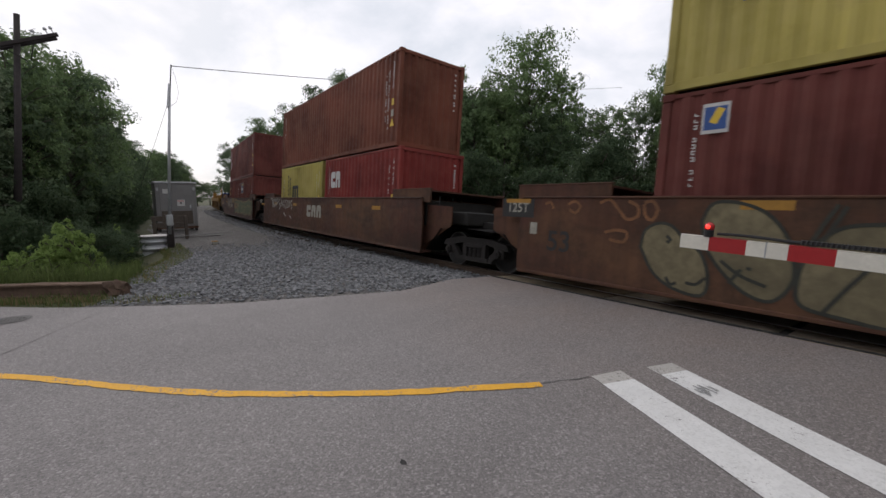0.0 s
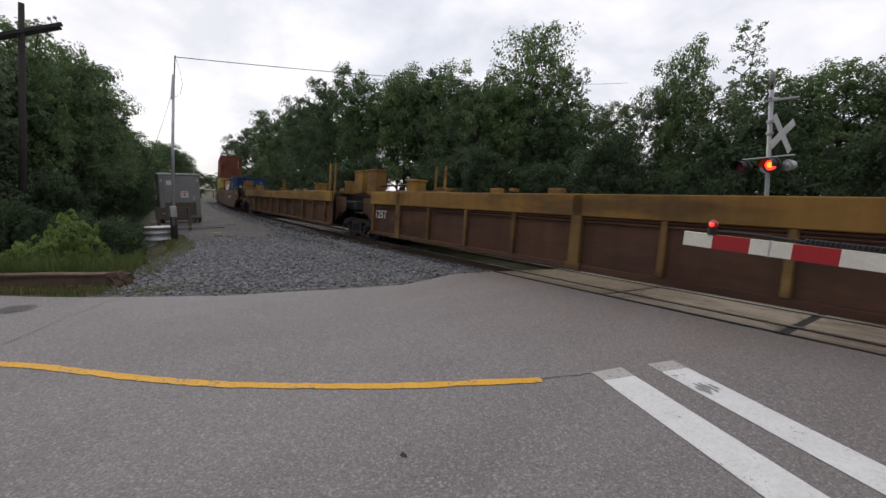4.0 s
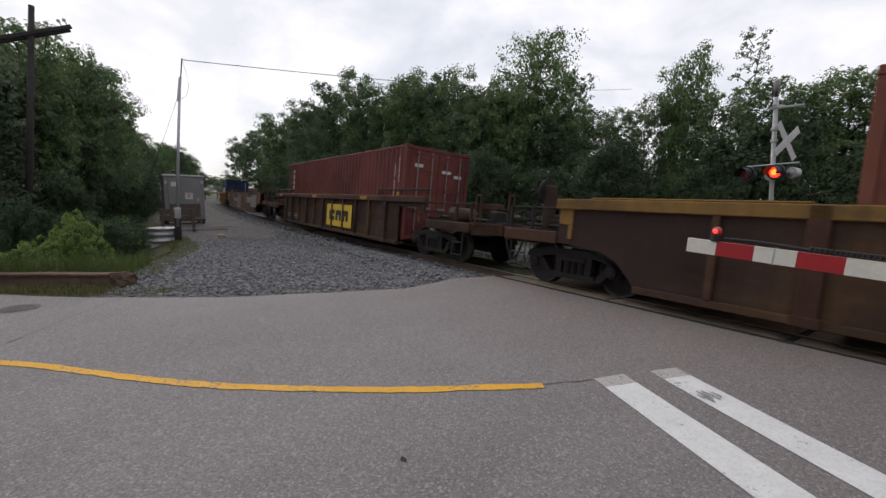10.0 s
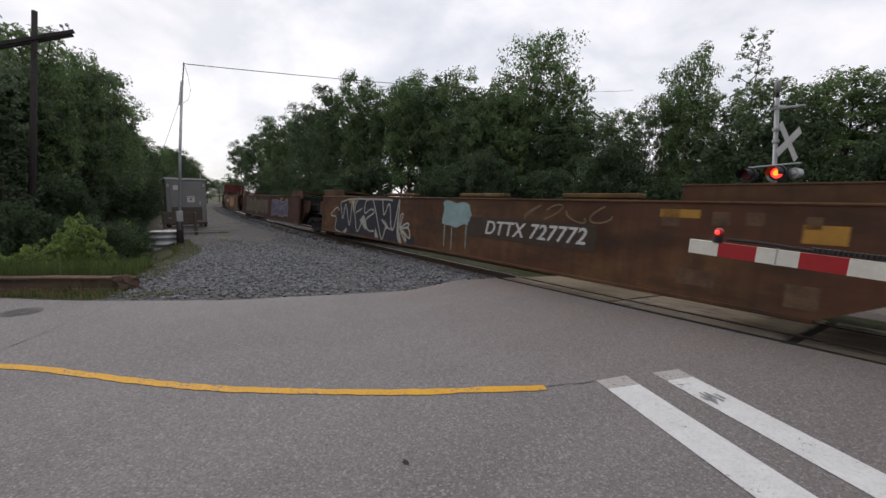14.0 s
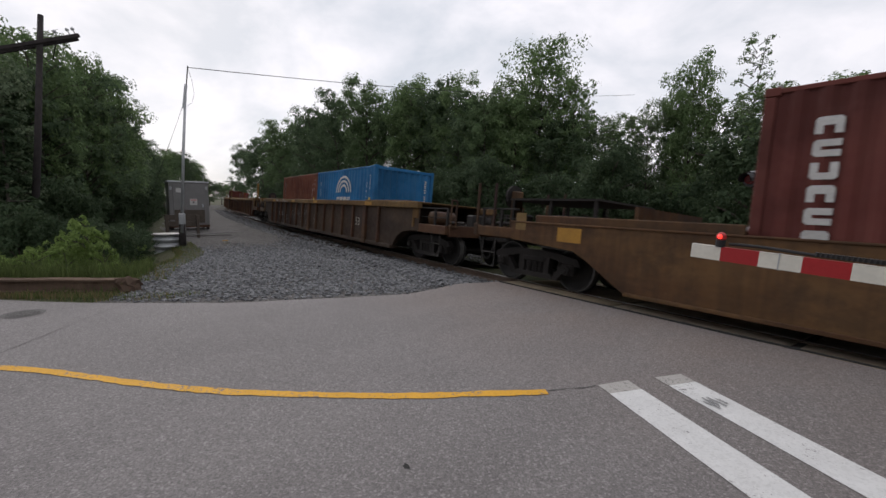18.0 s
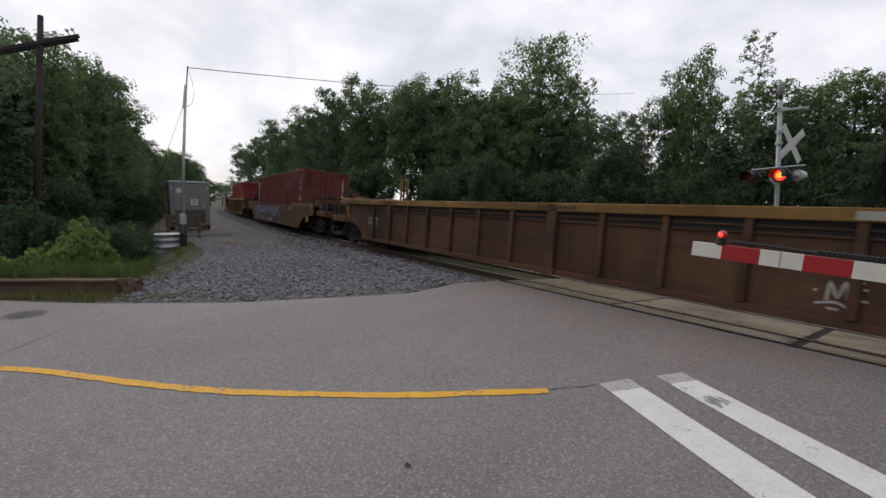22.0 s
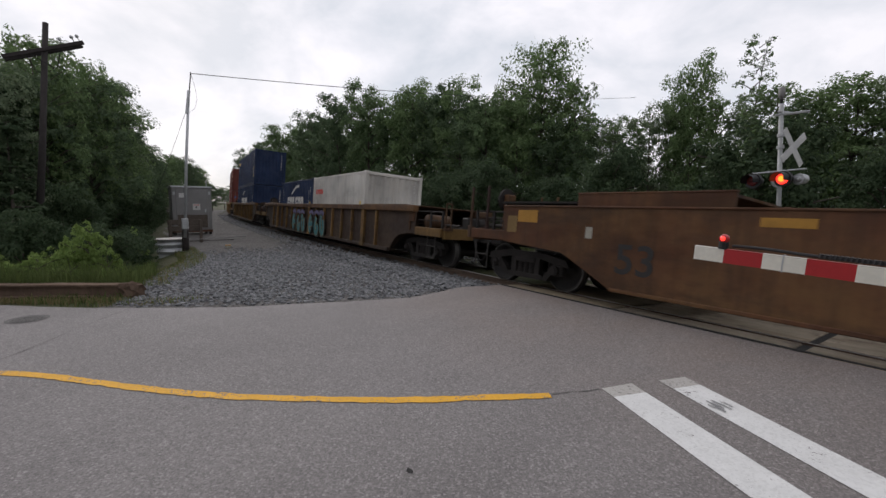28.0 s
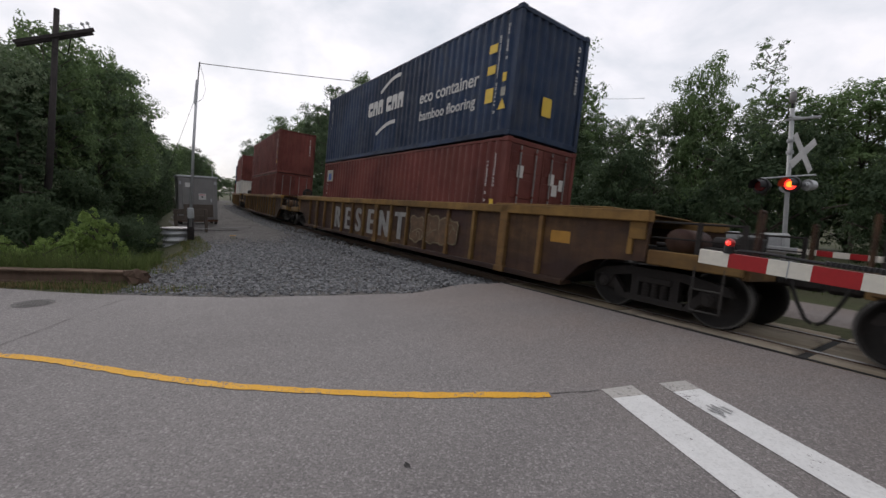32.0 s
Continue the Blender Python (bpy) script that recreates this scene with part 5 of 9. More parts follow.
def tank_container(car_tuple, x):
    """A white tank in a red 20 ft frame."""
    car, half = car_tuple[0], car_tuple[1]
    L, H = 6.058, 2.591
    c = tagged(new("tank_container"), "white tank container in a red steel frame", "tank container", "intermodal containers")
    m = BOX_PAINT["red"]
    bm = bmesh.new()
    w = CW / 2
    for sx in (-1, 1):
        for sy in (-1, 1):
            a, b = sorted((sx * L / 2, sx * (L / 2 - 0.14)))
            e, d = sorted((sy * w, sy * (w - 0.14)))
            box(bm, a, b, e, d, 0, H, 0.012)
        for z in (0.05, H - 0.17):
            a, b = sorted((sx * L / 2, sx * (L / 2 - 0.1)))
            box(bm, a, b, -w + 0.1, w - 0.1, z, z + 0.12, 0.01)
        for sy in (-1, 1):
            cyl(bm, (sx * (L / 2 - 0.07), sy * 1.1, 0.2), (sx * (L / 2 - 0.9), sy * 1.1, 0.12), 0.05, 8)
    for sy in (-1, 1):
        for z in (0.04, H - 0.16):
            e, d = sorted((sy * w, sy * (w - 0.1)))
            box(bm, -L / 2 + 0.14, L / 2 - 0.14, e, d, z, z + 0.12, 0.01)
    part("frame", bm, m, c, "red steel frame")
    bm = bmesh.new()
    seg = 32
    prof = [(-2.72, 0.02), (-2.66, 0.55), (-2.5, 0.9), (-2.3, 1.07), (2.3, 1.07), (2.5, 0.9), (2.66, 0.55), (2.72, 0.02)]
    rings = [[bm.verts.new((px, r * math.cos(i * math.tau / seg), 1.28 + r * math.sin(i * math.tau / seg))) for i in range(seg)] for px, r in prof]
    for a, b in zip(rings, rings[1:]):
        for i in range(seg):
            j = (i + 1) % seg
            bm.faces.new((a[i], b[i], b[j], a[j]))
    bmesh.ops.recalc_face_normals(bm, faces=bm.faces)
    part("tank_shell", bm, BOX_PAINT["cream"], c, "white insulated tank barrel", True)
    for px in (-1.6, 0, 1.6):
        bm = bmesh.new()
        for i in range(seg):
            a, b = i * math.tau / seg, (i + 1) * math.tau / seg
            bm.faces.new([bm.verts.new((px + dx, 1.08 * math.cos(t), 1.28 + 1.08 * math.sin(t))) for dx, t in ((-0.03, a), (0.03, a), (0.03, b), (-0.03, b))])
        part("band", bm, GALV, c)
    part("walkway", bms(box, -2.3, 2.3, -0.3, 0.3, 2.36, 2.41), GALV, c)
    rect(c, "sticker", 1.7, 1.1, 0.62, 0.42, MARK_YELLOW, -1.105, "yellow placard with plain markings")
    rect(c, "sticker", -1.9, 1.5, 0.5, 0.35, MARK_BLUE, -1.06)
    glyphs(c, 8, -1.3, 1.15, 0.1, 0.12, 0.03, 0.03, MARK_BLUE, -1.105)
    MOVERS.append((c, car["mid"], half - 2.0, pose(x, 0, 0.34)))
    return c

# ---- the consist, front to rear: couplings along the track at the clip's start ----
GAPS = [14.5, -7.1, -27.27, -48.87, -70.3, -90.4, -111.7, -133.7, -153.5, -175.0, -198.57, -219.0, -242.3, -265.6, -287.2, -307.6, -329.0,
        -353.2, -376.5, -397.8, -417.2, -438.9, -459.4, -482.8, -505.0, -524.6, -545.5, -568.8, -591.8, -615.7, -638.4, -661.5, -684.7, -708.0, -731.0]
ARTICULATED = {1, 2, 4, 5, 7, 8, 14, 15, 19, 20, 24, 25}
NS, NR = -1.472, -1.392  # near faces of smooth-sided and ribbed cars
MAROON40 = "maroon corrugated steel container with a small blue sign"


def car_at(i, kind, body, chord="ochre", post="tan", label="", **kw):
    ends = ["a" if j in ARTICULATED else kw.get("plain_end", "c") for j in (i, i + 1)]
    if kw.pop("plain_end", None):
        ends[0] = "g"
    return well_car("well_car", GAPS[i], GAPS[i + 1], ends[0], ends[1], kind, body, chord, post, label, **kw)


def reflectors(c, y, xs_, z=1.42):
    for x in xs_:
        rect(c[0], "reflector", x, min(z, 1.565), 0.55, 0.12, MARK_ORANGE, y, "faded orange reflector strip")


def end_data(c, y, front=True, words="53"):
    """Small stencil panels near a car end."""
    car, half, xf, xr, wf, wr = c
    x = wf - 0.7 if front else wr + 0.7
    for dx, dz, w, h in ((-1.04, 1.45, 0.26, 0.28), (-0.38, 1.45, 0.22, 0.18), (0.0, 1.46, 0.2, 0.17), (0.57, 1.44, 0.15, 0.15), (-0.62, 0.61, 0.5, 0.22), (0.55, 0.56, 0.32, 0.28)):
        q = x + (dx if front else -dx)
        if y == NS:  # on the smooth cars only pale traces are left
            rect(car, "stencil_panel", q, dz, w, h, GRAFF["smear"], y, "worn stencil panel")
            continue
        rect(car, "stencil_panel", q, dz, w, h, MARK_TAN, y, "faded tan stencil panel")
        bm = bmesh.new()
        for k in range(4):
            z = (k - 1.5) * h * 0.22
            box(bm, -w * 0.38, w * (0.36, 0.2, 0.3, 0.1)[k], -0.0015, 0.0015, z - h * 0.05, z + h * 0.05)
        tagged(part("stencil_text", bm, MARK_BROWN, car), kind="stuff").matrix_basis = pose(q, y - 0.004, dz)


# leading unit with a face-like graffiti and a yellow container over a maroon one
c = car_at(0, "smooth", "brown", label="rusty brown smooth-sided well car with faded graffiti, loaded with two containers")
lettering(c[0], "125T", -9.2, 1.46, 0.26, MARK_CREAM, NS, label="stencilled weight class")
rect(c[0], "patch", -9.2, 1.6, 0.62, 0.08, MARK_ORANGE, NS)
rect(c[0], "sticker", -8.78, 1.08, 0.16, 0.22, MARK_CREAM, NS)
FACES = [
    [(-6.71, 0.91), (-6.66, 1.16), (-6.48, 1.28), (-6.28, 1.25), (-6.09, 1.06), (-5.88, 0.9), (-5.76, 0.58), (-5.82, 0.31), (-6.19, 0.35), (-6.49, 0.54)],
    [(-5.9, 1.33), (-5.79, 1.57), (-5.54, 1.6), (-5.24, 1.5), (-5.03, 1.3), (-4.9, 1.02), (-4.86, 0.65), (-5.04, 0.38), (-5.32, 0.43), (-5.6, 0.67), (-5.81, 0.97)],
    [(-4.75, 1.07), (-4.5, 1.31), (-4.2, 1.37), (-3.88, 1.37), (-3.66, 1.22), (-3.57, 0.3), (-3.93, 0.26), (-4.35, 0.3), (-4.77, 0.39), (-4.82, 0.72)],
]
for k, ring in enumerate(FACES):
    fill(c[0], ring, "skin", NS - 0.001 * k, "sprayed tan face")
    brush(c[0], [ring + ring[:1]], "ink", 0.045, NS - 0.005 - 0.001 * k, "dark outline of a sprayed face")
brush(c[0], [[(-4.54, 1.58), (-4.64, 1.37), (-4.73, 1.15)], [(-4.47, 1.56), (-4.56, 1.34), (-4.64, 1.14)], [(-6.3, 0.5), (-6.23, 0.4), (-6.15, 0.44)], [(-6.03, 0.46), (-5.9, 0.45), (-5.79, 0.56)], [(-5.63, 0.82), (-5.39, 0.65), (-5.11, 0.55)], [(-5.51, 0.53), (-5.39, 0.73)], [(-4.57, 0.33), (-4.39, 0.65), (-4.25, 0.87)], [(-6.34, 1.1), (-6.28, 1.05), (-6.33, 1.0)], [(-5.33, 0.76), (-5.28, 0.74)]], "ink", 0.045, NS - 0.009, "dark lines of the sprayed faces")
brush(c[0], [[(-8.05, 1.54), (-7.92, 1.6), (-7.8, 1.51), (-7.9, 1.39), (-8.02, 1.46)], [(-7.44, 1.57), (-7.27, 1.63), (-7.1, 1.46), (-6.96, 1.32), (-6.8, 1.37), (-6.8, 1.52), (-6.96, 1.61)], [(-6.71, 1.58), (-6.59, 1.61), (-6.5, 1.48), (-6.57, 1.32), (-6.68, 1.39), (-6.71, 1.56)], [(-7.32, 1.09), (-7.13, 1.14), (-6.94, 1.11), (-6.98, 0.96), (-7.23, 0.98)], [(-8.55, 1.54), (-8.42, 1.58), (-8.35, 1.46)]], "rust", 0.05, NS, "faded orange sprayed loops")
rect(c[0], "patch", -9.2, 1.46, 0.8, 0.36, MARK_BLACK, NS + 0.001)
lettering(c[0], "53", -8.2, 0.85, 0.52, MARK_BLACK, NS, label="faded black length number")
reflectors(c, NS, (-5.2, 3, 8), 1.6)
k = load(c, "maroon", 0, x=-0.6, label=MAROON40, seed=1)
rect(k, "sign", -5.35, 2.45, 0.34, 0.42, MARK_WHITE, YN - 0.002, "white-edged sign")
rect(k, "sign", -5.35, 2.45, 0.28, 0.32, MARK_BLUE, YN - 0.006, "blue and yellow square sign")
rect(k, "sign", -5.33, 2.48, 0.1, 0.22, MARK_YELLOW, YN - 0.01, tilt=25)
k = load(c, "yellow", 1, x=-0.6, label="mustard yellow corrugated container stacked on a maroon one", seed=2)
column_glyphs(k, 6, -5.1, 1.75, 0.13, 0.16, 0.09, MARK_BLUE, YN)
column_glyphs(k, 5, -4.85, 1.95, 0.13, 0.16, 0.09, MARK_BLUE, YN)

c = car_at(1, "smooth", "brown", label="brown smooth-sided articulated well car with chalky graffiti, double stacked")
glyphs(c[0], 3, 0.1, 1.1, 0.5, 0.5, 0.12, 0.12, MARK_CREAM, NS)
brush(c[0], [[(-6.93, 1.59), (-6.64, 1.63), (-6.45, 1.59), (-6.61, 1.43), (-6.39, 1.31), (-6.51, 1.14)], [(-6.32, 1.63), (-6.26, 1.14)], [(-6.05, 1.61), (-6.32, 1.37), (-5.94, 1.17)], [(-6.07, 1.19), (-5.82, 1.61), (-5.68, 1.15)], [(-5.98, 1.32), (-5.71, 1.33)], [(-5.61, 1.63), (-5.54, 1.31)], [(-5.62, 1.59), (-5.43, 1.61), (-5.38, 1.47), (-5.55, 1.39)], [(-4.99, 1.56), (-5.2, 1.55), (-5.22, 1.42), (-5.0, 1.3), (-5.0, 1.13), (-5.19, 1.09)], [(-4.94, 1.38), (-4.76, 1.37)], [(-4.93, 1.26), (-4.72, 1.24)], [(-4.71, 1.59), (-4.7, 1.33)], [(-4.72, 1.56), (-4.48, 1.23)], [(-4.26, 1.57), (-4.49, 1.36)], [(-4.42, 1.34), (-4.19, 1.21)], [(-3.85, 1.55), (-4.01, 1.52), (-4.09, 1.3), (-3.98, 1.15), (-3.85, 1.2)], [(-3.61, 1.55), (-3.74, 1.45), (-3.76, 1.23), (-3.64, 1.17), (-3.56, 1.32), (-3.61, 1.55)], [(-3.42, 1.18), (-3.39, 1.55), (-3.26, 1.19)], [(-2.95, 1.5), (-3.12, 1.51), (-3.13, 1.37), (-2.96, 1.3), (-2.97, 1.17), (-3.09, 1.15)], [(-4.3, 0.93), (-4.11, 0.83), (-3.86, 0.73)], [(-4.29, 0.85), (-4.16, 0.92)], [(-3.24, 0.78), (-3.05, 0.71), (-3.0, 0.64)]], "chalk", 0.06, NS, "chalky white spray tag")
brush(c[0], [[(-7.66, 0.8), (-7.45, 0.62), (-7.13, 0.61), (-6.95, 0.82), (-7.16, 0.87)], [(-5.45, 0.6), (-5.34, 0.43), (-5.11, 0.43), (-4.9, 0.53), (-4.96, 0.7)]], "ink", 0.035, NS, "faint dark sprayed loops")
lettering(c[0], "125T", -9.1, 1.46, 0.26, MARK_CREAM, NS)
rect(c[0], "patch", -8.6, 1.3, 0.7, 0.1, MARK_ORANGE, NS)
reflectors(c, NS, (-5.8, -2.5, 2.8, 5.8), 1.35)
k = load(c, "yellow", 0, 6.058, 2.896, x=-2.72, label="mustard yellow 20 foot container with a big black mark", seed=3)
for dx in (-0.62, 0.0, 0.62):
    rect(k, "company_mark", -0.6 + dx * 0.55, 1.6, 0.2, 0.6, MARK_BLACK, YN)
rect(k, "company_mark", -0.6, 1.86, 0.88, 0.16, MARK_BLACK, YN - 0.004)
column_glyphs(k, 5, -1.75, 1.95, 0.12, 0.15, 0.08, MARK_BLACK, YN)
column_glyphs(k, 5, -1.45, 1.8, 0.12, 0.15, 0.08, MARK_BLACK, YN)
k = load(c, "red", 0, 6.058, 2.896, x=3.68, label="bright red 20 foot container with a white block mark", seed=4)
glyphs(k, 2, -1.9, 2.05, 0.42, 0.62, 0.06, 0.14, MARK_WHITE, YN)
k = load(c, "rust", 1, x=0.36, label="rust red corrugated container stacked on top of two short ones", seed=5)
code_strip(k, 5.3, 0.8, 2.3, YN, 77)

c = car_at(2, "smooth", "plum", label="plum brown smooth-sided well car with green graffiti, double stacked")
graffiti(c[0], 0.9, 8.8, 0.42, 1.62, "green", "yellow", NS, 12, 9, "wildstyle green and yellow graffiti")
brush(c[0], [[(-3.69, 1.63), (-3.48, 1.24), (-3.46, 0.82)], [(-2.96, 1.61), (-3.19, 1.38), (-3.42, 1.14)], [(-3.2, 1.36), (-2.86, 1.01)], [(-2.51, 1.2), (-2.53, 1.48), (-2.39, 1.59), (-2.22, 1.52), (-2.15, 1.22)], [(-2.09, 1.25), (-2.07, 1.45), (-1.91, 1.49), (-1.82, 1.27)], [(-1.8, 1.24), (-1.73, 1.45), (-1.63, 1.25)], [(-1.47, 1.26), (-1.46, 1.47), (-1.33, 1.56), (-1.24, 1.43), (-1.22, 1.28)], [(-2.03, 1.01), (-2.04, 0.78)]], "chalk", 0.06, NS - 0.003, "chalky white spray tag")
rect(c[0], "patch", -7.63, 1.2, 0.4, 0.32, MARK_ORANGE, NS)
rect(c[0], "sticker", -6.88, 1.2, 0.2, 0.22, MARK_CREAM, NS)
lettering(c[0], "53", -6.17, 0.86, 0.5, MARK_BLACK, NS, label="faded black length number")
scrawl(c[0], -4.85, -4.35, 0.95, 1.6, "smear", NS + 0.001, 7, 0.05, 4)
scrawl(c[0], -5.9, -5.2, 1.3, 1.6, "smear", NS + 0.001, 4, 0.03, 4)
rect(c[0], "patch", -5.33, 0.66, 0.5, 0.18, MARK_TAN, NS)
rect(c[0], "patch", -5.33, 0.66, 0.44, 0.13, CAR_PAINT["plum"], NS - 0.003)
lettering(c[0], "DTTX", -2.74, 1.03, 0.38, MARK_CREAM, NS, label="cream car mark")
lettering(c[0], "723548", -1.1, 1.0, 0.38, MARK_CREAM, NS, label="cream car number")
rect(c[0], "patch", -0.1, 1.47, 1.45, 0.38, MARK_TAN, NS - 0.006, "tan repainted patch")
rect(c[0], "patch", 1.58, 1.06, 1.84, 0.42, MARK_TAN, NS - 0.006, "tan repainted patch")
rect(c[0], "patch", 1.6, 1.52, 1.2, 0.16, MARK_TAN, NS - 0.006)
glyphs(c[0], 9, 1.75, 1.07, 0.07, 0.09, 0.04, 0.02, MARK_BLACK, NS - 0.009)
reflectors(c, NS, (-4.54,), 1.32)
k = load(c, "maroon", 0, 6.058, 2.896, x=-1.56, label="maroon 20 foot container with yellow upright letters", seed=6)
for i, ch in enumerate("GOLD"):
    lettering(k, ch, -2.3, 2.17 - i * 0.44, 0.44, MARK_PALE_YELLOW, YN, label="pale yellow letter", sx=0.85)
k = load(c, "maroon", 0, 6.058, 2.896, x=4.68, label="maroon 20 foot container with a small white panel", seed=7)
rect(k, "sign", -1.84, 2.12, 1.12, 0.8, MARK_CREAM, YN, "white-edged company sign")
rect(k, "sign", -1.84, 2.12, 1.06, 0.74, MARK_NAVY, YN - 0.003, "dark blue company sign")
for i in range(3):
    rect(k, "sign", -1.62, 2.42 - 0.07 * i, 0.6, 0.035, MARK_YELLOW, YN - 0.006, tilt=-4)
glyphs(k, 6, -1.78, 2.05, 0.1, 0.2, 0.03, 0.035, MARK_WHITE, YN - 0.006)
rect(k, "sign", -2.28, 2.1, 0.08, 0.45, MARK_WHITE, YN - 0.006)
k = load(c, "maroon", 1, x=1.6, label="maroon corrugated container on the upper tier", seed=8)
column_glyphs(k, 6, -5.4, 1.78, 0.22, 0.195, 0.075, MARK_WHITE, YN)

# three empty yellow ribbed units
for i in (3, 4, 5):
    c = car_at(i, "rib", "tan" if i == 3 else "umber", "straw", "tan", chord_h=0.38, zb=0.36, pitch=1.5, phase=-0.68, label="empty yellow ribbed well car with a deep top chord")
    for x in (-5.4, -3.2, 3.4, 6.2):
        piece("box_guide", shared(("box_guide",), lambda: box(bms(box, -0.22, 0.22, -0.1, 0.1, 1.69, 2.0, 0.02), -0.3, 0.3, -0.12, 0.12, 1.66, 1.74, 0.01)), CAR_PAINT["straw"], c[0], pose(x, 1.25, 0), "folding yellow container guide")
        piece("box_guide", shared(("small_guide",), lambda: bms(box, -0.08, 0.08, -0.07, 0.07, 1.69, 1.76, 0.01)), CAR_PAINT["straw"], c[0], pose(x + 0.9, -1.38, 0))
    for z in (1.18, 1.24):
        part("side_pipe", bms(cyl, (c[5] + 0.4, -1.425, z), (c[4] - 0.4, -1.425, z), 0.018, 6), CAR_PAINT["umber"], c[0])
    for x, w, h, y in ((0.4 - c[1], 0.6, 2.4, -1.1), (1.35 - c[1], 0.6, 2.4, -1.1), (c[5] + 2.2, 0.42, 2.02, -1.2), (c[5] + 1.3, 0.5, 1.95, 0.6), (c[4] + 0.2, 0.5, 2.1, -0.7), (c[4] - 2.0, 0.42, 2.02, -1.2)):
        piece("end_box", shared(("end_box", w, h), lambda w=w, h=h: box(bms(box, -w / 2, w / 2, -0.2, 0.2, 1.6, h, 0.02), -w / 2 - 0.03, w / 2 + 0.03, -0.23, 0.23, h - 0.05, h, 0.01)), CAR_PAINT["straw"], c[0], pose(x, y, 0), "yellow end box")
    part("rail_bar", bms(cyl, (c[5] - 1.2, -1.1, 1.85), (c[5] + 1.9, -1.1, 1.9), 0.03, 7), CAR_PAINT["umber"], c[0])
    for x, y in ((c[1] - 2.55, -1.2), (c[1] - 1.98, -1.2), (1.45 - c[1], 1.28), (2.0 - c[1], 1.28)):
        piece("guide_post", shared(("tall_post",), lambda: bms(box, -0.035, 0.035, -0.035, 0.035, 1.1, 2.8, 0.008)), CAR_PAINT["straw"], c[0], pose(x, y, 0), "tall yellow guide post")
    lettering(c[0], "125T", c[5] + 0.6, 0.95, 0.34, MARK_WHITE, NR, label="stencilled weight class")
    if i == 3:
        lettering(c[0], "53", 0.07, 0.69, 0.62, MARK_BLACK, NR, label="black length number")
        rect(c[0], "patch", 2.35, 0.66, 2.8, 0.42, MARK_BLACK, NR)
        lettering(c[0], "DTTX 730027", 2.2, 0.66, 0.38, MARK_WHITE, NR - 0.004, slant=0.2, label="white slanted car number")
        lettering(c[0], "B", -2.0, 1.5, 0.24, MARK_BLACK, -1.487)
        lettering(c[0], "20", -0.75, 1.5, 0.14, MARK_BLACK, -1.487)
        lettering(c[0], "1", -0.75, 1.61, 0.1, MARK_BLACK, -1.487)
    if i == 4:
        graffiti(c[0], 3.2, 7.4, 0.5, 1.45, "chalk", "grey", NR - 0.04, 15, 5, "white block graffiti")

# tank and blue short container
c = car_at(6, "smooth", "amber", label="dirty amber smooth-sided well car carrying a tank and a blue container")
rect(c[0], "patch", 2.7, 1.02, 3.1, 0.46, MARK_BLACK, NS)
lettering(c[0], "727918", 3.3, 1.02, 0.42, MARK_WHITE, NS - 0.004, 1.05, label="white car number", slant=0.15)
lettering(c[0], "DTTX", 1.8, 1.02, 0.42, MARK_WHITE, NS - 0.004, 1.1, label="white car mark", slant=0.15)
reflectors(c, NS, (-5.5, -3.2, 1.4, 4.6), 1.5)
scrawl(c[0], -2.2, -0.4, 1.05, 1.5, "chalk", NS, 31, 0.02, 3)
rect(c[0], "patch", -0.6, 1.5, 0.6, 0.1, MARK_CREAM, NS)
end_data(c, NS)
rect(c[0], "patch", 7.8, 1.45, 0.9, 0.3, MARK_ORANGE, NS)
tank_container(c, -3.98)
k = load(c, "blue", 0, 6.058, 2.591, x=2.1, label="mid blue 20 foot container with a yellow word mark", seed=9)
glyphs(k, 5, -2.2, 2.1, 0.14, 0.2, 0.05, 0.05, MARK_YELLOW, YN)
glyphs(k, 6, -2.2, 1.8, 0.07, 0.09, 0.03, 0.025, MARK_WHITE, YN)
rect(k, "sign", 0.15, 1.75, 0.42, 0.48, MARK_CREAM, YN, "pale rectangular panel")
for yy in (-0.75, -0.3, 0.15):
    piece("sign", shared(("end_panel",), lambda: bms(box, -0.0015, 0.0015, -0.17, 0.17, -0.3, 0.3)), MARK_CREAM, k, pose(3.035, yy, 1.5))

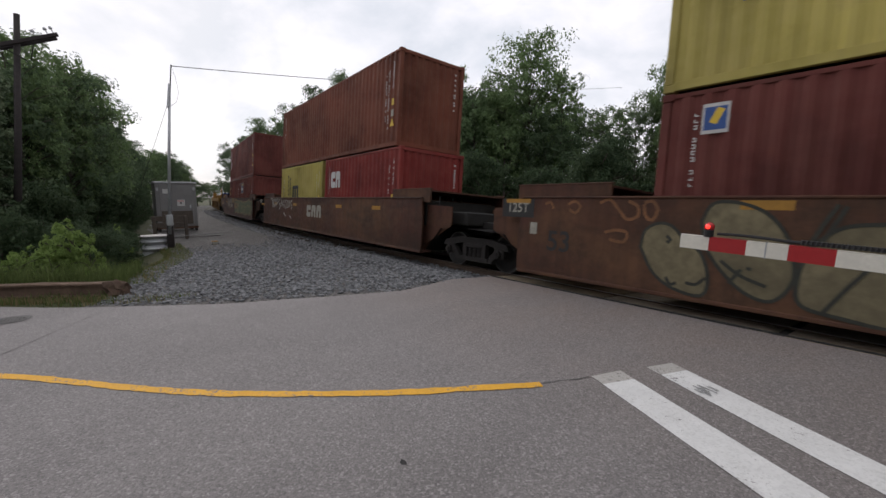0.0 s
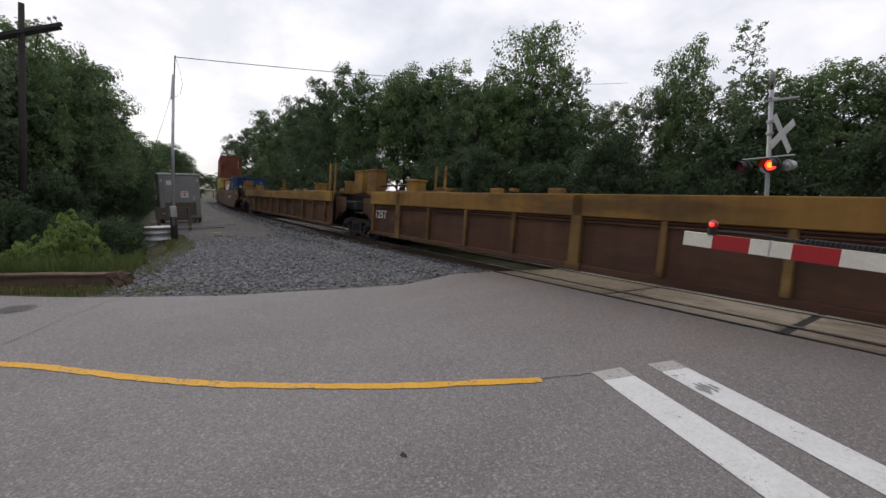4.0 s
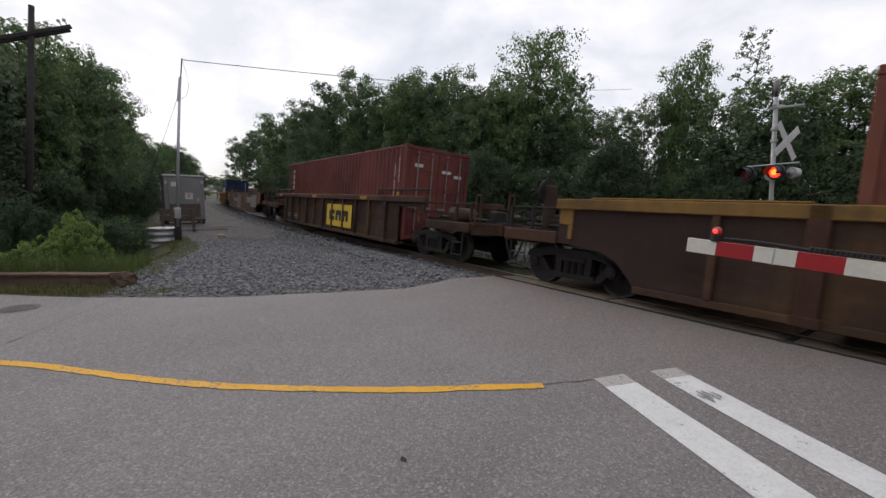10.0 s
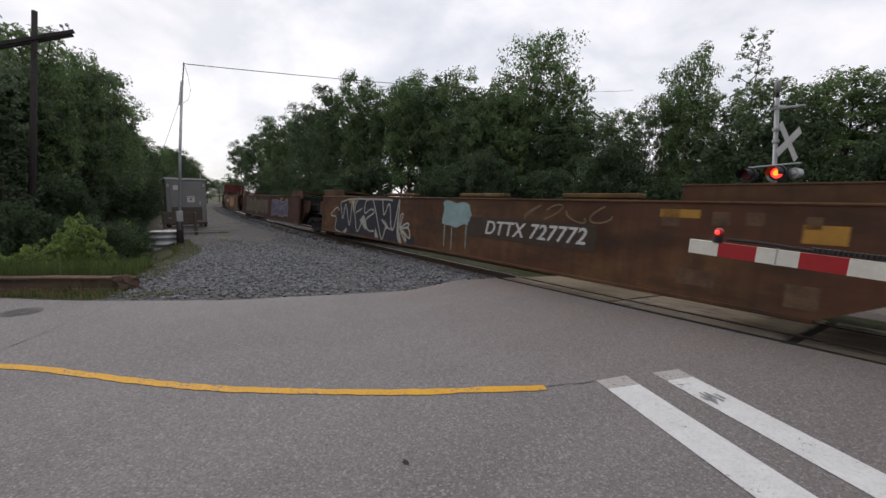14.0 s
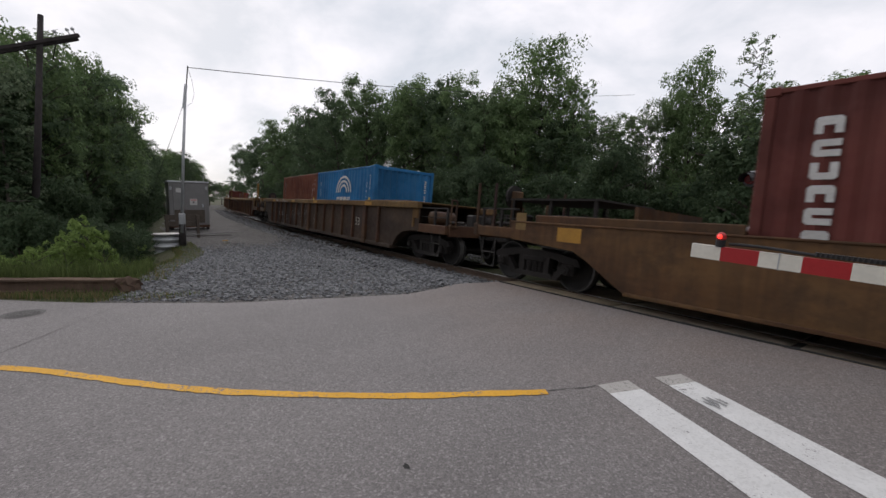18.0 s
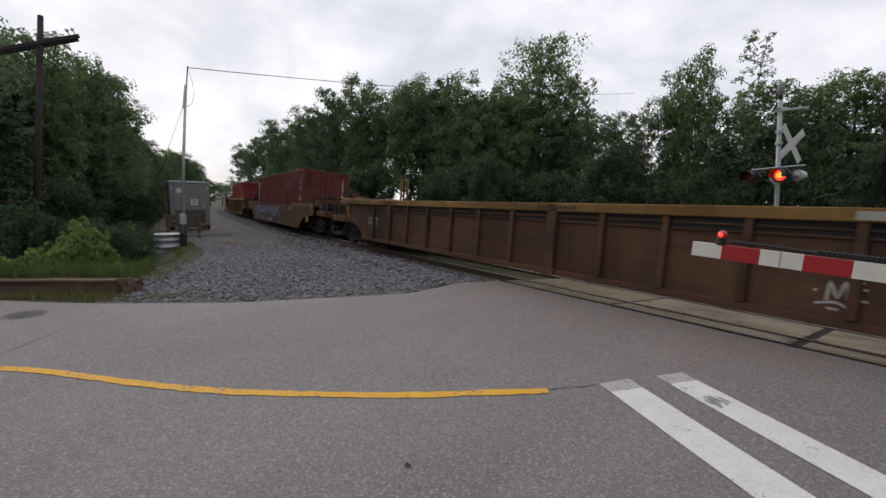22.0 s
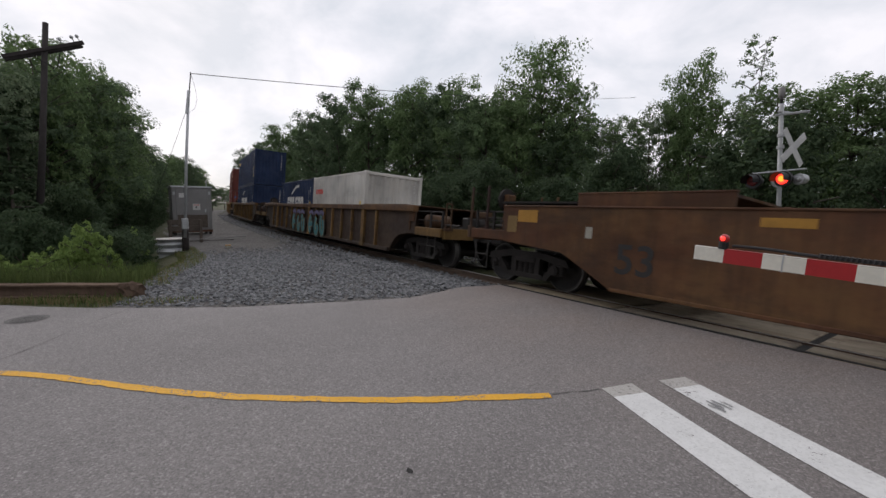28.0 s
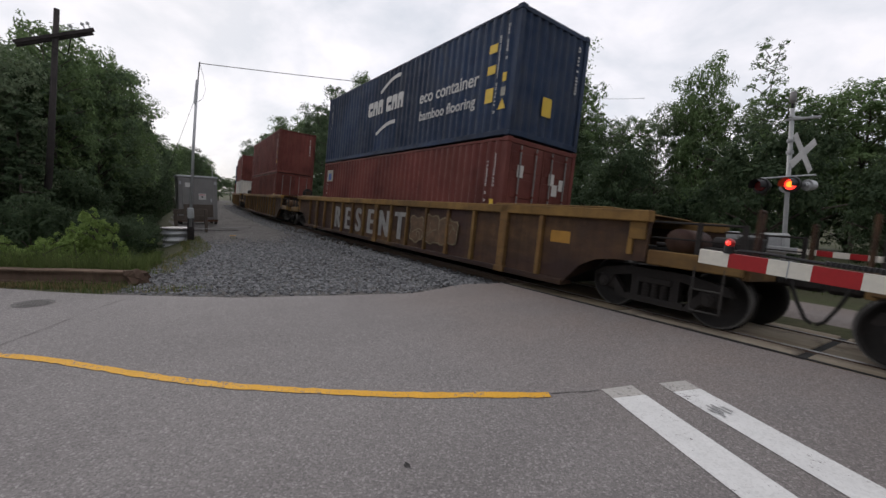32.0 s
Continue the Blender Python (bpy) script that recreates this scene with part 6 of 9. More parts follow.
c = car_at(7, "smooth", "amber", label="dirty amber smooth-sided middle unit with an outline tag, double stacked")
rect(c[0], "patch", 0.2, 1.12, 2.3, 0.6, MARK_BLACK, NS)
glyphs(c[0], 3, 0.2, 1.12, 0.52, 0.42, 0.12, 0.12, MARK_WHITE, NS - 0.004)
brush(c[0], [[(2.86, 1.07), (3.02, 1.4), (3.2, 1.62), (3.41, 1.62), (3.38, 1.3), (3.07, 1.06), (2.86, 1.07)], [(3.38, 1.3), (3.71, 1.62), (3.97, 1.61), (3.9, 1.31), (3.82, 1.06), (3.56, 1.07), (3.67, 1.38)], [(3.82, 1.06), (4.16, 1.62), (4.51, 1.62), (4.5, 1.29), (4.49, 1.03), (4.24, 1.08), (4.16, 1.27)], [(4.47, 1.53), (4.66, 1.62), (5.02, 1.61), (5.3, 1.57), (5.27, 1.42), (4.99, 1.44), (4.88, 1.05), (4.68, 1.05), (4.76, 1.43), (4.48, 1.43)], [(5.1, 1.02), (5.19, 1.32), (5.38, 1.33), (5.34, 1.01), (5.1, 1.02)], [(5.3, 1.57), (5.6, 1.62), (5.77, 1.54), (5.76, 1.37), (5.6, 1.3), (5.78, 1.13), (6.11, 1.01), (6.23, 0.94), (6.05, 0.78), (5.76, 0.85), (5.54, 1.06), (5.47, 1.34), (5.32, 1.42)], [(5.44, 1.54), (5.57, 1.51), (5.54, 1.4), (5.45, 1.43)]], "chalk", 0.028, NS, "thin white outline letters")
reflectors(c, NS, (-3.4, 2.0, 5.3), 1.5)
rect(c[0], "patch", 7.82, 1.4, 0.42, 0.2, MARK_ORANGE, NS)
end_data(c, NS)
k = load(c, "yellow", 0, x=0.22, label="mustard yellow corrugated container with a dark arched mark", seed=10)
for dx in (-0.62, 0.0, 0.62):
    rect(k, "company_mark", 0.1 + dx, 1.9, 0.3, 1.0, MARK_BLACK, YN)
rect(k, "company_mark", 0.1, 2.38, 1.5, 0.26, MARK_BLACK, YN - 0.004)
k = load(c, "rust", 1, x=0.22, label="rust red corrugated container stacked on a yellow one", seed=11)
glyphs(k, 6, -0.9, 1.75, 0.3, 0.4, 0.08, 0.08, CAR_PAINT["grey"], YN)
rect(k, "sticker", 5.0, 2.3, 0.3, 0.3, MARK_YELLOW, YN)

c = car_at(8, "smooth", "amber", label="amber smooth-sided well car with tall silver graffiti letters, double stacked")
GLYPH = [  # angular strokes of the tall silver letters, in a unit box
    [(0.05, 1.0), (0.9, 0.93), (0.15, 0.45), (0.7, 0.5), (0.6, 0.05)],
    [(0.85, 1.0), (0.15, 0.8), (0.75, 0.55), (0.1, 0.38), (0.8, 0.0)], [(0.8, 0.0), (0.95, 0.2)],
    [(0.5, 1.0), (0.45, 0.0)],
    [(0.05, 1.0), (0.15, 0.1), (0.5, 0.0), (0.85, 0.15), (0.95, 1.0)],
    [(0.15, 1.0), (0.25, 0.0)], [(1.0, 0.9), (0.3, 0.5), (1.0, -0.08)],
    [(0.5, 1.02), (1.0, 0.55), (0.6, -0.06), (0.1, 0.45), (0.5, 1.02)],
]
SPOT = [(2.45, 0.8), (3.3, 0.75), (3.3, 0.75), (4.1, 0.5), (4.55, 0.85), (5.4, 0.9), (5.4, 0.9), (6.3, 1.0)]
for ink, wide, dy in (("grey", 0.27, 0.0), ("silver", 0.21, 0.005)):
    for strokes, (x0, w) in zip(GLYPH, SPOT):
        bm = bmesh.new()
        stroke_bm(bm, [(x0 + w * u, 0.38 + 1.18 * v) for u, v in strokes], wide, 0)
        part("graffiti", bm, GRAFF[ink], c[0], "tall angular silver graffiti stroke" if dy else "").location.y = NS - dy
lettering(c[0], "DTTX  727918", -2.75, 1.12, 0.4, MARK_WHITE, NS, label="white car number", slant=0.15)
scrawl(c[0], -0.2, 2.0, 0.7, 1.5, "chalk", NS, 35, 0.02, 3)
reflectors(c, NS, (-6, -0.6, 7.2), 1.5)
rect(c[0], "patch", 8.7, 1.43, 0.5, 0.2, MARK_ORANGE, NS)
end_data(c, NS)
k = load(c, "blue", 0, 13.716, 2.896, x=1.2, label="long mid blue container with white number markings", seed=12)
lettering(k, "45", 6.48, 1.98, 0.56, MARK_WHITE, YN, label="white length number")
lettering(k, "45", 0, 0, 0.62, MARK_WHITE, 0).matrix_basis = pose(6.872, 0.1, 1.95, rz=90)
glyphs(k, 5, -5.6, 2.4, 0.16, 0.22, 0.05, 0.05, MARK_YELLOW, YN)
k = load(c, "brick", 1, x=1.1, label="brick brown corrugated container stacked on a blue one", seed=13)
code_strip(k, 4.4, 0.9, 2.6, YN, 78)

# single ribbed cars with one container each
c = car_at(9, "rib", "dark", "ochre", "umber", label="grimy dark ribbed well car with one red container")
glyphs(c[0], 4, 0.6, 0.95, 0.45, 0.38, 0.5, 0.1, MARK_CREAM, NR)
lettering(c[0], "658708", -4.53, 0.91, 0.21, MARK_CREAM, NR, label="cream car number")
lettering(c[0], "DTTX", -5.4, 0.92, 0.21, MARK_CREAM, NR, label="cream car mark")
scrawl(c[0], -2.75, -2.05, 0.85, 1.25, "grey", NR - 0.002, 71, 0.03, 4)
for x, w in ((3.2, 0.5), (3.82, 0.4)):
    rect(c[0], "stencil_panel", x, 0.83, w, 0.26, MARK_TAN, NR, "faded tan stencil panel")
rect(c[0], "sticker", 4.6, 0.75, 0.42, 0.3, MARK_CREAM, NR)
rect(c[0], "sticker", 6.6, 0.6, 0.22, 0.32, MARK_CREAM, NR)
k = load(c, "brick", 0, x=0.05, doors=True, label="brick red container, door end forward, in a ribbed well car", seed=14)
column_glyphs(k, 6, -5.27, 1.8, 0.3, 0.23, 0.055, MARK_WHITE, YN)
for yy, z, w in ((-0.75, 2.3, 0.3), (0.3, 2.2, 0.34), (0.75, 2.1, 0.3), (0.4, 0.8, 0.4), (-0.7, 1.2, 0.25)):
    piece("code_strip", shared(("door_mark", w), lambda w=w: bms(box, -0.0015, 0.0015, -w / 2, w / 2, -0.05, 0.05)), MARK_WHITE, k, pose(6.096 + 0.012, yy, z))

c = car_at(10, "rib", "dark", "brown", "dark", plain_end="f", pitch=1.11, phase=-0.03, label="grimy ribbed well car with a yellow square panel and one container")
rect(c[0], "patch", 1.75, 0.85, 2.5, 0.85, MARK_YELLOW, NR - 0.045, "yellow painted panel")
glyphs(c[0], 3, 1.75, 0.85, 0.55, 0.4, 0.12, 0.1, MARK_BLACK, NR - 0.05)
lettering(c[0], "745953", -3.81, 0.56, 0.3, MARK_CREAM, NR, label="cream car number", slant=0.15)
lettering(c[0], "DTTX", -4.98, 0.58, 0.22, MARK_CREAM, NR, label="cream car mark")
reflectors(c, -1.49, (-6.5, -1.0, 4.0), 1.6)
k = load(c, "maroon", 0, x=0.15, doors=True, label="maroon container, door end forward, in a ribbed well car", seed=15)
column_glyphs(k, 6, -5.25, 1.78, 0.22, 0.195, 0.075, MARK_WHITE, YN)
for yy, z, w in ((-0.75, 2.3, 0.3), (0.3, 2.2, 0.34), (0.75, 2.1, 0.3), (0.4, 0.8, 0.4)):
    piece("code_strip", shared(("door_mark", w), lambda w=w: None), MARK_WHITE, k, pose(6.108, yy, z))

c = car_at(11, "smooth", "amber", label="empty amber smooth-sided well car with big grey bubble graffiti", zb=0.3)
fill(c[0], [(-1.64, 1.37), (-1.52, 1.6), (-1.02, 1.63), (0.17, 1.58), (0.27, 1.3), (-0.57, 1.16), (-1.47, 1.15)], "rust", NS - 0.001, "orange halo behind the graffiti")
fill(c[0], [(-1.92, 0.4), (-1.86, 0.66), (-1.61, 0.76), (-1.52, 0.96), (-1.37, 0.79), (-1.51, 0.4)], "rust", NS - 0.002)
fill(c[0], [(-1.6, 0.53), (-1.55, 0.99), (-1.46, 1.43), (-0.97, 1.47), (-0.34, 1.45), (0.32, 1.43), (0.5, 1.26), (0.59, 0.39), (0.31, 0.33), (-0.22, 0.33), (-0.98, 0.33), (-1.5, 0.34)], "pale", NS - 0.004, "big grey block graffiti")
brush(c[0], [[(-0.79, 1.51), (-0.74, 1.34), (-0.75, 1.14)], [(-0.28, 1.46), (-0.23, 1.25)], [(-1.61, 0.69), (-1.57, 0.99), (-1.53, 1.29), (-1.48, 1.45)]], "rust", 0.13, NS - 0.0055, "orange gap between the grey letters")
brush(c[0], [[(-1.59, 0.5), (-1.54, 0.99), (-1.45, 1.42), (-1.1, 1.47), (-0.83, 1.45), (-0.82, 1.14)], [(-1.09, 1.44), (-1.04, 1.12), (-0.9, 0.72), (-0.83, 0.36)], [(-0.72, 1.45), (-0.7, 1.15)], [(-0.79, 0.99), (-0.68, 0.33)], [(-0.69, 1.4), (-0.47, 1.44), (-0.37, 1.39)], [(-0.44, 1.17), (-0.33, 0.76), (-0.33, 0.34)], [(-1.52, 0.8), (-1.33, 0.71), (-1.22, 0.84)], [(-1.22, 0.84), (-1.19, 0.62)], [(-1.58, 0.43), (-1.32, 0.33), (-0.82, 0.33)], [(-1.32, 1.27), (-1.27, 1.09)], [(-0.26, 1.45), (-0.19, 1.14), (-0.23, 0.77), (-0.06, 0.33)], [(0.05, 1.45), (0.08, 0.83), (0.21, 0.33)], [(0.26, 1.43), (0.22, 1.13), (0.39, 0.77)]], "black", 0.075, NS - 0.007, "black outlines of the grey letters")
brush(c[0], [[(-3.17, 1.48), (-3.16, 1.22)], [(-2.94, 1.54), (-2.98, 1.23)], [(-2.8, 1.59), (-2.73, 1.25)], [(-2.62, 1.43), (-2.51, 1.53), (-2.37, 1.37), (-2.48, 1.23)], [(-2.29, 1.39), (-2.09, 1.45), (-1.95, 1.33)], [(-3.02, 1.15), (-2.9, 0.85), (-3.03, 0.4)], [(-2.64, 1.18), (-2.65, 0.82), (-2.51, 0.46)], [(-2.98, 0.57), (-2.79, 0.52), (-2.59, 0.62)], [(-5.46, 1.37), (-5.21, 1.0), (-5.3, 0.5), (-5.57, 0.94), (-5.46, 1.37)]], "ink", 0.045, NS - 0.006, "dark sprayed scribble over the number")
rect(c[0], "patch", -3.0, 1.0, 3.4, 0.45, MARK_BLACK, NS)
lettering(c[0], "645846", -2.3, 1.0, 0.42, MARK_CREAM, NS - 0.004, 1.05, label="cream car number", slant=0.15)
lettering(c[0], "DTTX", -3.95, 1.02, 0.42, MARK_CREAM, NS - 0.004, 1.1, label="cream car mark", slant=0.15)
lettering(c[0], "53", -7.4, 0.8, 0.5, MARK_BLACK, NS)
glyphs(c[0], 3, 4.9, 1.1, 0.5, 0.42, 0.12, 0.12, MARK_CREAM, NS)
graffiti(c[0], 6.0, 8.4, 0.6, 1.6, "grey", "chalk", NS, 55, 4)
reflectors(c, NS, (-8.6, -5.0), 1.35)

c = car_at(12, "rib", "umber", "ochre", "ochre", label="ribbed well car with ochre chords, loaded with one navy container", pitch=1.06)
k = load(c, "navy", 0, x=-0.15, label="navy blue corrugated container with white block marks", seed=16)
glyphs(k, 3, -0.9, 1.62, 0.5, 0.58, 0.07, 0.15, MARK_WHITE, YN)
glyphs(k, 3, 0.95, 1.62, 0.52, 0.58, 0.07, 0.15, MARK_WHITE, YN)
bm = bmesh.new()
stroke_bm(bm, [(-0.6 + 0.18 * i, 2.25 + 0.34 * math.sin(0.3 * i) + 0.02 * i) for i in range(8)], 0.12, 0)
part("company_mark", bm, MARK_WHITE, k, "white swoosh").location.y = YN
glyphs(c[0], 5, 1.2, 0.7, 0.24, 0.22, 0.12, 0.05, MARK_TAN, NR)
reflectors(c, -1.49, (-6.0, -3.0, -1.0, 2.0), 1.6)

# empty smooth-sided set
for i in (13, 14, 15):
    c = car_at(i, "smooth", "brown" if i == 14 else "amber", label="empty rusty brown smooth-sided articulated well car with graffiti", zb=0.32)
    if i == 13:
        rect(c[0], "patch", 2.0, 1.02, 3.4, 0.46, MARK_BROWN, NS)
        lettering(c[0], "DTTX 727772", 2.2, 1.02, 0.42, MARK_WHITE, NS - 0.004, 1.05, label="white slanted car number", slant=0.2)
        fill(c[0], [(-7.66, 0.61), (-7.43, 1.21), (-7.18, 1.46), (-6.52, 1.52), (-5.73, 1.6), (-5.21, 1.6), (-4.75, 1.6), (-4.16, 1.6), (-3.65, 1.6), (-3.3, 1.57), (-2.9, 1.6), (-2.9, 1.06), (-2.97, 0.62), (-2.79, 0.31), (-3.15, 0.31), (-3.7, 0.34), (-4.17, 0.34), (-4.68, 0.37), (-5.06, 0.39), (-5.9, 0.31), (-6.64, 0.35), (-7.48, 0.39)], "night", NS, "dark mass of jagged block graffiti")
        fill(c[0], [(-2.9, 1.6), (-2.86, 1.6), (-2.86, 0.82), (-2.62, 0.3), (-2.75, 0.3), (-2.96, 0.63)], "chalk", NS - 0.002)
        fill(c[0], [(-2.51, 0.4), (-2.21, 0.51), (-1.98, 0.58), (-1.99, 0.33), (-2.24, 0.31)], "night", NS - 0.001)
        fill(c[0], [(-5.52, 0.86), (-5.19, 1.05), (-4.98, 0.56), (-5.35, 0.74)], "chalk", NS - 0.002)
        fill(c[0], [(-4.33, 0.67), (-4.09, 0.38), (-4.34, 0.38)], "chalk", NS - 0.002)
        fill(c[0], [(-6.9, 0.36), (-6.59, 0.53), (-6.63, 0.33)], "chalk", NS - 0.002)
        fill(c[0], [(-3.78, 0.98), (-3.51, 0.78), (-3.63, 0.66)], "chalk", NS - 0.002)
        fill(c[0], [(-6.21, 1.49), (-6.05, 1.53), (-6.05, 1.07)], "chalk", NS - 0.002)
        brush(c[0], [[(-8.18, 0.97), (-7.59, 1.25), (-7.35, 1.15)], [(-8.14, 0.92), (-7.61, 0.86), (-7.64, 0.42), (-6.9, 0.3)], [(-7.25, 1.46), (-6.97, 0.86), (-6.76, 1.38), (-6.35, 0.65), (-6.21, 1.49)], [(-5.31, 1.6), (-5.72, 1.6), (-5.95, 1.2), (-5.69, 0.47), (-5.31, 0.84)], [(-5.83, 1.12), (-5.37, 1.27)], [(-4.75, 1.6), (-5.1, 1.52), (-5.15, 1.13), (-4.7, 1.27), (-4.47, 1.17), (-5.03, 0.9), (-4.84, 0.57), (-4.4, 0.56)], [(-4.61, 1.6), (-4.4, 1.29), (-4.14, 0.8), (-3.85, 0.35), (-3.64, 0.73)], [(-3.93, 0.97), (-3.54, 0.74), (-3.2, 0.69)], [(-3.93, 1.6), (-3.79, 1.12), (-3.48, 1.47), (-3.3, 0.77), (-3.14, 0.73), (-2.9, 1.6)], [(-2.81, 0.77), (-2.76, 1.14), (-2.63, 1.18), (-2.78, 0.77)], [(-2.78, 0.77), (-2.36, 0.94), (-2.3, 0.84), (-2.78, 0.74)], [(-2.71, 0.66), (-2.4, 0.39), (-2.48, 0.58), (-2.74, 0.71)], [(-2.66, 0.73), (-2.21, 0.51), (-2.29, 0.78), (-2.61, 0.78)], [(-7.18, 1.46), (-6.53, 1.57), (-5.73, 1.6), (-5.21, 1.6), (-4.75, 1.6), (-4.16, 1.6), (-3.65, 1.6), (-3.3, 1.58)]], "chalk", 0.055, NS - 0.004, "white outlines of the jagged graffiti")
        lettering(c[0], "53", -8.95, 0.82, 0.5, MARK_BLACK, NS, label="faded black length number")
        graffiti(c[0], -0.75, 0.4, 0.95, 1.66, "blue", "blue", NS, 62, 1, "pale blue paint blot")
        brush(c[0], [[(-0.6, 1.0), (-0.58, 0.45)], [(-0.3, 0.95), (-0.28, 0.4)], [(0.25, 1.1), (0.27, 0.5)]], "blue", 0.03, NS - 0.003, "pale blue drips")
        scrawl(c[0], 2.0, 4.0, 1.25, 1.6, "tan", NS, 64, 0.03, 4)
        end_data(c, NS)
        rect(c[0], "patch", 6.6, 1.31, 0.4, 0.22, MARK_ORANGE, NS)
        for x in (-3.0, 0.6, 3.6):
            piece("box_guide", shared(("flat_guide",), lambda: bms(box, -0.75, 0.75, -0.1, 0.1, 1.72, 1.8, 0.015)), CAR_PAINT["tan"], c[0], pose(x, -1.3, 0), "flat container guide")
    elif i == 14:
        graffiti(c[0], -6.5, 1.5, 0.4, 1.62, "tan", "black", NS, 66, 8)
        graffiti(c[0], 2.5, 6.5, 0.5, 1.5, "violet", "chalk", NS, 67, 5)
    else:
        rect(c[0], "patch", -2.2, 1.02, 3.1, 0.46, MARK_BROWN, NS)
        lettering(c[0], "DTTX 727772", -2.1, 1.02, 0.42, MARK_WHITE, NS - 0.004, 1.05, slant=0.2)
        lettering(c[0], "53", 4.1 - c[1], 0.72, 0.55, MARK_BLACK, NS, label="black length number")
        rect(c[0], "patch", 3.2 - c[1], 1.4, 0.5, 0.3, MARK_ORANGE, NS)
        scrawl(c[0], 2.2 - c[1], 2.9 - c[1], 1.2, 1.4, "chalk", NS, 69, 0.025, 4)
        graffiti(c[0], 0.4, 5.2, 0.4, 1.6, "orange", "black", NS, 68, 3)
    reflectors(c, NS, (-6.2, 5.0), 1.5)

c = car_at(16, "smooth", "gold", label="amber smooth-sided single well car with violet graffiti and one container", bulk=False, top=1.27)
fill(c[0], [(-2.91, 1.11), (-0.07, 1.24), (1.9, 1.24), (2.24, 0.95), (2.64, 0.67), (2.82, 0.42), (2.41, 0.3), (0.59, 0.3), (-2.36, 0.39)], "plum", NS, "plum edge of the graffiti")
fill(c[0], [(-2.42, 1.11), (-0.06, 1.19), (1.77, 1.17), (2.17, 0.88), (2.62, 0.39), (1.79, 0.3), (0.58, 0.36), (-2.11, 0.4)], "night", NS - 0.002, "dark violet graffiti")
fill(c[0], [(-0.09, 1.21), (0.3, 1.0), (0.7, 1.11), (1.0, 1.22), (1.09, 0.94), (0.97, 0.64), (1.24, 0.3), (1.01, 0.3), (0.68, 0.64), (0.44, 0.57), (0.42, 0.3), (0.12, 0.3), (0.19, 0.84)], "chalk", NS - 0.004, "pale letter of the graffiti")
fill(c[0], [(-3.04, 1.04), (-2.79, 1.2), (-2.47, 1.11), (-2.39, 0.86), (-2.48, 0.58), (-2.8, 0.69)], "chalk", NS - 0.004)
brush(c[0], [[(-1.84, 1.01), (-1.56, 1.13)], [(-1.23, 0.59), (-0.98, 0.3)], [(1.37, 1.13), (1.78, 1.11), (2.01, 0.89)], [(1.29, 0.6), (1.61, 0.55), (1.89, 0.42)], [(2.2, 0.64), (2.43, 0.51), (2.61, 0.32)], [(-0.62, 0.42), (-0.36, 0.4), (-0.19, 0.3)], [(-0.43, 1.2), (-0.03, 1.16), (0.1, 1.02)], [(-2.21, 0.81), (-2.04, 1.0)], [(-0.97, 1.16), (-0.75, 1.0)]], "chalk", 0.04, NS - 0.004, "white highlights of the graffiti")
brush(c[0], [[(2.19, 1.0), (2.86, 0.95), (3.39, 0.91)]], "chalk", 0.2, NS - 0.001, "white sprayed band")
lettering(c[0], "DTTX  471505", -4.06, 1.0, 0.24, MARK_CREAM, NS, label="small cream car number")
reflectors(c, NS, (-6.5, -1.5, 4.6, 6.0), 1.05)
rect(c[0], "patch", 9.0, 1.1, 0.5, 0.26, MARK_ORANGE, NS)
rect(c[0], "patch", -9.0, 1.1, 0.5, 0.26, MARK_ORANGE, NS)
scrawl(c[0], 4.0, 5.6, 0.85, 1.15, "chalk", NS, 73, 0.07, 3)
k = load(c, "maroon", 0, 13.3, x=0.26, label="long maroon corrugated container with tall white letters, alone in its car", seed=17)
column_glyphs(k, 6, -5.97, 1.66, 0.26, 0.205, 0.07, MARK_WHITE, YN)

c = car_at(17, "rib", "grey", "tan", "umber", label="grey-brown ribbed well car with white tags, carrying two short containers")
for j, (x0, x1, z0, z1) in enumerate(((-7.6, -7.1, 0.7, 1.05), (-4.4, -3.9, 0.45, 1.1), (-3.4, -2.9, 0.4, 1.15), (-2.6, -2.2, 0.5, 1.0), (-2.1, -1.6, 0.85, 1.15), (-1.5, -1.1, 0.5, 0.85), (-0.9, -0.5, 0.9, 1.2), (-0.6, -0.2, 0.4, 0.7), (0.6, 1.2, 0.5, 1.1))):
    scrawl(c[0], x0, x1, z0, z1, "grey", NR - 0.004, 84 + j, 0.03, 2)
glyphs(c[0], 6, -5.3, 0.85, 0.09, 0.22, 0.05, 0.025, GRAFF["grey"], NR)
scrawl(c[0], -5.4, -3.6, 1.5, 1.66, "chalk", -1.49, 83, 0.03, 5)
rect(c[0], "patch", -6.0, 1.57, 0.5, 0.1, MARK_CREAM, -1.49)
reflectors(c, -1.49, (-6.7, -2.6, 1.0, 6.6), 1.6)
lettering(c[0], "53", 5.6, 0.9, 0.4, MARK_CREAM, NR)
k = load(c, "sky", 0, 6.058, 2.591, x=3.4, label="sky blue 20 foot container with a round white mark", seed=18)
bm = bmesh.new()
for a in range(3):
    stroke_bm(bm, [((0.75 - 0.2 * a) * math.cos(t * 0.35), 0.45 + (0.62 - 0.17 * a) * math.sin(t * 0.35)) for t in range(10)], 0.09, 0)
m_ = part("company_mark", bm, MARK_WHITE, k, "white fan-shaped mark")
m_.location = (0.2, YN, 1.2)
glyphs(k, 4, 0.2, 1.35, 0.28, 0.24, 0.08, 0.06, MARK_WHITE, YN)
k = load(c, "rust", 0, 6.058, 2.591, x=-2.75, label="rust red 20 foot container behind a blue one", seed=19)

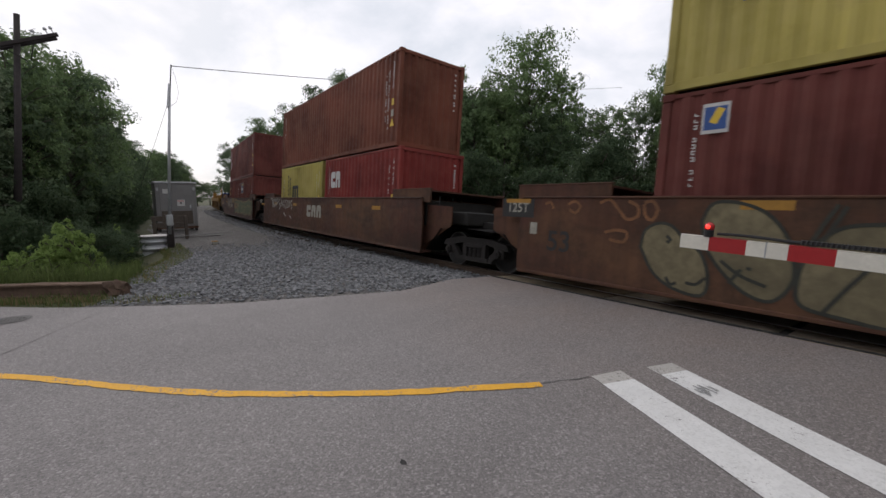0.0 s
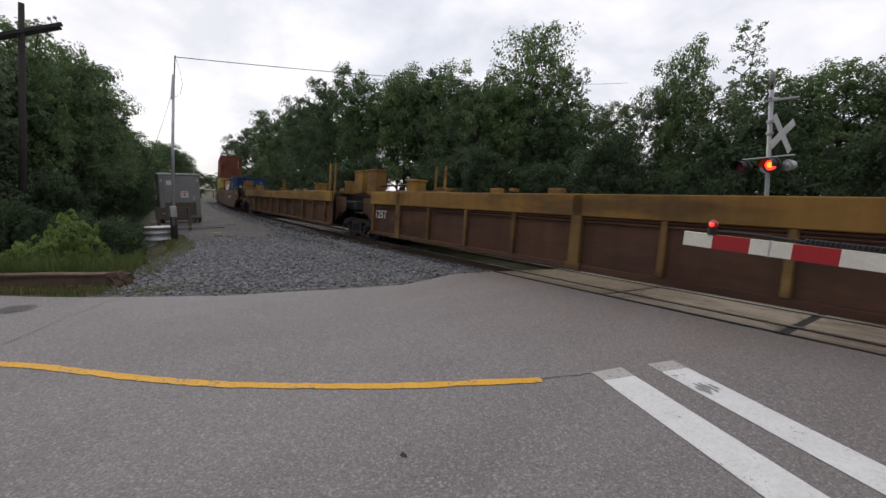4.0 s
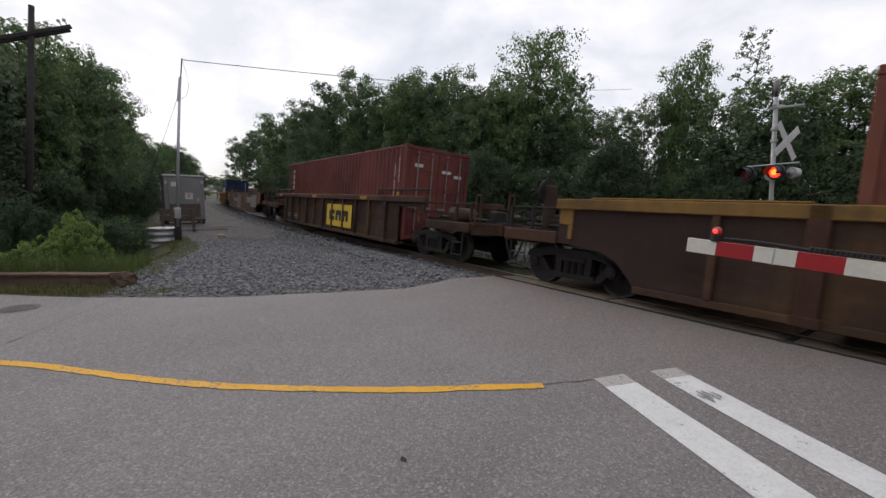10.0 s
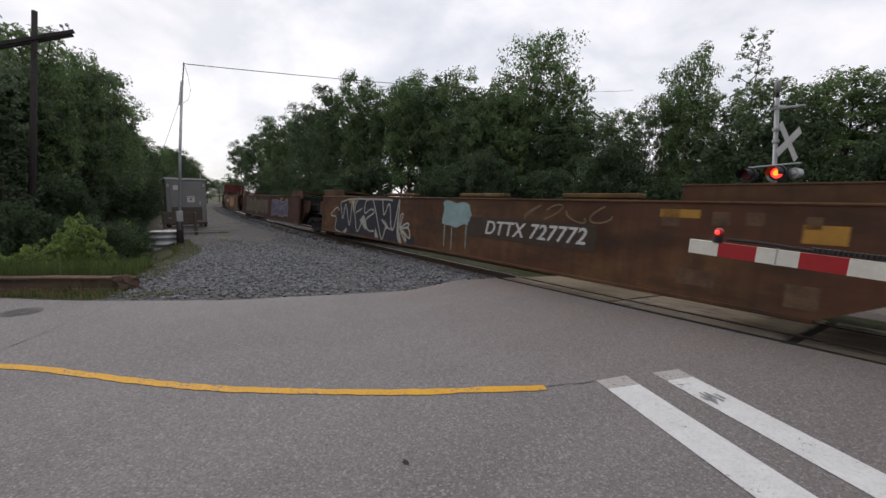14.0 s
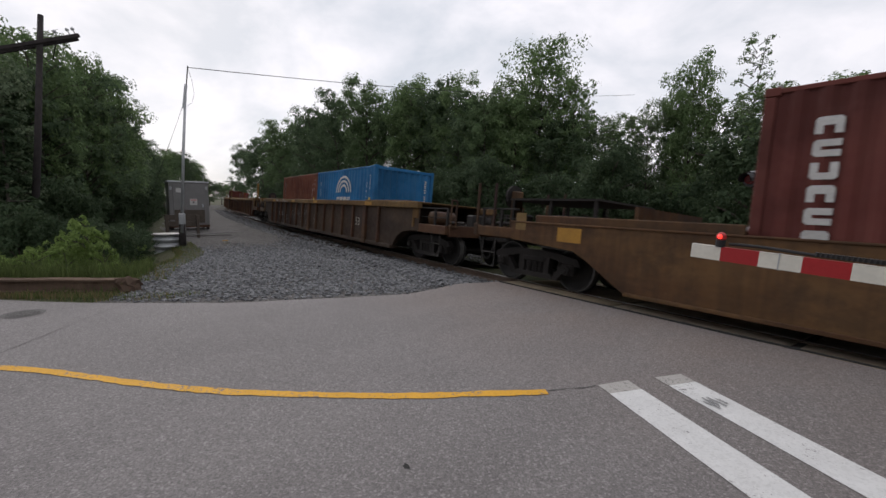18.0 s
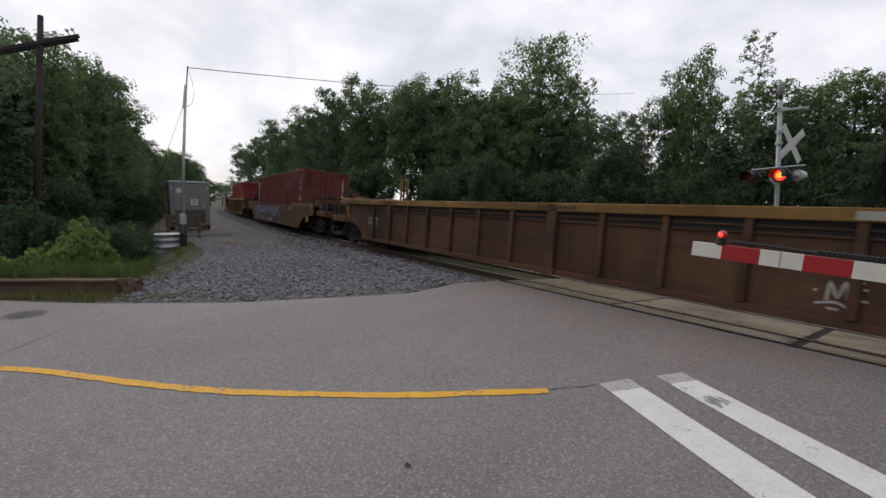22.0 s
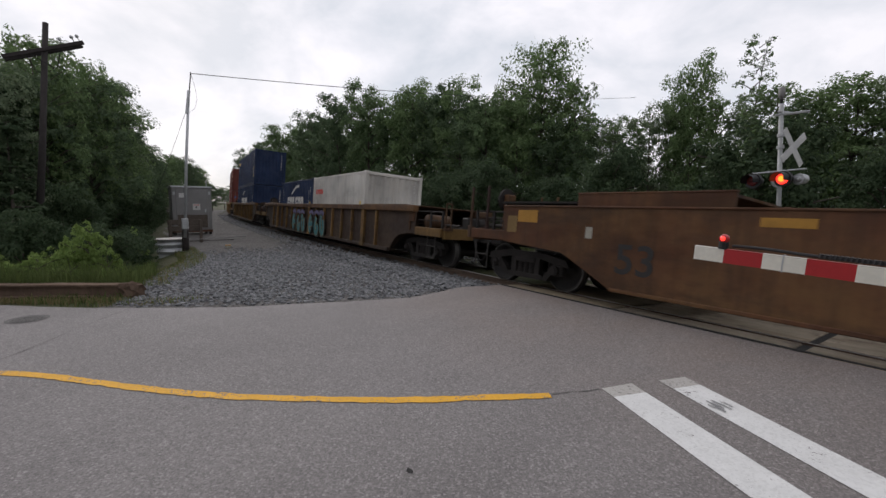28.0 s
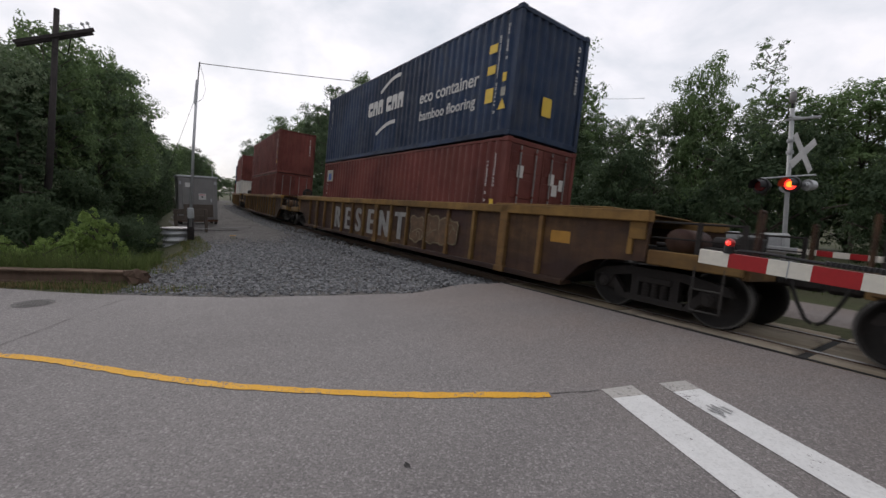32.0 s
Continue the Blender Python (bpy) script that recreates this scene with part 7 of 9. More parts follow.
# three empty ribbed units
for i in (18, 19, 20):
    c = car_at(i, "rib", "umber", "ochre", "umber", label="empty ribbed well car, ochre chords over brown panels", chord_h=0.15, zb=0.34, phase=0.7)
    lettering(c[0], "125T", c[5] + 0.7, 0.95, 0.34, MARK_CREAM, NR)
    rect(c[0], "patch", c[5] + 0.7, 0.95, 0.9, 0.5, MARK_BLACK, NR + 0.004)
    for z in (1.40, 1.31):
        part("inner_ledge", bms(box, c[5] + 0.2, c[4] - 0.2, -1.43, -1.395, z, z + 0.028), CAR_PAINT["umber"], c[0], "thin ledge under the top chord")
    # dark strip that paints in the shade of the recess below the chord
    part("wear_strip", bms(box, c[5] + 0.2, c[4] - 0.2, -1.4, -1.388, 1.3, 1.5), DARK, c[0], "dark strip painted for the shade under the top chord")
    for x, y in ((c[1] - 2.9, -1.1), (c[1] - 2.5, -1.1), (1.3 - c[1], 1.28), (1.8 - c[1], 1.28)):
        piece("guide_post", shared(("tall_post",), lambda: None), CAR_PAINT["ochre"], c[0], pose(x, y, 0), "tall ochre guide post")
    for x, w, h, y in ((1.0 - c[1], 0.55, 1.76, -0.9), (c[1] - 1.0, 0.5, 1.76, -0.9), (2.6 - c[1], 0.4, 1.78, -1.1)):
        piece("end_box", shared(("ochre_box", w, h), lambda w=w, h=h: bms(box, -w / 2, w / 2, -0.2, 0.2, 1.45, h, 0.02)), CAR_PAINT["ochre"], c[0], pose(x, y, 0), "ochre end box")
    glyphs(c[0], 9, 0.8, 1.57, 0.07, 0.075, 0.03, 0.02, MARK_BROWN, -1.488)
    if i == 19:
        glyphs(c[0], 3, 1.65, 0.85, 0.62, 0.55, 0.3, 0.16, GRAFF["oxide"], NR)
        brush(c[0], [[(-2.18, 1.36), (-1.92, 1.07), (-1.64, 0.82)], [(-1.18, 1.39), (-1.39, 1.06), (-1.64, 0.82)]], "black", 0.055, NR - 0.002, "black sprayed arrow")
    if i == 20:
        brush(c[0], [[(4.67, 0.59), (4.69, 0.81), (4.76, 0.63), (4.82, 0.83), (4.85, 0.62)], [(4.97, 0.84), (4.88, 0.78), (4.88, 0.65), (5.01, 0.63)], [(4.57, 0.54), (4.75, 0.58), (4.85, 0.53)], [(4.68, 0.5), (4.78, 0.5)], [(4.55, 0.7), (4.58, 0.69)], [(4.96, 0.76), (5.0, 0.76)]], "chalk", 0.03, NR - 0.002, "small white spray tag")
        rect(c[0], "sticker", 5.0, 1.57, 0.34, 0.1, MARK_CREAM, -1.49)

c = car_at(21, "smooth", "gold", front=2.3, label="amber smooth-sided well car with violet and white graffiti and one container", bulk=False, top=1.27)
fill(c[0], [(-5.84, 1.19), (-3.3, 1.22), (-0.47, 1.22), (1.15, 1.22), (1.34, 0.84), (0.88, 0.47), (-1.35, 0.36), (-5.11, 0.48)], "violet", NS, "pale violet graffiti")
fill(c[0], [(-5.14, 0.71), (-3.22, 0.71), (-0.89, 0.77), (1.04, 0.69), (1.96, 0.66), (2.17, 0.3), (1.46, 0.3), (-0.33, 0.3), (-3.16, 0.31)], "night", NS - 0.002, "dark lower part of the graffiti")
brush(c[0], [[(-5.65, 1.15), (-5.2, 0.47)], [(-4.47, 1.19), (-4.13, 0.48), (-3.53, 0.42)], [(-2.76, 1.22), (-3.2, 0.59), (-2.45, 0.35)], [(-2.18, 1.05), (-1.75, 0.45), (-1.3, 0.37)], [(-0.42, 1.2), (-0.62, 0.56), (0.34, 0.35)], [(0.61, 1.09), (1.09, 0.57)], [(1.63, 0.96), (2.04, 0.67), (2.18, 0.3)], [(-3.24, 0.91), (-2.27, 0.85), (-1.83, 1.07)], [(-1.16, 0.5), (-0.59, 0.33), (-0.32, 0.44)], [(-4.91, 0.59), (-4.58, 0.85)], [(0.04, 0.73), (0.67, 0.63)], [(1.47, 1.15), (1.53, 0.8)]], "chalk", 0.055, NS - 0.004, "white edges of the graffiti")
rect(c[0], "patch", 2.9, 1.08, 2.1, 0.2, CAR_PAINT["brown"], NS)
glyphs(c[0], 3, 2.6, 0.68, 0.72, 0.62, 0.1, 0.2, GRAFF["oxide"], NS)
reflectors(c, NS, (-4.4, 1.7, 4.4), 1.15)
rect(c[0], "patch", 7.6, 0.72, 0.5, 0.26, MARK_TAN, NS)
k = load(c, "maroon", 0, x=-0.38, label="maroon corrugated container in a graffiti-covered car", seed=21)
column_glyphs(k, 6, -5.4, 1.7, 0.21, 0.195, 0.075, MARK_WHITE, YN)

c = car_at(22, "rib", "dark", "ochre", "tan", label="dark ribbed well car with a mid container of bright red", pitch=1.01, phase=0.3)
glyphs(c[0], 3, 3.4, 0.95, 0.42, 0.4, 0.06, 0.1, MARK_CREAM, NR)
lettering(c[0], "53", 5.8, 0.92, 0.4, MARK_BLACK, NR, label="faded black length number")
end_data(c, NR)
scrawl(c[0], -6.5, -2, 0.7, 1.2, "tan", NR - 0.04, 93, 0.03, 5)
graffiti(c[0], -6.4, -4.6, 0.7, 1.25, "grey", "chalk", NR - 0.04, 94, 3)
reflectors(c, -1.49, (-4.0, 0.4, 7.6), 1.6)
k = load(c, "red", 0, x=0.15, label="bright red corrugated container with small white marks", seed=22)
rect(k, "company_mark", -5.4, 2.3, 0.16, 0.2, MARK_WHITE, YN)
glyphs(k, 6, -5.2, 1.98, 0.1, 0.1, 0.03, 0.03, MARK_WHITE, YN)

for i in (23, 24, 25):
    c = car_at(i, "smooth", "brown" if i < 25 else "amber", label="empty brown smooth-sided articulated well car with graffiti", zb=0.32)
    if i == 23:
        rect(c[0], "patch", 2.5, 1.04, 2.9, 0.44, MARK_BROWN, NS)
        lettering(c[0], "DTTX 732813", 2.5, 1.04, 0.38, MARK_CREAM, NS - 0.004, 1.05, slant=0.2, label="cream slanted car number")
        fill(c[0], [(3.49, 0.53), (4.08, 0.66), (4.53, 0.92), (4.79, 0.95), (4.79, 0.56), (4.52, 0.34), (3.9, 0.34), (3.63, 0.34)], "tan", NS, "tan edge of the sweeping graffiti")
        fill(c[0], [(3.63, 0.44), (4.1, 0.6), (4.54, 0.83), (4.73, 0.79), (4.55, 0.54), (4.12, 0.34), (3.71, 0.35)], "black", NS - 0.002, "black sweeping graffiti")
        fill(c[0], [(4.18, 1.23), (4.57, 1.39), (4.88, 1.62), (5.18, 1.62), (5.49, 1.62), (5.6, 1.49), (5.5, 1.24), (5.07, 1.32), (4.61, 1.07), (4.3, 1.07)], "tan", NS)
        fill(c[0], [(4.29, 1.18), (4.58, 1.32), (4.84, 1.55), (5.02, 1.55), (4.82, 1.29), (4.57, 1.12), (4.36, 1.1)], "black", NS - 0.002)
        brush(c[0], [[(-0.08, 1.62), (0.19, 1.49), (0.04, 1.62), (0.29, 1.54)], [(0.4, 1.62), (0.59, 1.47), (0.7, 1.62)], [(0.79, 1.62), (0.99, 1.54), (1.06, 1.62), (1.26, 1.56)], [(0.53, 1.31), (0.74, 1.42), (0.94, 1.26), (0.7, 1.16)], [(1.37, 1.39), (1.57, 1.34), (1.45, 1.49)], [(0.37, 1.22), (0.43, 0.99)]], "chalk", 0.05, NS - 0.001, "thin white spray tag")
        lettering(c[0], "40", 7.6, 1.4, 0.18, GRAFF["tan"], NS)
        graffiti(c[0], -7.0, -1.6, 0.6, 1.6, "tan", "chalk", NS, 96, 6)
        end_data(c, NS)
        rect(c[0], "patch", 8.3, 1.4, 0.7, 0.34, MARK_ORANGE, NS)
    elif i == 24:
        graffiti(c[0], -6.0, 6.0, 0.4, 1.62, "grey", "tan", NS, 97, 11)
        for x in (-4.5, 4.0):
            rect(c[0], "patch", x, 1.35, 0.8, 0.3, MARK_CREAM, NS)
    else:
        lettering(c[0], "53", -5.85, 0.8, 0.68, MARK_BLACK, NS, label="faded black length number")
        lettering(c[0], "733208", 1.2, 1.1, 0.3, MARK_CREAM, NS)
        rect(c[0], "sticker", -6.7, 1.22, 0.13, 0.2, MARK_CREAM, NS)
        rect(c[0], "patch", -8.1, 1.47, 0.5, 0.24, MARK_ORANGE, NS)
    reflectors(c, NS, (-4.0, 6.8), 1.5)

c = car_at(26, "rib", "grey", "gold", "tan", label="dark ribbed well car with teal graffiti and two short containers")
TEAL = [
    [[(-2.39, 1.1), (-2.59, 0.87), (-2.63, 0.56), (-2.39, 0.36)], [(-2.57, 0.7), (-2.15, 0.74)]],
    [[(-1.63, 1.06), (-1.77, 0.7), (-1.69, 0.38), (-1.49, 0.36), (-1.39, 0.54), (-1.55, 0.68)]],
    [[(-0.96, 1.15), (-1.01, 0.78), (-0.92, 0.46), (-0.73, 0.37), (-0.63, 0.62), (-0.72, 0.96)]],
]
for j in range(6):
    shape_ = [[(a + (j // 3) * 2.85, b) for a, b in s] for s in TEAL[j % 3]]
    brush(c[0], [[(a + 0.07, b - 0.03) for a, b in s] for s in shape_], "black", 0.34, NR - 0.1, "black shadow of a graffiti letter")
    brush(c[0], shape_, "yellow", 0.27, NR - 0.104, "thin pale edge of a graffiti letter")
    brush(c[0], shape_, "teal", 0.225, NR - 0.108, "teal graffiti letter")
    x0 = shape_[0][0][0]
    brush(c[0], [[(x0 - 0.25, 1.22), (x0 + 0.05, 1.3), (x0 + 0.35, 1.2)]], "violet", 0.16, NR - 0.112, "violet cap of a graffiti letter")
scrawl(c[0], -7.5, -7.1, 0.6, 0.95, "grey", NR - 0.004, 111, 0.03, 2)
scrawl(c[0], -3.9, -3.1, 0.85, 1.05, "grey", NR - 0.004, 112, 0.02, 3)
k = load(c, "white", 0, 6.058, 2.591, x=2.75, label="off-white 20 foot container with red word marks", seed=23)
glyphs(k, 4, -2.1, 1.9, 0.2, 0.22, 0.05, 0.06, MARK_RED, YN)
glyphs(k, 4, 0, 0, 0.28, 0.26, 0.06, 0.07, MARK_RED, 0, m=pose(3.034, 0.1, 0.95, rz=90))
k = load(c, "navy", 0, 6.058, 2.591, x=-3.4, label="navy 20 foot container with white block marks and swoosh", seed=24)
glyphs(k, 3, -0.9, 1.45, 0.42, 0.5, 0.06, 0.13, MARK_WHITE, YN)
glyphs(k, 3, 0.75, 1.45, 0.45, 0.5, 0.06, 0.13, MARK_WHITE, YN)
bm = bmesh.new()
stroke_bm(bm, [(-0.8 + 0.2 * i, 1.85 + 0.42 * math.sin(0.26 * i)) for i in range(8)], 0.13, 0)
part("company_mark", bm, MARK_WHITE, k, "white swoosh").location.y = YN

c = car_at(27, "rib", "grey", "gold", "tan", label="dark ribbed well car with tan posts, carrying two navy containers")
scrawl(c[0], 2.1, 3.6, 1.5, 1.6, "chalk", -1.49, 113, 0.025, 6)
brush(c[0], [[(1.11, 1.21), (1.19, 0.91), (1.15, 0.67), (1.35, 0.78)], [(2.13, 0.87), (2.19, 0.72), (2.43, 0.73), (2.39, 0.64)], [(-3.96, 0.86), (-3.6, 0.73), (-3.3, 0.98)], [(-2.13, 0.94), (-1.86, 0.88), (-1.76, 0.98)]], "chalk", 0.03, NR - 0.002, "thin chalk marks on the panels")
k = load(c, "navy", 0, x=-0.1, label="navy corrugated container with large white block marks", seed=25)
glyphs(k, 3, -1.35, 1.5, 0.58, 0.62, 0.08, 0.17, MARK_WHITE, YN)
glyphs(k, 3, 0.95, 1.5, 0.6, 0.62, 0.08, 0.17, MARK_WHITE, YN)
bm = bmesh.new()
stroke_bm(bm, [(-1.3 + 0.22 * i, 2.05 + 0.36 * math.sin(0.26 * i)) for i in range(8)], 0.12, 0)
part("company_mark", bm, MARK_WHITE, k, "white swoosh").location.y = YN
k = load(c, "navy", 1, x=-0.1, label="navy container with a yellow word mark on the upper tier", seed=26)
glyphs(k, 5, -5.1, 2.35, 0.2, 0.26, 0.06, 0.06, MARK_YELLOW, YN)

c = car_at(28, "rib", "dark", "ochre", "tan", rear=1.65, label="dark ribbed well car with sprayed grey block letters, double stacked")
for j, ch in enumerate("RESENT"):
    for q, dx in enumerate((-0.1, 0.0, 0.1)):
        lettering(c[0], ch, -3.71 + j * 1.06 + dx, 0.82, 1.34, GRAFF["black"], NR - 0.003 - 0.001 * q, sx=0.86)
    for q, dx in enumerate((-0.07, 0.0, 0.07)):
        lettering(c[0], ch, -3.71 + j * 1.06 + dx, 0.84, 1.2, GRAFF["dirty"], NR - 0.008 - 0.001 * q, sx=0.84, label="grey sprayed block letter" if q == 0 else "")
lettering(c[0], "53", 5.42, 0.85, 0.5, GRAFF["smear"], NR, label="faded black length number")
scrawl(c[0], -7.4, -6.6, 0.6, 1.2, "chalk", NR - 0.04, 115, 0.03, 2)
rect(c[0], "patch", -8.0, 1.1, 0.4, 0.22, MARK_CREAM, NR)
rect(c[0], "patch", 8.0, 1.1, 0.4, 0.22, MARK_CREAM, NR)
k = load(c, "maroon", 0, x=-0.1, doors=True, label="maroon container, door end forward, under another maroon one", seed=27)
rect(k, "sign", -5.2, 2.4, 0.34, 0.42, MARK_WHITE, YN - 0.002)
rect(k, "sign", -5.2, 2.4, 0.28, 0.32, MARK_BLUE, YN - 0.006, "blue and yellow square sign")
rect(k, "sign", -5.18, 2.43, 0.1, 0.22, MARK_YELLOW, YN - 0.01, tilt=25)
for yy, z, m_ in ((-0.8, 2.1, MARK_BLUE), (-0.35, 2.0, MARK_WHITE), (0.4, 1.9, MARK_WHITE), (0.8, 1.9, MARK_WHITE), (-0.8, 0.7, MARK_YELLOW)):
    piece("sign", shared(("door_sign",), lambda: bms(box, -0.0015, 0.0015, -0.1, 0.1, -0.14, 0.14)), m_, k, pose(6.11, yy, z))
k = load(c, "maroon", 1, x=-0.1, label="maroon container with upright white letters on the upper tier", seed=28)
column_glyphs(k, 3, -5.55, 2.2, 0.26, 0.3, 0.1, MARK_WHITE, YN)
rect(k, "sticker", 4.2, 1.9, 0.5, 0.32, MARK_YELLOW, YN)

c = car_at(29, "rib", "dark", "ochre", "tan", label="dark ribbed well car with grey letters under blue and red containers")
for j, ch in enumerate("RESENT"):
    for q, dx in enumerate((-0.06, 0.0, 0.06)):
        lettering(c[0], ch, -3.71 + j * 1.06 + dx, 0.82, 1.2, GRAFF["dirty"], NR - 0.005 - 0.001 * q, sx=0.84, label="grey sprayed block letter" if q == 0 else "")
graffiti(c[0], 2.3, 4.6, 0.45, 1.3, "smear", "tan", NR - 0.04, 117, 3)
rect(c[0], "patch", 7.8, 1.1, 0.45, 0.22, MARK_ORANGE, NR)
k = load(c, "maroon", 0, x=-0.2, doors=True, label="maroon container, door end forward, under a blue one", seed=29)
rect(k, "sign", -5.3, 2.3, 0.7, 0.5, MARK_CREAM, YN)
rect(k, "sign", -5.3, 2.25, 0.35, 0.3, MARK_BLUE, YN - 0.004)
for yy, z in ((-0.75, 2.15), (0.35, 2.1), (0.75, 2.0), (0.5, 1.85)):
    piece("sign", shared(("door_sign",), lambda: None), MARK_WHITE, k, pose(6.11, yy, z))
k = load(c, "slate", 1, x=-0.2, label="slate blue container with white marks on the upper tier", seed=30)
glyphs(k, 3, -1.1, 1.7, 0.36, 0.5, 0.05, 0.11, MARK_WHITE, YN)
glyphs(k, 3, 0.35, 1.7, 0.36, 0.5, 0.05, 0.11, MARK_WHITE, YN)
lettering(k, "eco container", 3.4, 1.5, 0.5, MARK_WHITE, YN, label="white lettering")
lettering(k, "bamboo flooring", 3.4, 0.95, 0.4, MARK_WHITE, YN, label="white lettering")
bm = bmesh.new()
stroke_bm(bm, [(-0.75 + 0.2 * i, 2.2 + 0.36 * math.sin(0.26 * i)) for i in range(8)], 0.12, 0)
stroke_bm(bm, [(-0.9 + 0.2 * i, 0.75 + 0.3 * math.sin(0.26 * i)) for i in range(8)], 0.12, 0)
part("company_mark", bm, MARK_WHITE, k, "two white swooshes").location.y = YN
for z in (1.0, 1.6, 2.1):
    rect(k, "sticker", 5.25, z, 0.28, 0.34 if z < 1.2 else 0.2, MARK_YELLOW, YN)
piece("sticker", shared(("end_sticker",), lambda: bms(box, -0.0015, 0.0015, -0.16, 0.16, -0.22, 0.22)), MARK_YELLOW, k, pose(6.1, -0.1, 0.85))

for i, lower, upper in ((30, "maroon", "maroon"), (31, "white", "maroon"), (32, "red", "navy"), (33, "maroon", None)):
    c = car_at(i, "rib", "dark", "ochre", "tan", label="dark ribbed well car farther back in the train, loaded with containers")
    k = load(c, lower, 0, doors=lower == "maroon", label=f"{lower} corrugated container in a ribbed well car near the rear", seed=30 + i)
    if upper:
        k = load(c, upper, 1, label=f"{upper} corrugated container on the upper tier near the rear", seed=60 + i)


def motions():
    """Runs the whole train along the curve at a steady speed."""
    times = [i * 0.5 for i in range(65)]
    for thing, mid, base, offset in MOVERS:
        walk(thing, [(t, car_pose(mid + SPEED * t, base) @ offset) for t in times])

# ---- things beside the line ----


def tapered(bm, pts, radii, seg=12):
    """A tube through points with a radius at each."""
    prev = None
    for i, (p, r) in enumerate(zip(pts, radii)):
        a, b = Vector(pts[max(i - 1, 0)]), Vector(pts[min(i + 1, len(pts) - 1)])
        q = (b - a).to_track_quat("Z", "Y").to_matrix()
        ring = [bm.verts.new(Vector(p) + q @ Vector((r * math.cos(k * math.tau / seg), r * math.sin(k * math.tau / seg), 0))) for k in range(seg)]
        if prev:
            for k in range(seg):
                j = (k + 1) % seg
                bm.faces.new((prev[k], prev[j], ring[j], ring[k]))
        else:
            bm.faces.new(ring[::-1])
        prev = ring
    bm.faces.new(prev)
    return bm


# old wooden line pole with one crossarm
upole = tagged(new("utility_pole"), "old dark wooden utility pole with tilted crossarm and few insulators", "utility pole")
upole.location = (-19.8, -10.4, -1.3)
top = Vector((-0.1, 0.82, 9.08))
part("pole", bms(tapered, [(0, 0, 0), tuple(top * 0.5 + Vector((0, 0.03, 0))), tuple(top)], [0.125, 0.1, 0.08], 14), POLE_WOOD, upole, smooth=True)
arm_c = top * 0.9 + Vector((0.1, 0, 0))
arm_q = Matrix.Translation(arm_c) @ Matrix.Rotation(radians(4), 4, "Z") @ Matrix.Rotation(radians(25), 4, "X")
arm = part("crossarm", bms(box, -0.06, 0.06, -1.12, 1.15, -0.06, 0.06, 0.012), POLE_WOOD, upole)
arm.matrix_basis = arm_q
arm2 = part("crossarm", bms(box, -0.06, 0.06, -1.1, 1.1, -0.06, 0.06, 0.012), POLE_WOOD, upole)
arm2.matrix_basis = arm_q @ Matrix.Translation((-0.28, 0, -0.03))
for y in (-0.45, 0.45):
    b = part("brace", bms(cyl, (0.1, y, -0.06), (0.1, y * 0.1, -0.62), 0.015, 6), DARK, upole)
    b.matrix_basis = arm_q
ins = mesh_of("insulator", tapered(bmesh.new(), [(0, 0, 0), (0, 0, 0.1), (0, 0, 0.11), (0, 0, 0.16), (0, 0, 0.2)], [0.015, 0.015, 0.05, 0.055, 0.025], 10), True)
for y in (0.55, 0.9, 1.06):
    piece("insulator", ins, SILVER, upole, arm_q @ Matrix.Translation((0, y, 0.075)), "glass insulator on a pin")

# slim service mast with a cable
mast = tagged(new("cable_pole"), "slim grey steel pole on a dark wooden stub carrying one cable", "pole")
mast.location = (-20.4, -5.86, -0.55)
part("stub", bms(tapered, [(0, 0, 0), (0.0, 0.02, 0.8), (0.0, 0.03, 1.35)], [0.14, 0.13, 0.12], 12), POLE_WOOD, mast, smooth=True)
part("tube", bms(tapered, [(0.1, 0.0, 0.85), (0.1, 0.2, 4.2), (0.08, 0.42, 6.9)], [0.06, 0.055, 0.045], 12), GALV, mast, smooth=True)
part("meter_box", bms(box, 0.1, 0.24, -0.1, 0.14, 1.2, 1.65, 0.02), GALV, mast, "grey switch box")
part("meter_glass", bms(cyl, (0.24, 0.02, 1.45), (0.29, 0.02, 1.45), 0.09, 14), GALV, mast)
part("bracket", bms(cyl, (0.08, 0.33, 5.9), (0.08, 0.52, 7.65), 0.022, 8), DARK, mast, "top spar holding the cable")
part("bracket", bms(cyl, (0.1, 0.3, 5.95), (0.08, 0.42, 6.9), 0.058, 8), GALV, mast)
bm = bmesh.new()
loop = [(0.08, 0.52, 7.6), (0.1, 0.64, 7.1), (0.1, 0.7, 6.6), (0.1, 0.6, 6.2), (0.1, 0.36, 6.0)]
for a, b in zip(loop, loop[1:]):
    cyl(bm, a, b, 0.006, 5)
part("drip_loop", bm, BLACK, mast)


def hanging(name, a, b, sag, r, label, parent=None):
    bm = bmesh.new()
    a, b = Vector(a), Vector(b)
    pts = [a.lerp(b, i / 24) - Vector((0, 0, sag * 4 * (i / 24) * (1 - i / 24))) for i in range(25)]
    tapered(bm, [tuple(p) for p in pts], [r] * 25, 5)
    return tagged(part(name, bm, BLACK), label, "cable")


hanging("overhead_cable", (-20.32, -5.34, 7.05), (-22.9, 34.5, 13.0), 0.5, 0.016, "thin black overhead cable slung across the railway")
hanging("guy_wire", (-20.3, -5.55, 5.6), (-26.5, -7.2, 0.2), 0.05, 0.008, "thin steel guy wire running down from the pole")

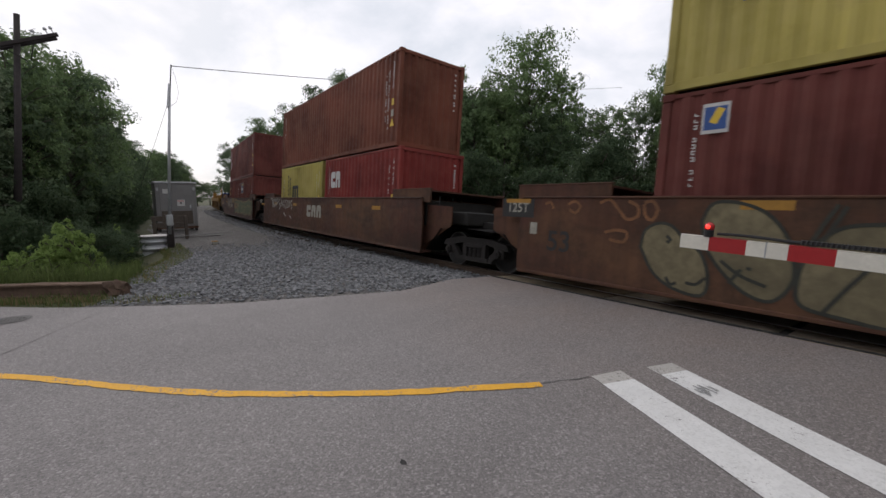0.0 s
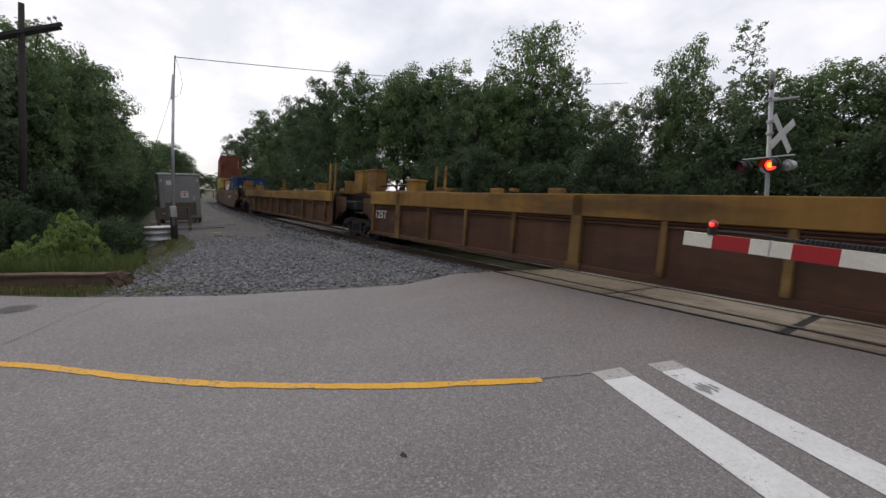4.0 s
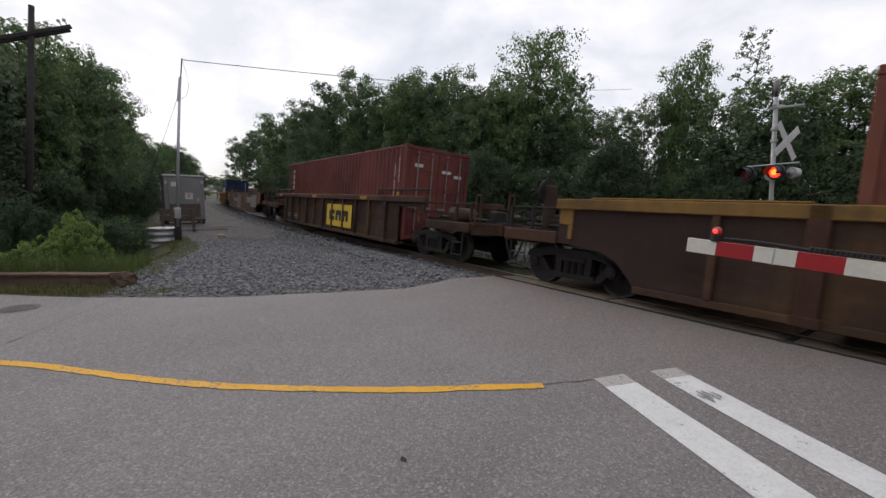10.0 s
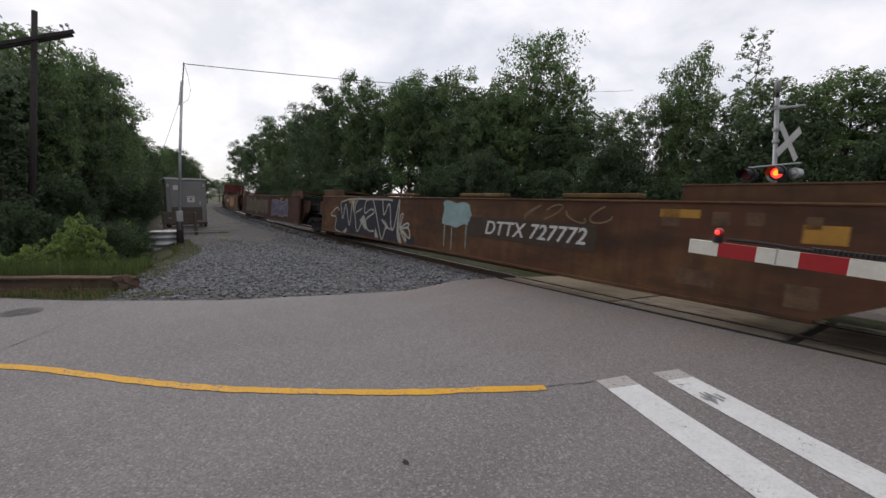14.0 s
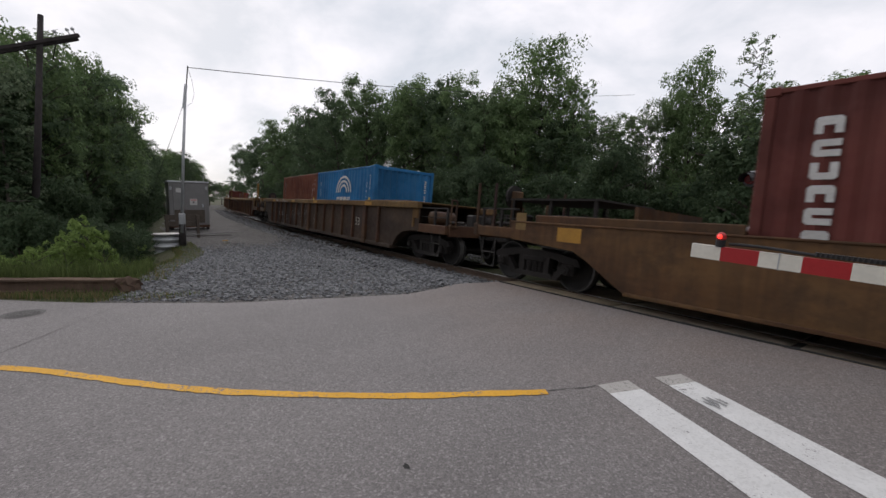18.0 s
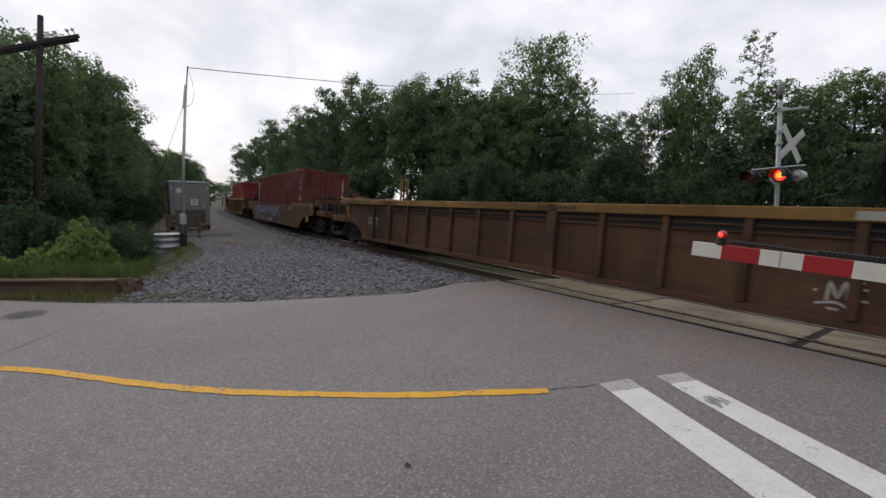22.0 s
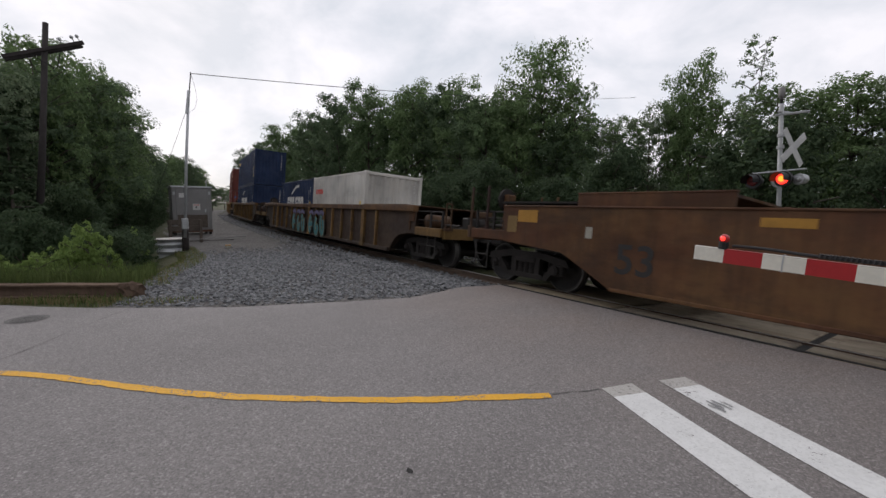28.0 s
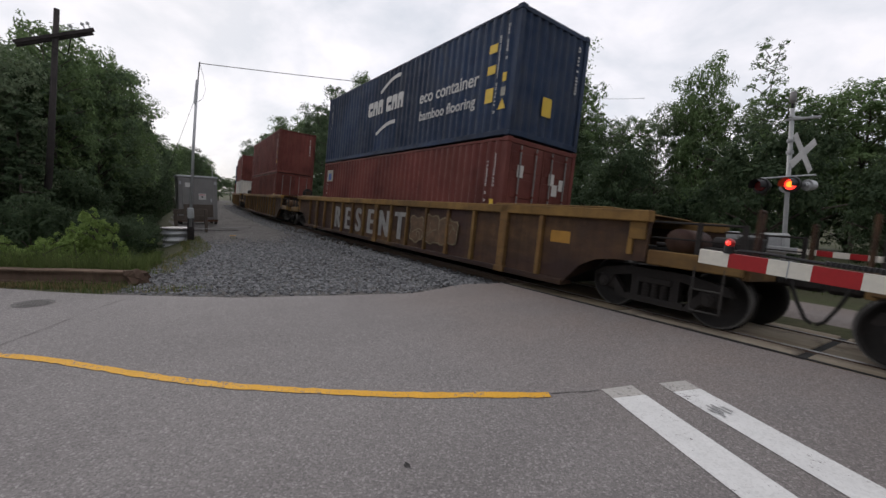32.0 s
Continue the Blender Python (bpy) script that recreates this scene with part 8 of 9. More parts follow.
# signal equipment hut
GREY_PLANK = m_plain("weathered_grey_brown_plank", (0.09, 0.072, 0.058), 0.25, 5, 0.9)
hut = tagged(new("equipment_hut"), "dull grey aluminium railway equipment hut standing on short legs", "equipment hut")
hut.location = (-29.8, -4.55, -0.3)
part("body", bms(box, -2.2, 0, -1.06, 1.06, 0.35, 2.98, 0.02), ALU, hut)
part("roof", bms(box, -2.3, 0.06, -1.12, 1.12, 2.96, 3.06, 0.02), GALV, hut, "pale roof edge")
part("door", bms(box, 0.0, 0.03, -0.85, 0.85, 0.45, 2.88, 0.015), ALU, hut)
part("sign", bms(box, 0.03, 0.04, -0.68, -0.42, 2.35, 2.62), MARK_WHITE, hut, "blank white sign")
part("sign", bms(box, 0.03, 0.04, 0.02, 0.42, 1.6, 1.98), MARK_WHITE, hut, "white warning sign with red bars")
part("sign_bar", bms(box, 0.04, 0.045, 0.05, 0.39, 1.88, 1.92), MARK_RED, hut)
part("sign_bar", bms(box, 0.04, 0.045, 0.17, 0.25, 1.72, 1.82), MARK_BLACK, hut)
part("kick_panel", bms(box, 0.03, 0.038, -0.8, 0.8, 0.5, 1.3, 0.003), GREY_PLANK, hut, "brown panel across the lower door")
part("handle", bms(box, 0.03, 0.09, 0.66, 0.74, 1.45, 1.65, 0.01), GALV, hut)
part("vent", bms(box, 0.0, 0.05, 0.88, 1.0, 2.55, 2.75, 0.01), SILVER, hut)
part("vent", bms(box, 0.0, 0.05, -1.0, -0.88, 2.5, 2.7, 0.01), SILVER, hut)
part("antenna", bms(cyl, (-0.3, 0.85, 3.05), (-0.3, 0.85, 3.45), 0.02, 6), GALV, hut)
for x in (-2.05, -0.15):
    for y in (-0.95, 0.95):
        part("leg", bms(box, x - 0.08, x + 0.08, y - 0.08, y + 0.08, -0.2, 0.36), DARK, hut)
part("skid", bms(box, -2.2, 0.05, -1.06, 1.06, 0.22, 0.36, 0.01), RUST, hut)
tagged(part("concrete_pad", bms(box, -30, -25.2, -5.75, -3.1, -0.6, -0.24, 0.02), FINE), "low grey gravel-covered pad in front of the hut", "concrete pad")

rail_ = tagged(new("low_pipe_rail"), "thin pale steel pipe lying along the edge of the pad", "pipe")
part("pipe", bms(cyl, (-23.9, -6.6, -0.12), (-24.6, -2.6, -0.05), 0.022, 8), ALU, rail_)
fence = tagged(new("plank_barrier"), "weathered brown plank barrier on short posts in front of the hut", "barrier")
fence.location = (-24.6, -5.2, -0.32)
for z in (0.72, 1.05):
    part("plank", bms(box, -0.02, 0.02, -1.0, 0.48, z - 0.1, z + 0.16, 0.008), GREY_PLANK, fence)
for y in (-0.9, 0.42):
    part("post", bms(box, 0.02, 0.16, y - 0.07, y + 0.07, -0.3, 1.2, 0.012), GREY_PLANK, fence)

cul = tagged(new("corrugated_pipe"), "upright section of corrugated galvanised steel culvert pipe", "culvert pipe")
cul.location = (-20.95, -6.3, -1.12)
bm = bmesh.new()
n = 20
pp = [(0, 0, 1.32 * i / (n - 1)) for i in range(n)]
tapered(bm, pp, [0.54 + 0.06 * math.cos(i * math.pi / 2) for i in range(n)], 26)
part("pipe", bm, GALV, cul)
part("rim", bms(tapered, [(0, 0, 1.31), (0, 0, 1.35)], [0.6, 0.6], 26), ALU, cul)

mk = tagged(new("marker_block"), "small pale orange marker block on the gravel", "marker")
mk.location = (-20.6, -4.2, ground_z(-20.6, -4.2) + 0.02)
part("block", bms(box, -0.07, 0.07, -0.11, 0.11, 0, 0.15, 0.02), MARK_CREAM, mk)
part("cap", bms(box, -0.08, 0.08, -0.12, 0.12, 0.15, 0.18, 0.01), MARK_ORANGE, mk)

# rusty steel beam at the road's edge
BEAM_RUST = m_paint("old_rusted_steel", (0.17, 0.115, 0.085), (0.07, 0.05, 0.038), 0.6, 0.8, 0.6)
beam = tagged(new("steel_beam"), "rusty bent steel beam lying along the road edge as a guard", "steel beam")
beam.location = (-9.72, -7.72, -0.08)
beam.rotation_euler = (0, 0, radians(58.5))
bm = bmesh.new()
L = 6.5
cuts = [-L + L * i / 26 for i in range(27)]
prof = [(-0.10, 0.06), (0.10, 0.06), (0.10, 0.085), (0.018, 0.1), (0.018, 0.27), (0.11, 0.285), (0.11, 0.315), (-0.11, 0.315), (-0.11, 0.285), (-0.018, 0.27), (-0.018, 0.1), (-0.10, 0.085)]
prev = None
for x in cuts:
    off = 0.02 * math.sin(x * 1.7) + 0.015 * noise.noise((x * 2, 0, 0))
    sag = 0.02 * noise.noise((x * 1.3, 5, 0))
    ring = [bm.verts.new((x, a + off, b + sag)) for a, b in prof]
    if prev:
        for k in range(len(prof)):
            j = (k + 1) % len(prof)
            bm.faces.new((prev[k], prev[j], ring[j], ring[k]))
    else:
        bm.faces.new(ring)
    prev = ring
bm.faces.new(prev[::-1])
bmesh.ops.recalc_face_normals(bm, faces=bm.faces)
part("web", bm, BEAM_RUST, beam)
bm = bms(box, -0.08, 0.2, -0.13, 0.1, 0.0, 0.33, 0.03)
bmesh.ops.subdivide_edges(bm, edges=bm.edges[:], cuts=2, use_grid_fill=True)
for v in bm.verts:
    v.co += Vector((0, 0, 0)) + 0.085 * Vector((noise.noise(v.co * 9), noise.noise(v.co * 9 + Vector((5, 0, 0))), noise.noise(v.co * 9 + Vector((0, 5, 0)))))
    if v.co.z > 0.2:
        v.co.x -= 0.07
part("torn_end", bm, BEAM_RUST, beam, "torn and crumpled end")
for x in (-0.9, -3.0, -5.4):
    part("foot", bms(box, x - 0.09, x + 0.09, -0.12, 0.12, -0.12, 0.07, 0.01), BEAM_RUST, beam)

# ---- crossing signals ----


def striped_arm(parent, x0, x1, first, h0, h1, y=0.0):
    """The boards of a gate arm, in even red and white stripes from its tip at x0."""
    x, red, i = x0, False, 0
    step = first
    while x < x1:
        e = min(x + step, x1)
        ha, hb = [h0 + (h1 - h0) * (v - x0) / (x1 - x0) for v in (x, e)]
        bm = bmesh.new()
        vs = [bm.verts.new((v, y + d, z * hh / 2)) for v, hh in ((x, ha), (e, hb)) for d in (-0.02, 0.02) for z in (-1, 1)]
        for q in ((0, 1, 3, 2), (4, 6, 7, 5), (0, 4, 5, 1), (2, 3, 7, 6), (0, 2, 6, 4), (1, 5, 7, 3)):
            bm.faces.new([vs[k] for k in q])
        bmesh.ops.recalc_face_normals(bm, faces=bm.faces)
        part("stripe", bm, GATE_RED if red else GATE_WHITE, parent, "red reflective stripe" if red else "white reflective stripe")
        x, red, step, i = e, not red, 0.242, i + 1


gate = tagged(new("crossing_gate"), "lowered crossing gate with red and white arm and lit lamp", "crossing gate")
gate.matrix_basis = pose(-1.384, -4.05, 1.433, ry=2.7)
striped_arm(gate, 0.0, 4.6, 0.205, 0.108, 0.108)
part("joint_plate", bms(box, 0.56, 0.568, -0.023, 0.023, -0.06, 0.06), GALV, gate)
bm = bmesh.new()
pts = [(0.25 + 0.1 * i, 0.0, 0.08 + 0.006 * math.sin(i * 0.9)) for i in range(42)]
tapered(bm, pts, [0.012] * 42, 6)
for i in range(150):
    x = 0.75 + i * 0.025
    cyl(bm, (x, 0, 0.066), (x + 0.006, 0, 0.094), 0.015, 6)
part("cable", bm, BLACK, gate, "black spiral-wrapped lamp cable")
part("lamp_body", bms(cyl, (0.19, 0, 0.05), (0.19, 0, 0.105), 0.034, 12), BLACK, gate)
bm = bmesh.new()
bmesh.ops.create_uvsphere(bm, u_segments=14, v_segments=10, radius=0.036)
bmesh.ops.transform(bm, matrix=pose(0.19, 0, 0.128), verts=bm.verts)
part("lamp_lens", bm, m_plain("red_lamp_glass", (0.4, 0.03, 0.03), 0.1, 5, 0.2), gate, "red lamp lens", True)
bm = bmesh.new()
bmesh.ops.create_uvsphere(bm, u_segments=10, v_segments=8, radius=0.017)
bmesh.ops.transform(bm, matrix=pose(0.19, -0.028, 0.13), verts=bm.verts)
part("lamp_glow", bm, LAMP_RED, gate, "glowing red lamp core", True)

part("post", bms(cyl, (4.7, 0.25, -1.3), (4.7, 0.25, 2.4), 0.06, 12), SILVER, gate, "silver mast that carries the arm")
part("machine", bms(box, 4.48, 4.92, 0.05, 0.45, -0.35, 0.4, 0.03), SILVER, gate, "silver gate machine housing")
part("base", bms(box, 4.4, 5.0, -0.05, 0.55, -1.45, -1.22, 0.02), CONCRETE, gate)

sig = tagged(new("crossing_signal"), "silver crossing signal mast with crossbuck, lit red lamp and gate", "crossing signal")
sig.matrix_basis = pose(-2.62, 3.58, -0.22, rx=-0.8, ry=-3.4)
part("mast", bms(cyl, (0, 0, 0), (0, 0, 4.25), 0.044, 14), SILVER, sig, smooth=True)
part("cap", bms(cyl, (0, 0, 4.25), (0, 0, 4.36), 0.03, 10), DARK, sig)
part("bell", bms(tapered, [(0, 0, 4.33), (0, 0, 4.39), (0, 0, 4.42), (0, 0, 4.58), (0, 0, 4.6)], [0.02, 0.05, 0.062, 0.062, 0.045], 14), ALU, sig, "grey warning bell housing", True)
part("base", bms(box, -0.28, 0.28, -0.28, 0.28, -0.1, 0.12, 0.03), CONCRETE, sig)
turn = pose(0.27, 0.06, 3.3, rz=73)
for a in (52, -36):
    b = part("crossbuck_board", bms(box, -0.47, 0.47, 0.06 + (0.012 if a > 0 else 0), 0.07 + (0.012 if a > 0 else 0), -0.08, 0.08, 0.003), BOARD_BACK, sig, "bare metal back of a crossbuck board")
    b.matrix_basis = turn @ pose(0, 0, 0, ry=a)
part("clamp", bms(cyl, (0, 0, 3.3), (0, 0, 3.36), 0.07, 12), GALV, sig)
part("clamp", bms(cyl, (0, 0, 3.55), (0, 0, 3.61), 0.07, 12), GALV, sig)
b = part("top_bracket", bms(box, -0.15, 0.42, -0.03, 0.03, -0.025, 0.025, 0.01), SILVER, sig)
b.matrix_basis = pose(0.05, 0, 4.02, rz=20)
b = part("top_bracket", bms(box, -0.15, 0.3, -0.03, 0.03, -0.025, 0.025, 0.01), SILVER, sig)
b.matrix_basis = pose(0.02, 0.05, 4.08, rz=75)
part("lamp_arm", bms(cyl, (-0.46, -0.06, 2.81), (0.46, -0.06, 2.81), 0.017, 8), GALV, sig)
FACE = -14  # the lamps look slightly towards the road bend


def lamp_head(x, y, z, lit, back, label):
    q = pose(x, y, z, rz=FACE if not back else FACE + 150)
    h = part("lamp_head", bms(cyl, (0, 0.02, 0), (0, -0.05, 0), 0.165 if not back else 0.13, 24), BLACK if not back else SILVER, sig, label)
    h.matrix_basis = q
    hood = bmesh.new()
    for i in range(14):
        a0, a1 = radians(-20 + i * 15.7), radians(-20 + (i + 1) * 15.7)
        for r in (0.125, 0.135):
            hood.faces.new([hood.verts.new((r * math.cos(t), d, r * math.sin(t))) for t, d in ((a0, -0.05), (a1, -0.05), (a1, -0.26), (a0, -0.26))])
    part("hood", hood, BLACK, h)
    part("lens", bms(cyl, (0, -0.05, 0), (0, -0.085, 0), 0.115, 20, 0.1), LAMP_RED if lit else LENS_OFF, h, "lit red lens" if lit else "")
    if lit:
        part("lens_core", bms(cyl, (0, -0.086, 0), (0, -0.098, 0), 0.062, 18, 0.045), LAMP_HOT, h, "bright amber lamp core")
    part("housing", bms(cyl, (0, 0.02, 0), (0, 0.2, 0), 0.14, 14, 0.09), BLACK, h)


lamp_head(0.11, -0.16, 2.63, True, False, "black lamp head with its red light lit")
lamp_head(-0.43, -0.1, 2.64, False, False, "black lamp head with an unlit lens")
back = part("lamp_head", bms(tapered, [(0, -0.02, 0), (0, 0.0, 0), (0, 0.16, 0)], [0.115, 0.12, 0.1], 22), GALV, sig, "round grey back of a lamp head facing away")
back.matrix_basis = pose(0.33, -0.02, 2.61, rz=-20)
part("back_plate", bms(cyl, (0, -0.022, 0), (0, -0.05, 0), 0.07, 16, 0.05), GALV, back)
part("hub", bms(cyl, (0, -0.05, 0), (0, -0.08, 0), 0.03, 10), GALV, back)
back = part("lamp_head", bms(tapered, [(0, -0.02, 0), (0, 0.0, 0), (0, 0.16, 0)], [0.115, 0.12, 0.1], 22), GALV, sig, "round grey back of a lamp head facing away")
back.matrix_basis = pose(-0.07, 0.12, 2.6, rz=-20)
part("machine", bms(box, -0.42, 0.08, -0.32, 0.12, 1.15, 1.6, 0.04), SILVER, sig, "silver gate machine housing")
part("machine_door", bms(box, -0.36, 0.02, -0.335, -0.32, 1.2, 1.55, 0.01), GALV, sig)
b = part("counterweight_arm", bms(box, -0.75, 0.0, -0.03, 0.03, -0.05, 0.05, 0.01), SILVER, sig)
b.matrix_basis = pose(-0.2, -0.38, 1.5, ry=4)
part("counterweight", bms(box, -0.95, -0.72, -0.46, -0.28, 1.42, 1.62, 0.02), SILVER, sig)
arm = part("gate_arm", bms(box, -0.5, 0.02, 0.0, 0.05, -0.06, 0.06, 0.01), SILVER, sig, "striped gate arm, lowered")
arm.matrix_basis = pose(0.3, -0.38, 1.24, rx=0.8, ry=4.0)
striped_arm(arm, 0.02, 6.5, 0.3, 0.11, 0.11)

# ---- trees, shrubs and grass ----


def leaf_cloud(name, centres, radii, n, size, rng, flat=0.8, clump=0.36, per=9):
    """Leaves as small bent quads, gathered in rounded clumps that stand apart round the given lobes."""
    k = len(centres)
    w = np.array([r ** 2 for r in radii])
    w = w / w.sum()
    pick = rng.choice(k, n, p=w)
    cl = rng.integers(0, per, n)
    dirs = rng.normal(size=(k, per, 3)) + np.array([0, 0, 0.25])
    dirs /= np.linalg.norm(dirs, axis=2, keepdims=True)
    rad = np.array(radii)[pick]
    way = dirs[pick, cl]
    far = (0.55 + 0.55 * rng.random((k, per)))[pick, cl]
    wide = (clump * (0.55 + 0.75 * rng.random((k, per))))[pick, cl]
    mid = np.array(centres)[pick] + way * (rad * far)[:, None] * np.array([1, 1, flat])
    u = rng.normal(size=(n, 3))
    u /= np.linalg.norm(u, axis=1, keepdims=True)
    pos = mid + u * (rad * wide * (0.35 + 0.75 * rng.random(n)))[:, None] * np.array([1, 1, 0.68])
    nor = 0.7 * u + 0.5 * way + np.array([0, 0, 0.4]) + 0.42 * rng.normal(size=(n, 3))
    nor /= np.linalg.norm(nor, axis=1, keepdims=True)
    t = np.cross(nor, rng.normal(size=(n, 3)))
    t /= np.linalg.norm(t, axis=1, keepdims=True)
    b = np.cross(nor, t)
    s = size * rng.uniform(0.6, 1.3, n)[:, None]
    v = np.stack([pos - t * s, pos - b * s * 0.5 + nor * s * 0.12, pos + t * s, pos + b * s * 0.5 + nor * s * 0.12], 1).reshape(-1, 3)
    me = bpy.data.meshes.new(name)
    me.vertices.add(4 * n)
    me.vertices.foreach_set("co", v.astype(np.float32).ravel())
    me.loops.add(4 * n)
    me.loops.foreach_set("vertex_index", np.arange(4 * n, dtype=np.int32))
    me.polygons.add(n)
    me.polygons.foreach_set("loop_start", np.arange(0, 4 * n, 4, dtype=np.int32))
    me.update(calc_edges=True)
    return me


def tree(label, category, h, spread, leaf, n, size, seed, base=0.28, lobes=13, trunk=0.16, form="round", bark=BARK):
    """A tree of height h: a bent tapered trunk with limbs, and a crown of leaf clumps round the limb ends."""
    rng = np.random.default_rng(seed)
    t = tagged(new("tree" if category == "tree" else category), label, category, "woods along the railway")
    bm = bmesh.new()
    bend = rng.normal(size=2) * 0.03 * h
    spine = [(bend[0] * (i / 6) ** 2, bend[1] * (i / 6) ** 2, h * 0.92 * i / 6 - (0.5 if i == 0 else 0)) for i in range(7)]
    tapered(bm, spine, [trunk * (1 - 0.145 * i) for i in range(7)], 8)
    centres, radii = [], []
    for i in range(lobes):
        f = base + (0.93 - base) * (i + 0.5) / lobes
        a = i * 2.4 + rng.uniform(-0.5, 0.5)
        if form == "cone":
            reach = spread * (1.02 - f) / (1.02 - base)
        elif form == "thin":
            reach = spread * rng.uniform(0.35, 1.0) * max(0.1, 1 - ((f - 0.66) / 0.42) ** 2) ** 0.5
        else:
            reach = spread * max(0.12, 1 - ((f - 0.56) / 0.46) ** 2) ** 0.5 * rng.uniform(0.6, 1.05)
        z = f * h
        at = Vector((spine[3][0], spine[3][1], 0)) * f * 2
        tip = Vector((at.x + reach * math.cos(a), at.y + reach * math.sin(a), z + (0.1 if form != "cone" else -0.12) * reach))
        r0 = trunk * (1 - f) * 0.6 + 0.02
        root = Vector((at.x * 0.8, at.y * 0.8, z - 0.35 * reach if form != "cone" else z))
        mid = root.lerp(tip, 0.5) + Vector((0, 0, 0.1 * reach))
        tapered(bm, [tuple(root), tuple(mid), tuple(tip)], [r0, r0 * 0.6, 0.012], 5)
        big = spread * (0.40 if form == "round" else 0.3) * rng.uniform(0.75, 1.2)
        centres.append(tuple(root.lerp(tip, 0.75)))
        radii.append(big)
    if form == "round":
        for i in range(4):
            a = i * 1.7
            centres.append((spread * 0.25 * math.cos(a), spread * 0.25 * math.sin(a), h * (0.55 + 0.1 * i)))
            radii.append(spread * 0.5)
    part("trunk", bm, bark, t, smooth=True)
    me = leaf_cloud("crown", centres, radii, n, size, rng, clump=0.47 if form == "round" else 0.44)
    me.materials.append(leaf)
    new("crown", me).parent = t
    return t


def put(src, x, y, z, h_scale, w_scale, turn):
    c = copy_thing(src, pose(x, y, z, rz=turn))
    c.scale = (w_scale, w_scale, h_scale)
    return c


N = 14000
KINDS = {
    "oak": tree("tall green oak with a full rounded crown", "tree", 12, 3.2, LEAF[0], N, 0.125, 1, 0.26, 22),
    "maple": tree("broad green maple in full leaf", "tree", 12, 3.6, LEAF[1], N, 0.125, 2, 0.25, 22),
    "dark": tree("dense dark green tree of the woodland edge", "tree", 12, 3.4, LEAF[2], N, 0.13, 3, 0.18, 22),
    "birch": tree("loose pale green birch with gaps in its crown", "tree", 12, 2.6, LEAF[3], 6500, 0.115, 4, 0.3, 20, 0.12),
    "airy": tree("tall open tree with an uneven airy crown", "tree", 12, 2.9, LEAF[1], 7500, 0.11, 5, 0.33, 34, 0.14, "thin"),
    "open": tree("tall broad maple with an open crown above its neighbours", "tree", 12, 3.4, LEAF[1], 9000, 0.11, 11, 0.5, 28, 0.15),
    "bare": tree("thin half-bare tree with sparse tufts of leaves", "tree", 12, 1.3, LEAF[0], 1900, 0.075, 6, 0.42, 26, 0.09, "thin"),
    "spruce": tree("dark narrow spruce with drooping branches", "tree", 12, 2.2, LEAF[5], 9000, 0.12, 7, 0.1, 20, 0.14, "cone"),
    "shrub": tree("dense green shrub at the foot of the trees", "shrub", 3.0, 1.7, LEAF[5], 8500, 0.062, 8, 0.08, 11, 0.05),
    "fresh": tree("bright yellow-green roadside shrub", "shrub", 1.9, 0.85, LEAF[4], 3000, 0.055, 9, 0.08, 12, 0.025, "thin"),
}
used = set()


def plant(kind, x, y, h, w, seed):
    """Sets the first of a kind in place itself, and copies after that."""
    rng = random.Random(seed)
    src = KINDS[kind]
    base_h = {"shrub": 3.0, "fresh": 1.9}.get(kind, 12.0)
    z = ground_z(x, y) - 0.05
    k = (h * 1.01 - z) / base_h
    turn = rng.uniform(0, 360)
    if kind not in used:
        used.add(kind)
        PENDING.append((src, x, y, z, k, w, turn))
        return src
    return put(src, x, y, z, k, w, turn)


PENDING = []
